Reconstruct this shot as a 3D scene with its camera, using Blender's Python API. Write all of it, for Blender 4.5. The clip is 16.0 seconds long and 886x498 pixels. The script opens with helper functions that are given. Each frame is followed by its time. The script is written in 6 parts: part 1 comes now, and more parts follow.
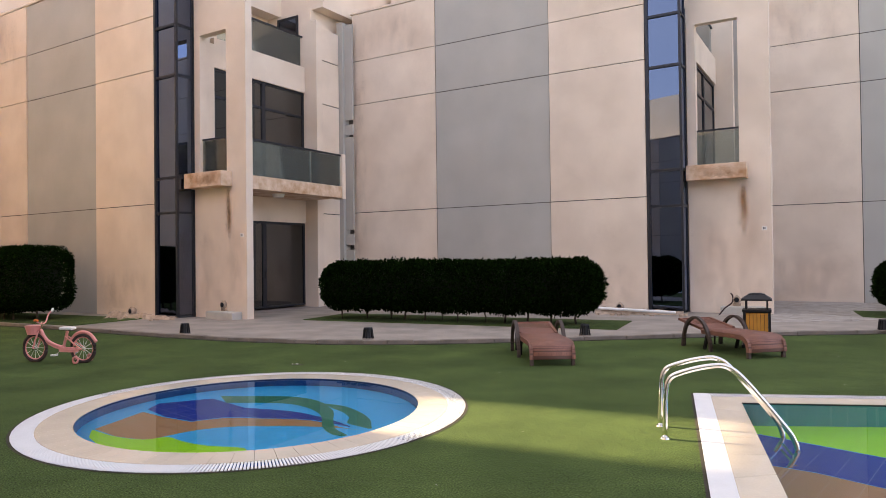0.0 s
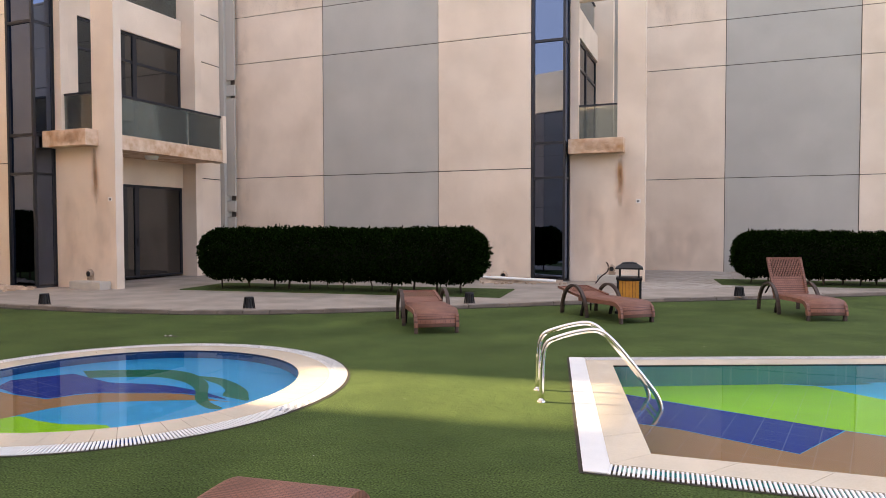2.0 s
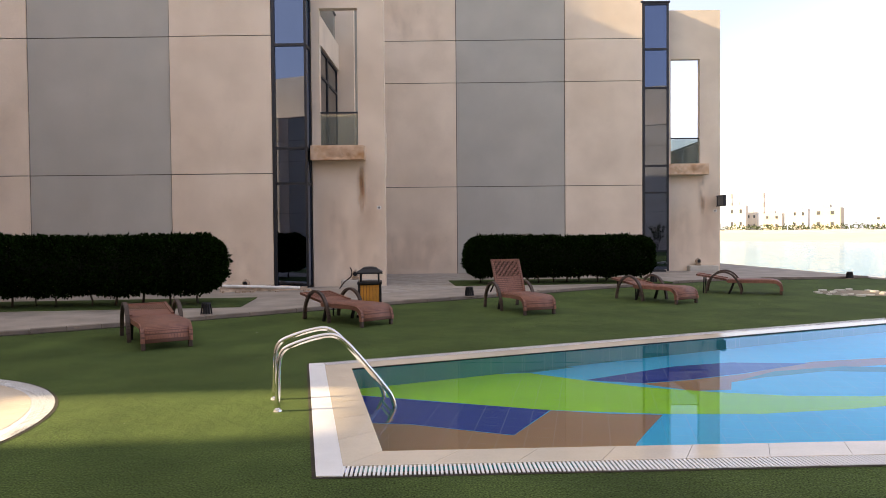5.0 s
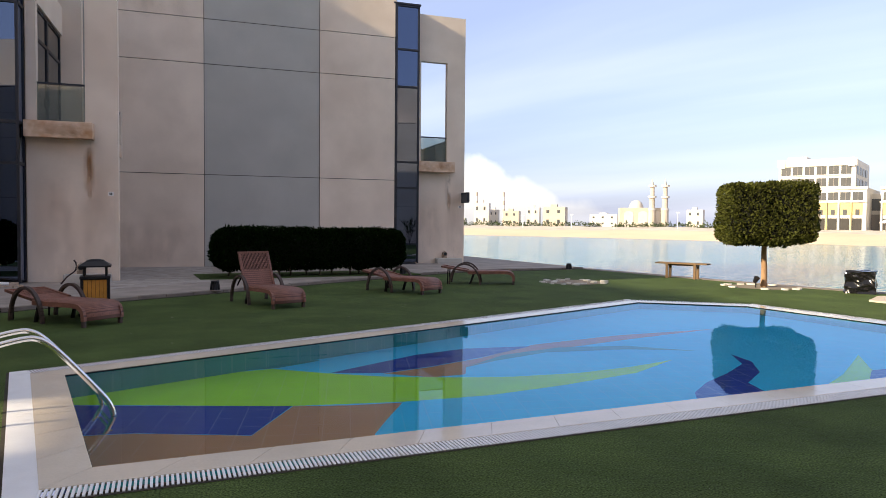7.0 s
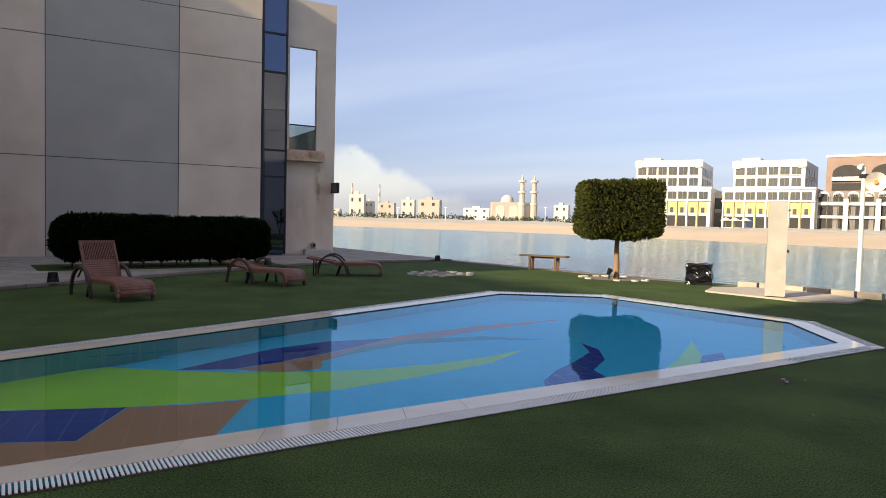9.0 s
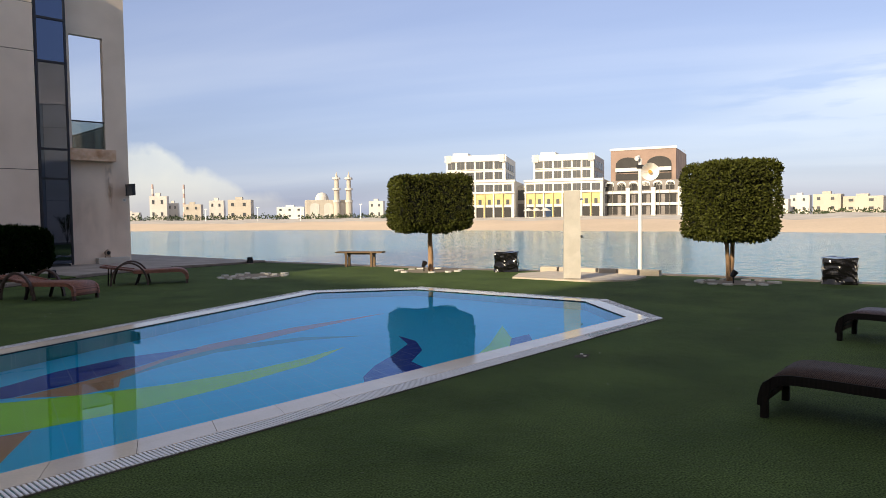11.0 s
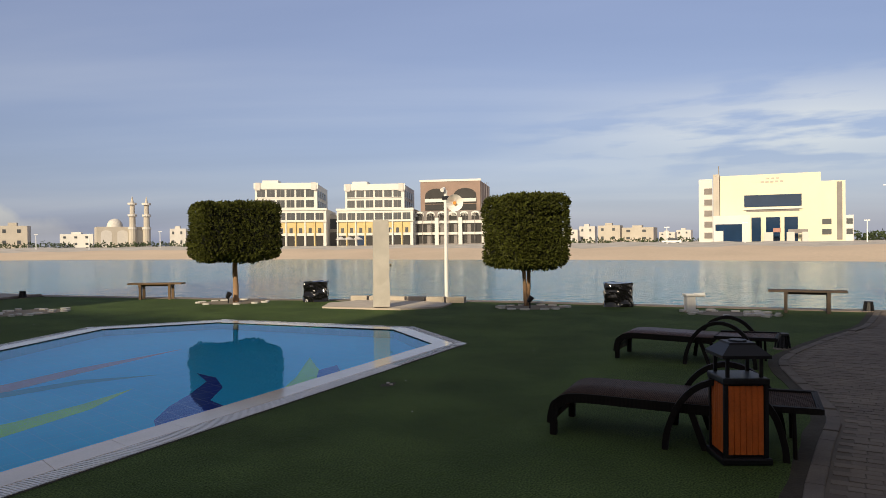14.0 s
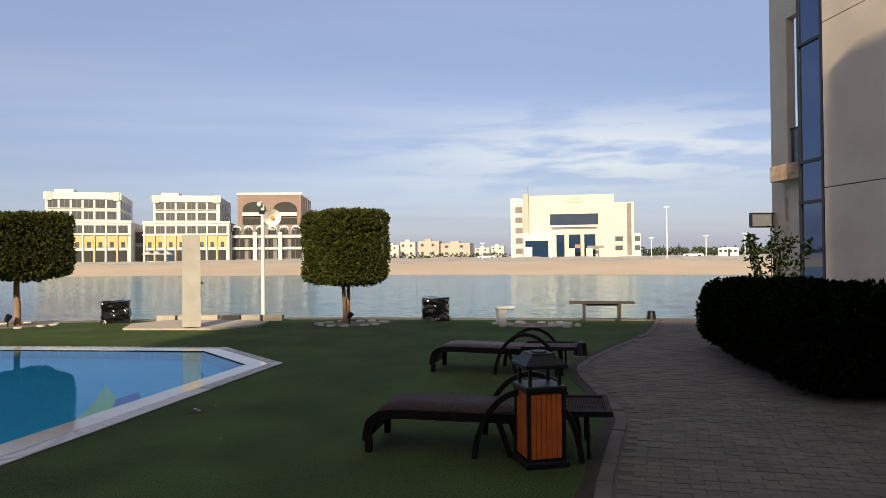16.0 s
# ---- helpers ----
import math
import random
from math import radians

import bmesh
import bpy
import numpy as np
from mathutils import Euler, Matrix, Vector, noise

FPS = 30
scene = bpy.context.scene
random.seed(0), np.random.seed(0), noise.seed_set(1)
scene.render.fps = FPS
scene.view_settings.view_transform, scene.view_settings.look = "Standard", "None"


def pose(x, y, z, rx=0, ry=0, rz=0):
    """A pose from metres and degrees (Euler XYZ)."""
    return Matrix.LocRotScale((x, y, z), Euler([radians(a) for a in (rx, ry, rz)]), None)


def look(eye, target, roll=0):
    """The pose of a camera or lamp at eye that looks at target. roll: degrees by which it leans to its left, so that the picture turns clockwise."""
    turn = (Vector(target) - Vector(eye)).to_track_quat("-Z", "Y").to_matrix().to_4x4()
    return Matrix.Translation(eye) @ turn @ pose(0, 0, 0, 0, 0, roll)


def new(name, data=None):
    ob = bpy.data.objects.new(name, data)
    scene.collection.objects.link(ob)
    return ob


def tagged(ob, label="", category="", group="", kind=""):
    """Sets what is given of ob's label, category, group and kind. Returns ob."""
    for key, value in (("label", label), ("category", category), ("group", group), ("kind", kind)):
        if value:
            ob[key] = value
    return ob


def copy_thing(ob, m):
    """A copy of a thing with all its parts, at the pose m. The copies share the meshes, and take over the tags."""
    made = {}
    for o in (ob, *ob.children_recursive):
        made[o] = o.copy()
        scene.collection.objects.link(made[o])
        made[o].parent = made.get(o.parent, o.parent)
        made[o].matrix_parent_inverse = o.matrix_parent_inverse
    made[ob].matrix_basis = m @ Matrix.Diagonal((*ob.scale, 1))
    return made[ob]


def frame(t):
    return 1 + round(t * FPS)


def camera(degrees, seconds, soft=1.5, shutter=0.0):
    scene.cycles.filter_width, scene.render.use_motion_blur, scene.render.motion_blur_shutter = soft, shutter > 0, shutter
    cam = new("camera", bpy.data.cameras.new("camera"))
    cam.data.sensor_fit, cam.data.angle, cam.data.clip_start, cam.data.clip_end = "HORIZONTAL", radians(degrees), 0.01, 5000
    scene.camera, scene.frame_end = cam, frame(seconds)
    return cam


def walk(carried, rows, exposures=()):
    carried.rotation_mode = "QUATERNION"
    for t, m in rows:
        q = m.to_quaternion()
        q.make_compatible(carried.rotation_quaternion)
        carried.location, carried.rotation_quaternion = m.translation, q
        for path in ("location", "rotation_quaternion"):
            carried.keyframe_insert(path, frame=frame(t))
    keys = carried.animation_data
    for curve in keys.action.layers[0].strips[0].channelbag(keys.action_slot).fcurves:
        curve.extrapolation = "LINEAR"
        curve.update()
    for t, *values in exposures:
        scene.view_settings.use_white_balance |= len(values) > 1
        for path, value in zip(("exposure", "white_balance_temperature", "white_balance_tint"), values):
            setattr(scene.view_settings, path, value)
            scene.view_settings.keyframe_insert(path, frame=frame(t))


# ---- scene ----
cam = camera(66.0, 16.0, soft=0.45)

PATH = [
    (0, (1.1, -0.937, 1.677), (0.093, 0.791, 1.704), -0.7),
    (0.5, (1.099, -0.776, 1.637), (0.231, 1.025, 1.624), -0.8),
    (1, (1.107, -0.794, 1.64), (0.333, 1.05, 1.62), -0.5),
    (1.5, (1.094, -0.818, 1.643), (0.376, 1.049, 1.599), -0.1),
    (2, (1.107, -0.809, 1.648), (0.391, 1.058, 1.584), -0.1),
    (2.5, (1.135, -0.778, 1.633), (0.507, 1.119, 1.542), -0.6),
    (3, (1.15, -0.774, 1.632), (0.609, 1.148, 1.526), -0.8),
    (5.5, (1.255, -0.786, 1.652), (1.377, 1.209, 1.609), -0.3),
    (6, (1.292, -0.771, 1.658), (1.545, 1.211, 1.588), 0.0),
    (6.5, (1.38, -0.728, 1.643), (1.881, 1.207, 1.573), 0.2),
    (7, (1.403, -0.702, 1.635), (2.088, 1.176, 1.564), 0.5),
    (7.5, (1.426, -0.688, 1.63), (2.158, 1.171, 1.548), 1.1),
    (8, (1.527, -0.701, 1.628), (2.354, 1.119, 1.573), 1.2),
    (8.5, (1.565, -0.679, 1.632), (2.489, 1.094, 1.554), 1.4),
    (9, (1.648, -0.694, 1.628), (2.662, 1.028, 1.539), 1.4),
    (9.5, (1.708, -0.687, 1.623), (2.825, 0.968, 1.516), 2.4),
    (10, (1.719, -0.677, 1.609), (2.996, 0.856, 1.475), 0.5),
    (12.5, (1.769, -0.662, 1.625), (3.3, 0.624, 1.592), -0.3),
    (13, (1.734, -0.689, 1.627), (3.308, 0.545, 1.597), -0.5),
    (13.5, (1.778, -0.689, 1.629), (3.425, 0.445, 1.607), -0.3),
    (14, (1.812, -0.709, 1.622), (3.568, 0.248, 1.605), -0.6),
    (14.5, (1.827, -0.719, 1.621), (3.627, 0.151, 1.604), -1.0),
    (15, (1.855, -0.74, 1.627), (3.715, -0.004, 1.616), -0.8),
    (15.5, (1.862, -0.755, 1.636), (3.774, -0.167, 1.637), -0.8),
    (16, (1.846, -0.756, 1.64), (3.789, -0.282, 1.662), -0.6),
]
EXPOSURES = [(0, 2.04, 7900, 13), (1, 2.07, 8100, 13), (3, 2.20, 8300, 13), (5.5, 1.42, 8350, 13), (6, 1.28, 8050, 13), (7, 1.00, 7150, 12), (7.5, 0.90, 7050, 11), (9, 0.56, 6950, 11), (10, 0.52, 6900, 11), (12.5, 0.10, 6900, 11), (14, -0.12, 6900, 11), (15, -0.10, 6900, 11), (16, 0.10, 6950, 11)]
walk(cam, [(t, look(eye, target, roll)) for t, eye, target, roll in PATH], EXPOSURES)


# ---- world, sun ----
SUN_DIR = Vector((1.0, 0.09, -0.43)).normalized()   # the way the light travels
world = bpy.data.worlds.new("sky")
scene.world = world
world.use_nodes = True


def build_sky():
    nt = world.node_tree
    nt.nodes.clear()
    N = lambda kind: nt.nodes.new("ShaderNode" + kind)
    L = nt.links.new

    def m(op, a, b=None, clamp=False):
        n = N("Math")
        n.operation, n.use_clamp = op, clamp
        for k, v in enumerate((a, b)):
            if v is None:
                continue
            if isinstance(v, (int, float)):
                n.inputs[k].default_value = v
            else:
                L(v, n.inputs[k])
        return n.outputs[0]

    sky = N("TexSky")
    sky.sky_type, sky.sun_disc = "NISHITA", False
    sky.sun_elevation = math.asin(-SUN_DIR.z)
    sky.sun_rotation = math.atan2(-SUN_DIR.x, -SUN_DIR.y)
    sky.air_density, sky.dust_density, sky.ozone_density = 1.0, 1.6, 2.0
    tc = N("TexCoord")
    sep = N("SeparateXYZ")
    L(tc.outputs["Generated"], sep.inputs[0])
    # cloud layer: the view direction laid onto a plane overhead
    up = m("ADD", m("MAXIMUM", sep.outputs[2], 0.0), 0.10)
    com = N("CombineXYZ")
    L(m("DIVIDE", sep.outputs[0], up), com.inputs[0])
    L(m("DIVIDE", sep.outputs[1], up), com.inputs[1])
    mp = N("Mapping")
    mp.inputs["Rotation"].default_value = (0, 0, radians(-28))
    mp.inputs["Scale"].default_value = (0.34, 0.085, 1)
    turn = N("Mapping")
    turn.inputs["Rotation"].default_value = (0, 0, radians(-25))
    L(com.outputs[0], turn.inputs[0])
    L(turn.outputs[0], mp.inputs[0])
    big = N("TexNoise")
    big.inputs["Scale"].default_value, big.inputs["Detail"].default_value = 1.6, 6.0
    big.inputs["Roughness"].default_value, big.inputs["Distortion"].default_value = 0.5, 0.35
    L(mp.outputs[0], big.inputs[0])
    ramp = N("ValToRGB")
    ramp.color_ramp.elements[0].position, ramp.color_ramp.elements[1].position = 0.32, 0.76
    ramp.color_ramp.elements[0].color = (0.285, 0.360, 0.670, 1)
    ramp.color_ramp.elements[1].color = (0.60, 0.665, 0.92, 1)
    mid = ramp.color_ramp.elements.new(0.52)
    mid.color = (0.385, 0.468, 0.790, 1)
    L(big.outputs[0], ramp.inputs[0])
    # smoke plume low over the horizon
    az = m("MULTIPLY", m("ARCTAN2", sep.outputs[0], sep.outputs[1]), 57.2958)
    el = m("MULTIPLY", m("ARCSINE", sep.outputs[2]), 57.2958)
    wob = N("TexNoise")
    wob.inputs["Scale"].default_value, wob.inputs["Detail"].default_value = 26.0, 5.0
    L(tc.outputs["Generated"], wob.inputs[0])
    top = N("ValToRGB")
    top.color_ramp.interpolation = "EASE"
    pts = [(0.0, 0.30), (0.14, 0.58), (0.26, 0.58), (0.45, 0.42), (0.70, 0.24), (1.0, 0.08)]
    while len(top.color_ramp.elements) < len(pts):
        top.color_ramp.elements.new(0.5)
    for e, (p, v) in zip(top.color_ramp.elements, pts):
        e.position, e.color = p, (v, v, v, 1)
    L(m("DIVIDE", m("SUBTRACT", az, 18.0), 18.0, True), top.inputs[0])
    lim = m("ADD", m("MULTIPLY", top.outputs[0], 10.0), m("MULTIPLY", m("SUBTRACT", wob.outputs[0], 0.5), 2.2))
    edge = m("DIVIDE", m("SUBTRACT", lim, el), 0.8, True)
    side = m("MULTIPLY", m("DIVIDE", m("SUBTRACT", az, 14.0), 5.0, True), m("DIVIDE", m("SUBTRACT", 36.0, az), 10.0, True))
    plume = m("MULTIPLY", m("MULTIPLY", edge, side), m("ADD", m("MULTIPLY", wob.outputs[0], 0.5), 0.45), True)
    mixp = N("MixRGB")
    mixp.inputs[2].default_value = (0.98, 0.97, 0.96, 1)
    L(plume, mixp.inputs[0])
    L(ramp.outputs[0], mixp.inputs[1])
    # one bright bank of cloud low in the east
    fx = m("SUBTRACT", 1.0, m("DIVIDE", m("ABSOLUTE", m("SUBTRACT", az, 90.0)), 26.0), True)
    fz = m("SUBTRACT", 1.0, m("DIVIDE", m("ABSOLUTE", m("SUBTRACT", el, 8.4)), 4.6), True)
    cn = N("TexNoise")
    cs = N("Mapping")
    cs.inputs["Scale"].default_value = (7.0, 7.0, 44.0)
    cn.inputs["Scale"].default_value, cn.inputs["Detail"].default_value = 1.0, 6.0
    L(tc.outputs["Generated"], cs.inputs[0])
    L(cs.outputs[0], cn.inputs[0])
    bank = m("MULTIPLY", m("MULTIPLY", fx, fz), m("MULTIPLY", m("SUBTRACT", cn.outputs[0], 0.40), 7.0, True), True)
    mixc = N("MixRGB")
    mixc.inputs[2].default_value = (1.0, 0.99, 0.98, 1)
    L(bank, mixc.inputs[0])
    L(mixp.outputs[0], mixc.inputs[1])
    b1, b2 = N("Background"), N("Background")
    b1.inputs[1].default_value = SKY_STRENGTH
    lean = m("ADD", m("MULTIPLY", m("MAXIMUM", sep.outputs[0], 0.0), 0.30), m("MULTIPLY", m("MAXIMUM", m("MULTIPLY", sep.outputs[0], -1.0), 0.0), 0.55))
    L(m("MULTIPLY", m("ADD", lean, 0.74), CLOUD_STRENGTH), b2.inputs[1])   # brightest on the sun's side
    L(sky.outputs[0], b1.inputs[0])
    haze = m("ADD", m("MULTIPLY", m("MAXIMUM", m("MULTIPLY", sep.outputs[0], -1.0), 0.0), 1.5), m("MULTIPLY", m("MAXIMUM", m("SUBTRACT", sep.outputs[2], 0.45), 0.0), 1.8), True)
    mixh = N("MixRGB")
    mixh.inputs[2].default_value = (0.54, 0.535, 0.56, 1)
    L(m("MULTIPLY", haze, 0.85), mixh.inputs[0])
    L(mixc.outputs[0], mixh.inputs[1])
    low = m("MULTIPLY", m("SUBTRACT", 1.0, m("DIVIDE", el, 8.0), True), m("MULTIPLY", m("SUBTRACT", sep.outputs[0], 0.45), 2.0, True))
    mixl = N("MixRGB")
    mixl.inputs[2].default_value = (0.60, 0.61, 0.72, 1)
    L(m("MULTIPLY", low, 0.5), mixl.inputs[0])
    L(mixh.outputs[0], mixl.inputs[1])
    L(mixl.outputs[0], b2.inputs[0])
    add = N("AddShader")
    L(b1.outputs[0], add.inputs[0])
    L(b2.outputs[0], add.inputs[1])
    out = N("OutputWorld")
    L(add.outputs[0], out.inputs[0])


SKY_STRENGTH, CLOUD_STRENGTH = 0.05, 0.55
build_sky()
sun = new("sun", bpy.data.lights.new("sun", "SUN"))
sun.data.energy, sun.data.angle, sun.data.color = 5.0, radians(1.2), (1.0, 0.87, 0.65)
sun.matrix_world = look((0, 0, 60), Vector((0, 0, 60)) + SUN_DIR)


# ---- materials ----
def mat(name, color, rough=0.8, vary=0.12, scale=3.0, fine=60.0, bump=0.15, metal=0.0, rand=0.0, dark=None, island=False, spec=0.5):
    """A procedural surface: a base colour with large stains, fine grain, bump, and a shift for each piece."""
    ma = bpy.data.materials.new(name)
    ma.use_nodes = True
    nt = ma.node_tree
    bs = nt.nodes["Principled BSDF"]
    L = nt.links.new
    tc = nt.nodes.new("ShaderNodeTexCoord")
    n1, n2 = nt.nodes.new("ShaderNodeTexNoise"), nt.nodes.new("ShaderNodeTexNoise")
    n1.inputs["Scale"].default_value, n1.inputs["Detail"].default_value = scale, 6
    n2.inputs["Scale"].default_value, n2.inputs["Detail"].default_value = fine, 3
    geo = nt.nodes.new("ShaderNodeNewGeometry")
    L(geo.outputs["Position"], n1.inputs[0]), L(geo.outputs["Position"], n2.inputs[0])
    mix = nt.nodes.new("ShaderNodeMixRGB")
    mix.inputs[1].default_value = (*(dark or [c * (1 - vary) for c in color]), 1)
    mix.inputs[2].default_value = (*[min(1, c * (1 + vary)) for c in color], 1)
    add = nt.nodes.new("ShaderNodeMath")
    add.operation = "MULTIPLY_ADD"
    L(n2.outputs[0], add.inputs[0])
    add.inputs[1].default_value = 0.5
    L(n1.outputs[0], add.inputs[2])
    mr = nt.nodes.new("ShaderNodeMapRange")
    mr.inputs[1].default_value, mr.inputs[2].default_value = 0.45, 1.05
    L(add.outputs[0], mr.inputs[0])
    L(mr.outputs[0], mix.inputs[0])
    col = mix.outputs[0]
    if rand:
        hsv = nt.nodes.new("ShaderNodeHueSaturation")
        info = nt.nodes.new("ShaderNodeNewGeometry" if island else "ShaderNodeObjectInfo")
        r2 = nt.nodes.new("ShaderNodeMapRange")
        r2.inputs[3].default_value, r2.inputs[4].default_value = 1 - rand, 1 + rand
        L(info.outputs["Random Per Island" if island else "Random"], r2.inputs[0])
        L(r2.outputs[0], hsv.inputs["Value"])
        L(col, hsv.inputs["Color"])
        col = hsv.outputs[0]
    L(col, bs.inputs["Base Color"])
    bs.inputs["Roughness"].default_value, bs.inputs["Metallic"].default_value = rough, metal
    bs.inputs["Specular IOR Level"].default_value = spec
    if bump:
        bu = nt.nodes.new("ShaderNodeBump")
        bu.inputs["Strength"].default_value, bu.inputs["Distance"].default_value = bump, 0.01
        L(add.outputs[0], bu.inputs["Height"])
        L(bu.outputs[0], bs.inputs["Normal"])
    return ma


def glass_mat(name, tint, rough=0.02, mirror=0.25, ior=1.9, haze=0.0, shine=(0.80, 0.88, 1.0)):
    """Tinted architectural glazing, dark with strong reflections."""
    ma = bpy.data.materials.new(name)
    ma.use_nodes = True
    nt = ma.node_tree
    nt.nodes.clear()
    out = nt.nodes.new("ShaderNodeOutputMaterial")
    fr = nt.nodes.new("ShaderNodeFresnel")
    fr.inputs[0].default_value = ior
    gl, tr = nt.nodes.new("ShaderNodeBsdfGlossy"), nt.nodes.new("ShaderNodeBsdfTransparent")
    gl.inputs["Roughness"].default_value = rough
    gl.inputs["Color"].default_value = (*shine, 1)
    tr.inputs[0].default_value = (*tint, 1)
    ad = nt.nodes.new("ShaderNodeMath")
    ad.operation, ad.use_clamp = "ADD", True
    ad.inputs[1].default_value = mirror
    mx = nt.nodes.new("ShaderNodeMixShader")
    nt.links.new(fr.outputs[0], ad.inputs[0])
    nt.links.new(ad.outputs[0], mx.inputs[0])
    body = tr.outputs[0]
    if haze:
        df, hz = nt.nodes.new("ShaderNodeBsdfDiffuse"), nt.nodes.new("ShaderNodeMixShader")
        df.inputs[0].default_value = (0.30, 0.33, 0.29, 1)
        hz.inputs[0].default_value = haze
        nt.links.new(tr.outputs[0], hz.inputs[1])
        nt.links.new(df.outputs[0], hz.inputs[2])
        body = hz.outputs[0]
    nt.links.new(body, mx.inputs[1])
    nt.links.new(gl.outputs[0], mx.inputs[2])
    nt.links.new(mx.outputs[0], out.inputs[0])
    return ma


def water_mat(name, scale, strength, tint=(1, 1, 1), gloss=(0.52, 0.74, 1.0)):
    """Clear pool water: refraction below, a bluish gloss on top."""
    ma = bpy.data.materials.new(name)
    ma.use_nodes = True
    nt = ma.node_tree
    nt.nodes.clear()
    out, mx, fr, rf, gl, no, bu, geo, mu = (nt.nodes.new("ShaderNode" + k) for k in ("OutputMaterial", "MixShader", "Fresnel", "BsdfRefraction", "BsdfGlossy", "TexNoise", "Bump", "NewGeometry", "Math"))
    rf.inputs["Color"].default_value, rf.inputs["IOR"].default_value, rf.inputs["Roughness"].default_value = (*tint, 1), 1.33, 0.0
    gl.inputs["Color"].default_value, gl.inputs["Roughness"].default_value = (*gloss, 1), 0.0
    fr.inputs[0].default_value = 1.33
    mu.operation = "MULTIPLY"
    mu.inputs[1].default_value = 0.88
    no.inputs["Scale"].default_value, no.inputs["Detail"].default_value = scale, 3
    bu.inputs["Strength"].default_value, bu.inputs["Distance"].default_value = strength, 0.02
    L = nt.links.new
    L(geo.outputs["Position"], no.inputs[0])
    L(no.outputs[0], bu.inputs["Height"])
    for n in (rf, gl, fr):
        L(bu.outputs[0], n.inputs["Normal"])
    L(fr.outputs[0], mu.inputs[0])
    L(mu.outputs[0], mx.inputs[0])
    L(rf.outputs[0], mx.inputs[1])
    L(gl.outputs[0], mx.inputs[2])
    L(mx.outputs[0], out.inputs[0])
    return ma


BEIGE = mat("beige_stucco", (0.78, 0.655, 0.54), 0.9, 0.10, 0.7, 45, 0.25, dark=(0.64, 0.52, 0.415))
GREY = mat("grey_stucco", (0.438, 0.420, 0.382), 0.9, 0.10, 0.8, 45, 0.25)
RUST = mat("rust_stained_concrete", (0.70, 0.56, 0.44), 0.9, 0.2, 2.2, 6, 0.3, dark=(0.44, 0.23, 0.11))
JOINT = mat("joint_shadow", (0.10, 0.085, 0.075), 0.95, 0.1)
DARK_METAL = mat("dark_metal", (0.035, 0.037, 0.045), 0.4, 0.15, 6, 80, 0.05, metal=0.6)
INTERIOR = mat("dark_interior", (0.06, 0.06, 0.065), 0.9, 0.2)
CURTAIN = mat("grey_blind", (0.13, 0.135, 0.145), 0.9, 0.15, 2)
GLASS = glass_mat("tinted_glass", (0.06, 0.075, 0.10), 0.012, 0.17, 1.5, shine=(0.52, 0.67, 1.0))
DOOR_GLASS = glass_mat("door_glass", (0.09, 0.09, 0.085), 0.012, 0.085, 1.5, shine=(0.85, 0.88, 0.92))
RAIL_GLASS = glass_mat("rail_glass", (0.72, 0.77, 0.74), 0.03, 0.04, 1.4, haze=0.16, shine=(0.9, 0.95, 1.0))
TURF = mat("artificial_turf", (0.058, 0.086, 0.025), 0.95, 0.20, 1.1, 55, 1.0, dark=(0.038, 0.063, 0.018), spec=0.12)


def tufts(ma):
    """Grain of pile tufts and slow wear over the turf."""
    nt = ma.node_tree
    bs = nt.nodes["Principled BSDF"]
    geo, n1, n2, m1, m2 = (nt.nodes.new("ShaderNode" + k) for k in ("NewGeometry", "TexNoise", "TexNoise", "MapRange", "MapRange"))
    h1, h2 = nt.nodes.new("ShaderNodeHueSaturation"), nt.nodes.new("ShaderNodeHueSaturation")
    for n, sc, de, m, lo, hi, h in ((n1, 0.9, 8, m1, 0.80, 1.20, h1), (n2, 72.0, 3, m2, 0.25, 1.75, h2)):
        n.inputs["Scale"].default_value, n.inputs["Detail"].default_value = sc, de
        nt.links.new(geo.outputs["Position"], n.inputs[0])
        m.inputs[1].default_value, m.inputs[2].default_value, m.inputs[3].default_value, m.inputs[4].default_value = 0.3, 0.7, lo, hi
        nt.links.new(n.outputs[0], m.inputs[0])
        nt.links.new(m.outputs[0], h.inputs["Value"])
    n3, bu = nt.nodes.new("ShaderNodeTexNoise"), nt.nodes.new("ShaderNodeBump")
    n3.inputs["Scale"].default_value, n3.inputs["Detail"].default_value, n3.inputs["Roughness"].default_value = 5.0, 6.0, 0.6
    bu.inputs["Strength"].default_value, bu.inputs["Distance"].default_value = 0.75, 0.035
    nt.links.new(geo.outputs["Position"], n3.inputs[0])
    nt.links.new(n3.outputs[0], bu.inputs["Height"])
    nt.links.new(bs.inputs["Normal"].links[0].from_socket, bu.inputs["Normal"])
    nt.links.new(bu.outputs[0], bs.inputs["Normal"])
    nt.links.new(bs.inputs["Base Color"].links[0].from_socket, h1.inputs["Color"])
    nt.links.new(h1.outputs[0], h2.inputs["Color"])
    nt.links.new(h2.outputs[0], bs.inputs["Base Color"])


tufts(TURF)
PAVE = mat("dusty_paving", (0.285, 0.245, 0.21), 0.9, 0.32, 1.3, 60, 0.4)
PAVER = mat("concrete_paver", (0.142, 0.115, 0.091), 0.9, 0.25, 2.0, 90, 0.4, rand=0.11)
PAVER_I = mat("concrete_paver_rest", (0.142, 0.115, 0.091), 0.9, 0.25, 2.0, 90, 0.4, rand=0.11, island=True)
KERB_DARK = mat("path_kerb_concrete", (0.120, 0.100, 0.082), 0.9, 0.35, 3.0, 70, 0.4, rand=0.10)
KERB = mat("kerb_concrete", (0.20, 0.165, 0.138), 0.9, 0.35, 3.0, 70, 0.4, rand=0.08)
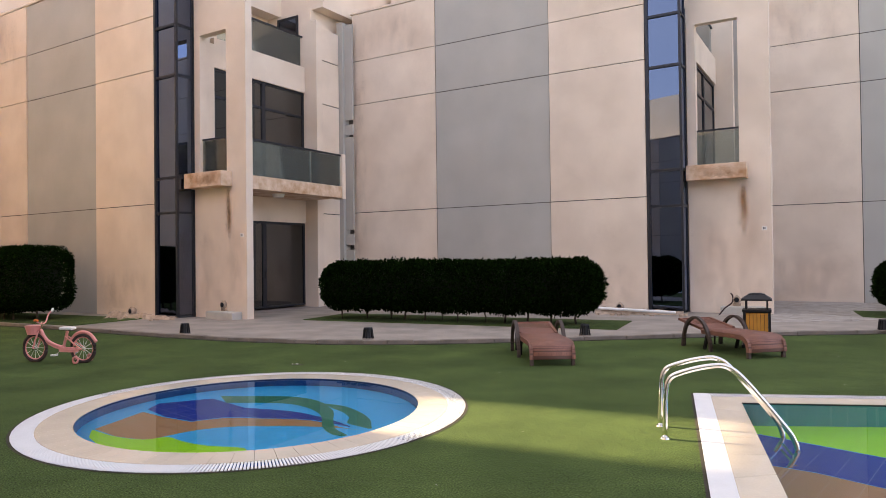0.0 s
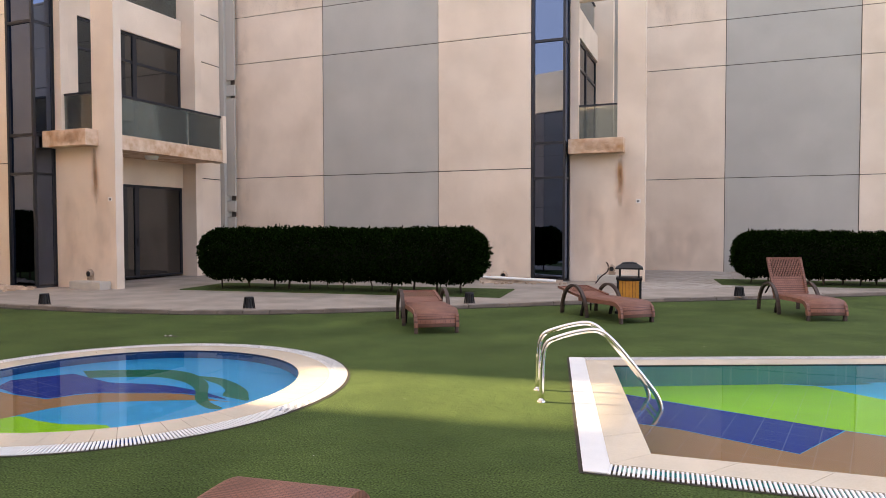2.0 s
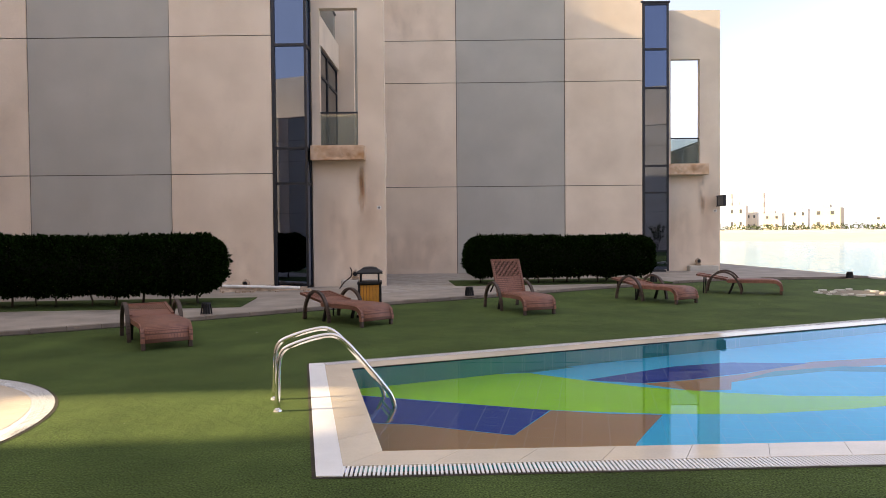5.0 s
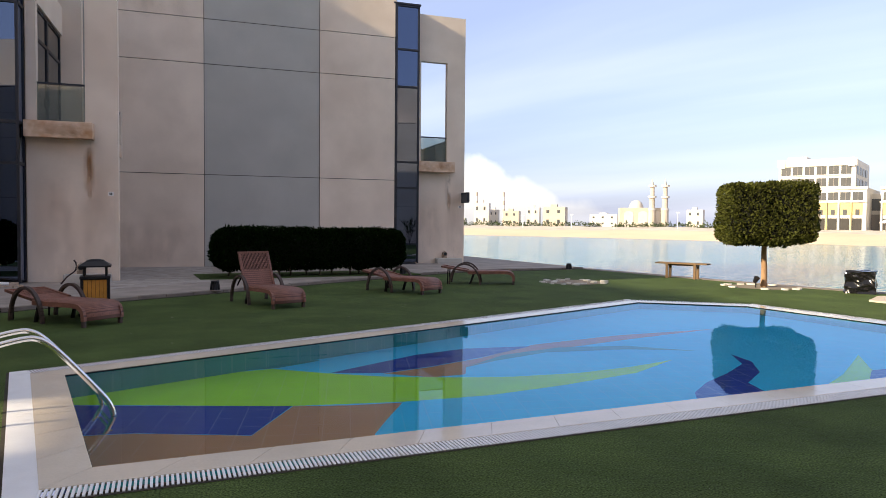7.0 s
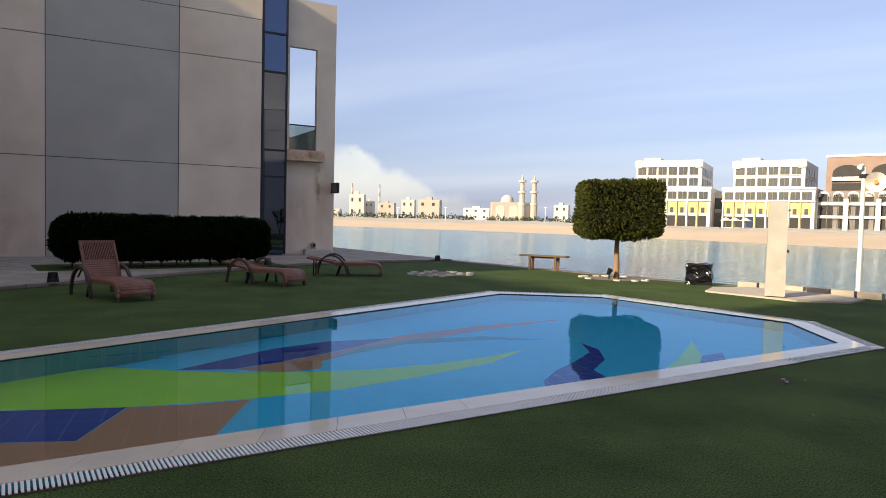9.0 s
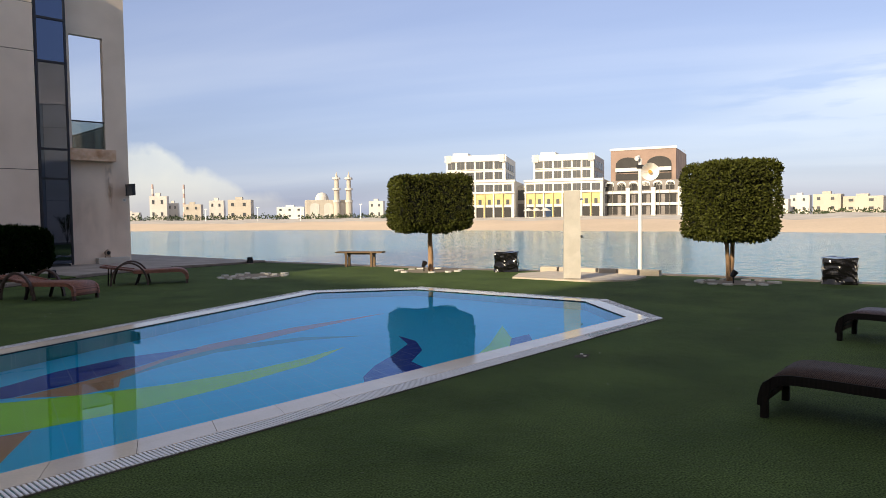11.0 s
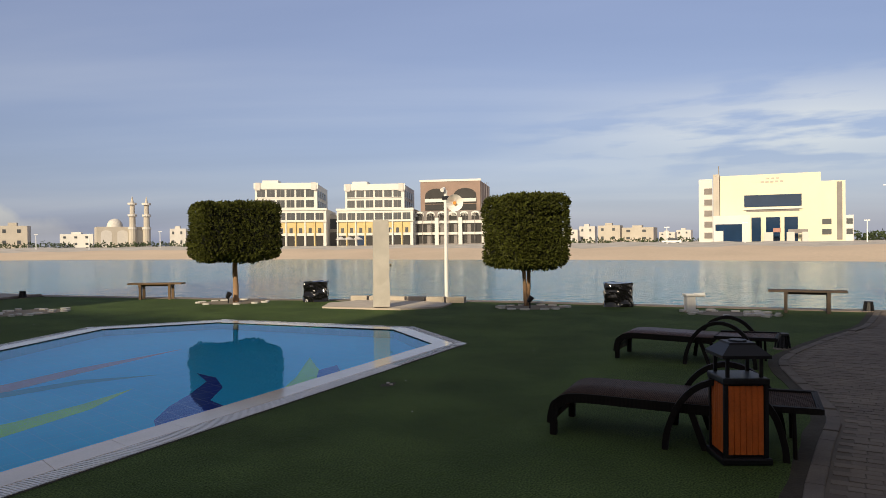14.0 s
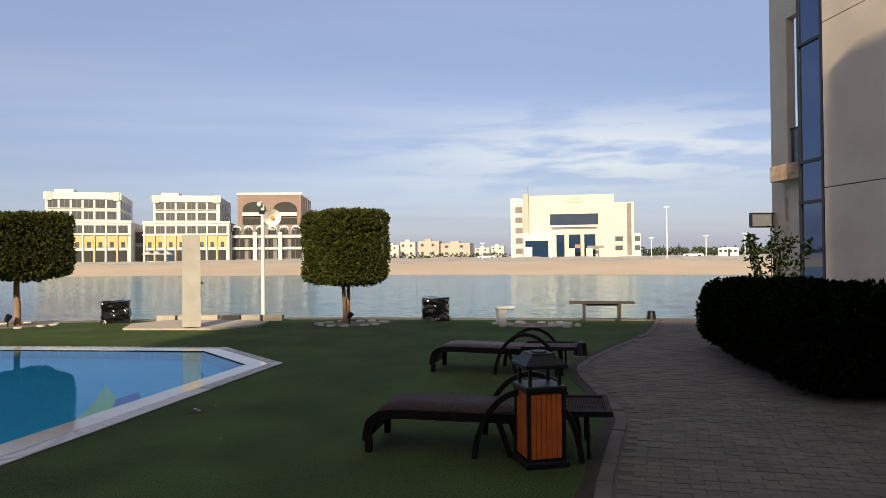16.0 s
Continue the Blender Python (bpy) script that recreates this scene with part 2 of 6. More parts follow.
JOINT_SAND = mat("joint_sand", (0.105, 0.086, 0.068), 0.95, 0.3, 2.0, 80, 0.4)
EARTH = mat("earth", (0.20, 0.165, 0.12), 0.95, 0.25, 1.5, 60, 0.6)
SAND = mat("beach_sand", (0.58, 0.45, 0.32), 0.95, 0.14, 0.05, 2.0, 0.3)
RUBBLE = mat("pale_rubble", (0.48, 0.43, 0.37), 0.95, 0.3, 0.25, 3.0, 0.6)
COPING = mat("wet_cream_coping_tile", (0.66, 0.575, 0.465), 0.10, 0.10, 2.0, 60, 0.006, rand=0.02)
GRATE = mat("white_plastic_grating", (0.78, 0.78, 0.78), 0.5, 0.06, 4.0, 80, 0.05)
WICKER = mat("brown_wicker", (0.265, 0.108, 0.074), 0.6, 0.3, 9.0, 260, 0.9)
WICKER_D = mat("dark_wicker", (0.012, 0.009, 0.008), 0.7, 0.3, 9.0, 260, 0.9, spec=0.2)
# Lying surface weave, set lighter than the dark wicker of the rails.
WICKER_M = mat("dark_seat_wicker", (0.080, 0.050, 0.038), 0.75, 0.25, 7.0, 260, 0.9, spec=0.15)
WICKER_F = mat("faded_red_wicker", (0.105, 0.050, 0.040), 0.55, 0.4, 2.5, 260, 0.9)
WICKER_A = mat("grey_brown_wicker", (0.075, 0.047, 0.038), 0.6, 0.3, 9.0, 260, 0.9)


def weave(ma, size, gap):
    """Adds an over-and-under weave of strips to a surface, in the thing's own space."""
    nt = ma.node_tree
    bs = nt.nodes["Principled BSDF"]
    tc, br, mx, bu = (nt.nodes.new("ShaderNode" + k) for k in ("TexCoord", "TexBrick", "MixRGB", "Bump"))
    br.inputs["Scale"].default_value = 1.0
    br.inputs["Brick Width"].default_value, br.inputs["Row Height"].default_value, br.inputs["Mortar Size"].default_value = size * 2.2, size, size * 0.16
    nt.links.new(tc.outputs["Object"], br.inputs["Vector"])
    base = bs.inputs["Base Color"].links[0].from_socket
    nt.links.new(br.outputs["Fac"], mx.inputs[0])
    nt.links.new(base, mx.inputs[1])
    mx.inputs[2].default_value = (*gap, 1)
    nt.links.new(mx.outputs[0], bs.inputs["Base Color"])
    bu.inputs["Strength"].default_value, bu.inputs["Distance"].default_value = 0.8, 0.004
    bu.invert = True
    nt.links.new(br.outputs["Fac"], bu.inputs["Height"])
    nt.links.new(bu.outputs[0], bs.inputs["Normal"])


weave(WICKER, 0.018, (0.120, 0.050, 0.036))
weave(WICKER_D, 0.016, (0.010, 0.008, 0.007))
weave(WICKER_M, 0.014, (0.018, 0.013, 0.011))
weave(WICKER_F, 0.014, (0.035, 0.020, 0.016))
weave(WICKER_A, 0.016, (0.04, 0.026, 0.021))
STEEL = mat("polished_steel", (0.78, 0.77, 0.74), 0.12, 0.03, 5, 60, 0.0, metal=1.0)
ORANGE = mat("orange_slats", (0.62, 0.13, 0.020), 0.6, 0.2, 6, 70, 0.15, rand=0.06)
WOOD_D = mat("dark_bench_wood", (0.055, 0.038, 0.026), 0.75, 0.25, 6, 60, 0.3)
YELLOWWOOD = mat("varnished_wood", (0.55, 0.24, 0.035), 0.6, 0.2, 6, 70, 0.15, rand=0.06)
BLACK = mat("black_metal", (0.008, 0.008, 0.010), 0.5, 0.2, 8, 80, 0.1, spec=0.35)
# Leaf colour set near black; the hedge's self-shading is put into it.
LEAF = mat("shaded_hedge_leaf", (0.0050, 0.0125, 0.0025), 0.85, 0.3, 3, 30, 0.0, rand=0.6, island=True, spec=0.0)
LEAF_T = mat("tree_leaf", (0.044, 0.050, 0.008), 0.65, 0.3, 3, 30, 0.0, rand=0.5, island=True, spec=0.15)
# Near-black fill that carries the shade inside hedges and crowns.
SHADE_CORE = mat("inner_shade", (0.0015, 0.0028, 0.001), 1.0, 0.3, 6, 40, 0.0)
HEDGE_STEM = mat("dark_stem", (0.055, 0.040, 0.028), 0.95, 0.3, 8, 60, 0.8)
BARK = mat("bark", (0.30, 0.185, 0.105), 0.95, 0.3, 8, 60, 0.8)
WOOD = mat("bench_wood", (0.13, 0.075, 0.032), 0.7, 0.2, 6, 60, 0.3)
BROKEN = mat("broken_plaster", (0.40, 0.30, 0.225), 0.95, 0.45, 7, 50, 0.8)
SLAB = mat("pale_slab", (0.45, 0.39, 0.32), 0.9, 0.2, 3, 50, 0.4)
# Bare soil, and the shadow line painted round the pools.
SOIL_AND_SHADE = mat("dark_soil_and_shade", (0.036, 0.029, 0.019), 1.0, 0.4, 5, 50, 0.8)
STONE = mat("pale_stone", (0.46, 0.43, 0.385), 0.9, 0.14, 3, 50, 0.6)
WHITE = mat("white_paint", (0.78, 0.77, 0.74), 0.7, 0.05, 1.0, 30, 0.05)
PINK = mat("pink_paint", (0.72, 0.27, 0.25), 0.4, 0.08, 6, 60, 0.0)
RUBBER = mat("tyre_rubber", (0.045, 0.025, 0.022), 0.8, 0.2, 8, 80, 0.2)
BAG = mat("black_plastic", (0.006, 0.006, 0.007), 0.13, 0.3, 8, 30, 0.02, spec=0.45)
PEBBLE = mat("white_pebbles", (0.48, 0.46, 0.42), 0.85, 0.12, 10, 60, 0.2, rand=0.2, island=True)
FAR_RED = mat("dull_red_paint", (0.40, 0.20, 0.16), 0.9, 0.1)
SEA = mat("sea_bed", (0.06, 0.15, 0.16), 0.9, 0.2, 0.05, 1, 0)


def sea_mat():
    """Turbid shallow sea: its own colour under a rippled, glossy surface."""
    ma = mat("sea_water", (0.045, 0.185, 0.215), 0.12, 0.15, 0.02, 0.3, 0.0, spec=0.3)
    nt = ma.node_tree
    bs = nt.nodes["Principled BSDF"]
    bs.inputs["IOR"].default_value = 1.33
    no, bu, geo, mp = (nt.nodes.new("ShaderNode" + k) for k in ("TexNoise", "Bump", "NewGeometry", "Mapping"))
    no.inputs["Scale"].default_value, no.inputs["Detail"].default_value = 1.0, 4
    mp.inputs["Scale"].default_value = (1.6, 0.8, 1)
    bu.inputs["Strength"].default_value, bu.inputs["Distance"].default_value = 0.85, 0.18
    nt.links.new(geo.outputs["Position"], mp.inputs[0])
    nt.links.new(mp.outputs[0], no.inputs[0])
    nt.links.new(no.outputs[0], bu.inputs["Height"])
    nt.links.new(bu.outputs[0], bs.inputs["Normal"])
    return ma


# ---- building helpers ----
def empty(name, m=None, **tags):
    ob = new(name)
    if m is not None:
        ob.matrix_world = m
    return tagged(ob, **tags)


def part(name, bm, material, parent, label="", smooth=False):
    me = bpy.data.meshes.new(name)
    bm.normal_update()
    bm.to_mesh(me)
    bm.free()
    me.materials.append(material)
    if smooth:
        for p in me.polygons:
            p.use_smooth = True
    ob = new(name, me)
    ob.parent = parent
    return tagged(ob, label=label) if label else ob


def share(name, me, m, parent):
    """One more piece on a mesh that is already there."""
    ob = new(name, me)
    ob.parent = parent
    ob.matrix_local = m
    return ob


def box(bm, x0, x1, y0, y1, z0, z1, bevel=0.0):
    v = [bm.verts.new((x, y, z)) for z in (z0, z1) for y in (y0, y1) for x in (x0, x1)]
    fs = [bm.faces.new([v[i] for i in q]) for q in ((0, 2, 3, 1), (4, 5, 7, 6), (0, 1, 5, 4), (2, 6, 7, 3), (0, 4, 6, 2), (1, 3, 7, 5))]
    if bevel:
        es = list({e for f in fs for e in f.edges})
        bmesh.ops.bevel(bm, geom=es, offset=bevel, segments=2, profile=0.5, affect="EDGES")
    return bm


def boxes(*rows, bevel=0.0):
    bm = bmesh.new()
    for r in rows:
        box(bm, *r, bevel=bevel)
    return bm


def tube(bm, pts, radius, sides=8, flat=None, closed=False):
    """A round bar along points; flat=(w, h) makes it a rectangular strip instead."""
    pts = [Vector(p) for p in pts]
    rings = []
    n = len(pts)
    for k, p in enumerate(pts):
        a, b = pts[max(k - 1, 0)], pts[min(k + 1, n - 1)]
        if closed:
            a, b = pts[k - 1], pts[(k + 1) % n]
        way = (b - a).normalized()
        side = way.cross(Vector((0, 0, 1)))
        if side.length < 1e-3:
            side = Vector((1, 0, 0)) if abs(way.x) < 0.9 else Vector((0, 1, 0))
        side.normalize()
        up = side.cross(way).normalized()
        if flat:
            w, h = flat
            ring = [p + side * (sx * w / 2) + up * (sy * h / 2) for sx, sy in ((-1, -1), (1, -1), (1, 1), (-1, 1))]
        else:
            ring = [p + radius * (math.cos(t) * side + math.sin(t) * up) for t in (2 * math.pi * i / sides for i in range(sides))]
        rings.append([bm.verts.new(q) for q in ring])
    m = len(rings[0])
    for k in range(n if closed else n - 1):
        r, s = rings[k], rings[(k + 1) % n]
        for i in range(m):
            bm.faces.new((r[i], r[(i + 1) % m], s[(i + 1) % m], s[i]))
    if not closed:
        bm.faces.new(rings[0][::-1]), bm.faces.new(rings[-1])
    return bm


def taper(bm, pts, r0, r1, sides=10):
    """A round limb along points that thins from r0 to r1, slightly knotty."""
    pts = [Vector(p) for p in pts]
    n, rings = len(pts), []
    for k, p in enumerate(pts):
        way = (pts[min(k + 1, n - 1)] - pts[max(k - 1, 0)]).normalized()
        side = way.cross(Vector((0.0, 1.0, 0.0))).normalized()
        up = side.cross(way)
        r = (r0 + (r1 - r0) * k / (n - 1)) * (1 + 0.10 * noise.noise(p * 6.0))
        rings.append([bm.verts.new(p + r * (1 + 0.12 * noise.noise(p * 9.0 + Vector((i, 0, 0)))) * (math.cos(2 * math.pi * i / sides) * side + math.sin(2 * math.pi * i / sides) * up)) for i in range(sides)])
    for a, b in zip(rings, rings[1:]):
        for i in range(sides):
            bm.faces.new((a[i], a[(i + 1) % sides], b[(i + 1) % sides], b[i]))
    bm.faces.new(rings[0][::-1]), bm.faces.new(rings[-1])
    return bm


def ring_disc(bm, cx, cy, z0, z1, r0, r1, seg=24):
    """A tapered round post."""
    lo = [bm.verts.new((cx + r0 * math.cos(2 * math.pi * i / seg), cy + r0 * math.sin(2 * math.pi * i / seg), z0)) for i in range(seg)]
    hi = [bm.verts.new((cx + r1 * math.cos(2 * math.pi * i / seg), cy + r1 * math.sin(2 * math.pi * i / seg), z1)) for i in range(seg)]
    for i in range(seg):
        bm.faces.new((lo[i], lo[(i + 1) % seg], hi[(i + 1) % seg], hi[i]))
    bm.faces.new(lo[::-1]), bm.faces.new(hi)
    return bm


def sheet(loops, z):
    """A flat sheet with holes, from an outer loop and inner loops of (x, y)."""
    bm = bmesh.new()
    for loop in loops:
        vs = [bm.verts.new((x, y, z)) for x, y in loop]
        for a, b in zip(vs, vs[1:] + vs[:1]):
            bm.edges.new((a, b))
    bmesh.ops.triangle_fill(bm, use_beauty=True, edges=bm.edges[:], normal=(0, 0, 1))
    for f in bm.faces:
        if f.normal.z < 0:
            f.normal_flip()
    return bm


def prism(loop, z0, z1):
    bm = sheet([loop], z1)
    lo = [bm.verts.new((x, y, z0)) for x, y in loop]
    hi = [bm.verts.new((x, y, z1)) for x, y in loop]
    n = len(loop)
    for i in range(n):
        bm.faces.new((lo[i], lo[(i + 1) % n], hi[(i + 1) % n], hi[i]))
    return bm


def structure(name, bm, material, label=""):
    return tagged(part(name, bm, material, None), label=label, kind="structure")


def smooth_line(pts, n=6):
    """A soft curve through points in the plan."""
    out = []
    for k in range(len(pts) - 1):
        p0, p1, p2, p3 = (Vector(pts[min(max(i, 0), len(pts) - 1)]) for i in (k - 1, k, k + 1, k + 2))
        for j in range(n):
            t = j / n
            out.append(tuple(0.5 * (2 * p1 + (p2 - p0) * t + (2 * p0 - 5 * p1 + 4 * p2 - p3) * t * t + (3 * p1 - p0 - 3 * p2 + p3) * t**3)))
    return out + [tuple(pts[-1])]


# ---- plan ----
POOL_OUT = [(0.36, 3.76), (11.59, 4.21), (13.13, 6.10), (12.60, 10.60), (10.42, 12.13), (-0.47, 7.72)]
KID_C, KID_R = (-4.68, 4.72), 2.38
SEAWALL = [(13.2, 40.0), (15.0, 25.0), (15.6, 21.5), (17.1, 13.8), (18.6, 9.6), (19.2, 6.2), (19.65, 0.6), (20.1, -3.2), (20.9, -12.0), (22.0, -40.0)]
KERB_N = smooth_line([(-40.0, 6.6), (-24.0, 8.6), (-18.0, 9.1), (-11.7, 9.15), (-9.0, 9.42), (-7.1, 9.95), (-5.3, 10.95), (-3.4, 12.35), (-0.34, 14.6), (2.0, 16.1), (5.7, 18.6), (10.0, 21.2), (13.0, 21.6), (15.3, 21.9)], 4)
KERB_S = smooth_line([(-40.0, -4.6), (-10.0, -4.0), (0.0, -2.9), (4.5, -1.25), (6.0, -0.72), (7.7, -0.76), (8.92, -0.85), (10.0, -0.66), (11.5, -0.36), (12.6, -0.42), (14.7, -0.97), (16.7, -1.55), (19.8, -1.95)], 4)


def inset(loop, d):
    """The loop moved inwards by d (it runs counter-clockwise)."""
    out, n = [], len(loop)
    for i in range(n):
        a, b, c = (Vector(loop[j % n]) for j in (i - 1, i, i + 1))
        e1, e2 = (b - a).normalized(), (c - b).normalized()
        n1, n2 = Vector((-e1.y, e1.x)), Vector((-e2.y, e2.x))
        k = (n1 + n2) / (1 + n1.dot(n2))
        out.append(tuple(b + d * k))
    return out


def circle(c, r, n=72):
    return [(c[0] + r * math.cos(2 * math.pi * i / n), c[1] + r * math.sin(2 * math.pi * i / n)) for i in range(n)]


def main_structure():
    land = [(-90, -70), (24, -70)] + SEAWALL[::-1] + [(13.0, 90), (-90, 90)]
    structure("ground", sheet([land, inset(POOL_OUT, 0.02), circle(KID_C, KID_R - 0.02)], -0.04), EARTH, "bare earth under lawn and paving")
    lawn = KERB_S + [(x + 0.0, y) for x, y in SEAWALL[::-1] if -1.9 < y < 21.6] + KERB_N[::-1]
    lawn = [(x - 0.35, y) if x > 14.5 else (x, y) for x, y in lawn]
    structure("lawn", sheet([lawn, POOL_OUT, circle(KID_C, KID_R)], 0.0), TURF, "green artificial turf lawn, patchy and worn")
    north = KERB_N + [(15.0, 25.0), (14.0, 34.0), (-40.0, 34.0)]
    structure("pavement", prism(north, -0.03, 0.06), PAVE, "dusty light grey paved walk before the houses")
    south = [(-40.0, -30.0), (20.5, -30.0), (20.3, -6.0), (19.8, -1.95)] + KERB_S[::-1][1:]
    structure("path", prism(south, -0.05, 0.011), JOINT_SAND, "sandy bed of the grey paver path")
    # sea wall with coping, and the sea
    bm = bmesh.new()
    tube(bm, [(x, y, -0.75) for x, y in SEAWALL], 0, flat=(0.5, 1.5))
    structure("sea_wall", bm, KERB, "low concrete quay wall at the water")
    sea = boxes((10.0, 1500.0, -900.0, 1500.0, -6.0, -5.9))
    structure("sea_bed", sea, SEA, "murky sea bed")
    w = boxes((10.0, 1500.0, -900.0, 1500.0, -1.21, -1.20))
    structure("water", w, sea_mat(), "calm blue-green sea water")


main_structure()


# ---- houses ----
LEVELS = [0.05, 3.36, 7.29, 8.88, 10.60]
COLS = [(-3.55, 0.0, "b"), (0.0, 4.10, "g"), (4.10, 7.03, "b")]


def frame_wall(x0, x1, z0, z1, ox0, ox1, oz0, oz1, y0, y1):
    """One wall with an opening through it."""
    bm = bmesh.new()
    O = [(x0, z0), (x1, z0), (x1, z1), (x0, z1)]
    I = [(ox0, oz0), (ox1, oz0), (ox1, oz1), (ox0, oz1)]
    v = {(k, n, y): bm.verts.new((p[0], y, p[1])) for k, loop in (("o", O), ("i", I)) for n, p in enumerate(loop) for y in (y0, y1)}
    for n in range(4):
        m = (n + 1) % 4
        bm.faces.new((v["o", n, y0], v["o", m, y0], v["i", m, y0], v["i", n, y0]))
        bm.faces.new((v["o", m, y1], v["o", n, y1], v["i", n, y1], v["i", m, y1]))
        bm.faces.new((v["o", m, y0], v["o", n, y0], v["o", n, y1], v["o", m, y1]))
        bm.faces.new((v["i", n, y0], v["i", m, y0], v["i", m, y1], v["i", n, y1]))
    return bm


def stain_mat(name, most):
    """Thin water and rust runs: brown where the streaked noise is high, clear elsewhere."""
    ma = bpy.data.materials.new(name)
    ma.use_nodes = True
    nt = ma.node_tree
    bs = nt.nodes["Principled BSDF"]
    bs.inputs["Base Color"].default_value = (0.44, 0.20, 0.075, 1)
    bs.inputs["Roughness"].default_value = 0.95
    geo, mp, no, mr = (nt.nodes.new("ShaderNode" + k) for k in ("NewGeometry", "Mapping", "TexNoise", "MapRange"))
    mp.inputs["Scale"].default_value = (1.7, 1.7, 0.8)
    no.inputs["Scale"].default_value, no.inputs["Detail"].default_value = 1.5, 7
    mr.inputs[1].default_value, mr.inputs[2].default_value, mr.inputs[4].default_value = 0.36, 0.78, most
    nt.links.new(geo.outputs["Position"], mp.inputs[0])
    nt.links.new(mp.outputs[0], no.inputs[0])
    nt.links.new(no.outputs[0], mr.inputs[0])
    tc, sep = nt.nodes.new("ShaderNodeTexCoord"), nt.nodes.new("ShaderNodeSeparateXYZ")
    nt.links.new(tc.outputs["Generated"], sep.inputs[0])
    alpha = mr.outputs[0]
    # soft towards both sides and both ends
    for k in (0, 2):
        inv, mul, four, al = (nt.nodes.new("ShaderNodeMath") for _ in range(4))
        inv.operation, inv.inputs[0].default_value = "SUBTRACT", 1.0
        for n in (mul, four, al):
            n.operation = "MULTIPLY"
        four.inputs[1].default_value, four.use_clamp = 5.0, True
        nt.links.new(sep.outputs[k], inv.inputs[1])
        nt.links.new(sep.outputs[k], mul.inputs[0])
        nt.links.new(inv.outputs[0], mul.inputs[1])
        nt.links.new(mul.outputs[0], four.inputs[0])
        nt.links.new(alpha, al.inputs[0])
        nt.links.new(four.outputs[0], al.inputs[1])
        alpha = al.outputs[0]
    nt.links.new(alpha, bs.inputs["Alpha"])
    return ma


STAIN = stain_mat("rust_run", 0.60)
STAIN_SOFT = stain_mat("faint_damp_stain", 0.22)


def stain(parent, x0, x1, z0, z1, y, seed, material=STAIN_SOFT):
    """An uneven film of dirt just off the wall."""
    rng = random.Random(seed)
    bm = bmesh.new()
    n = 14
    top = [(x0 + (x1 - x0) * k / n, z1 - rng.uniform(0, 0.02)) for k in range(n + 1)]
    low = [(x, z0 + rng.uniform(0, 0.2) * (z1 - z0)) for x, _ in top]
    a = [bm.verts.new((x, y, z)) for x, z in top]
    b = [bm.verts.new((x, y, z)) for x, z in low]
    for k in range(n):
        bm.faces.new((b[k], b[k + 1], a[k + 1], a[k]))
    ob = part("water_stain", bm, material, parent)
    ob.visible_shadow = False


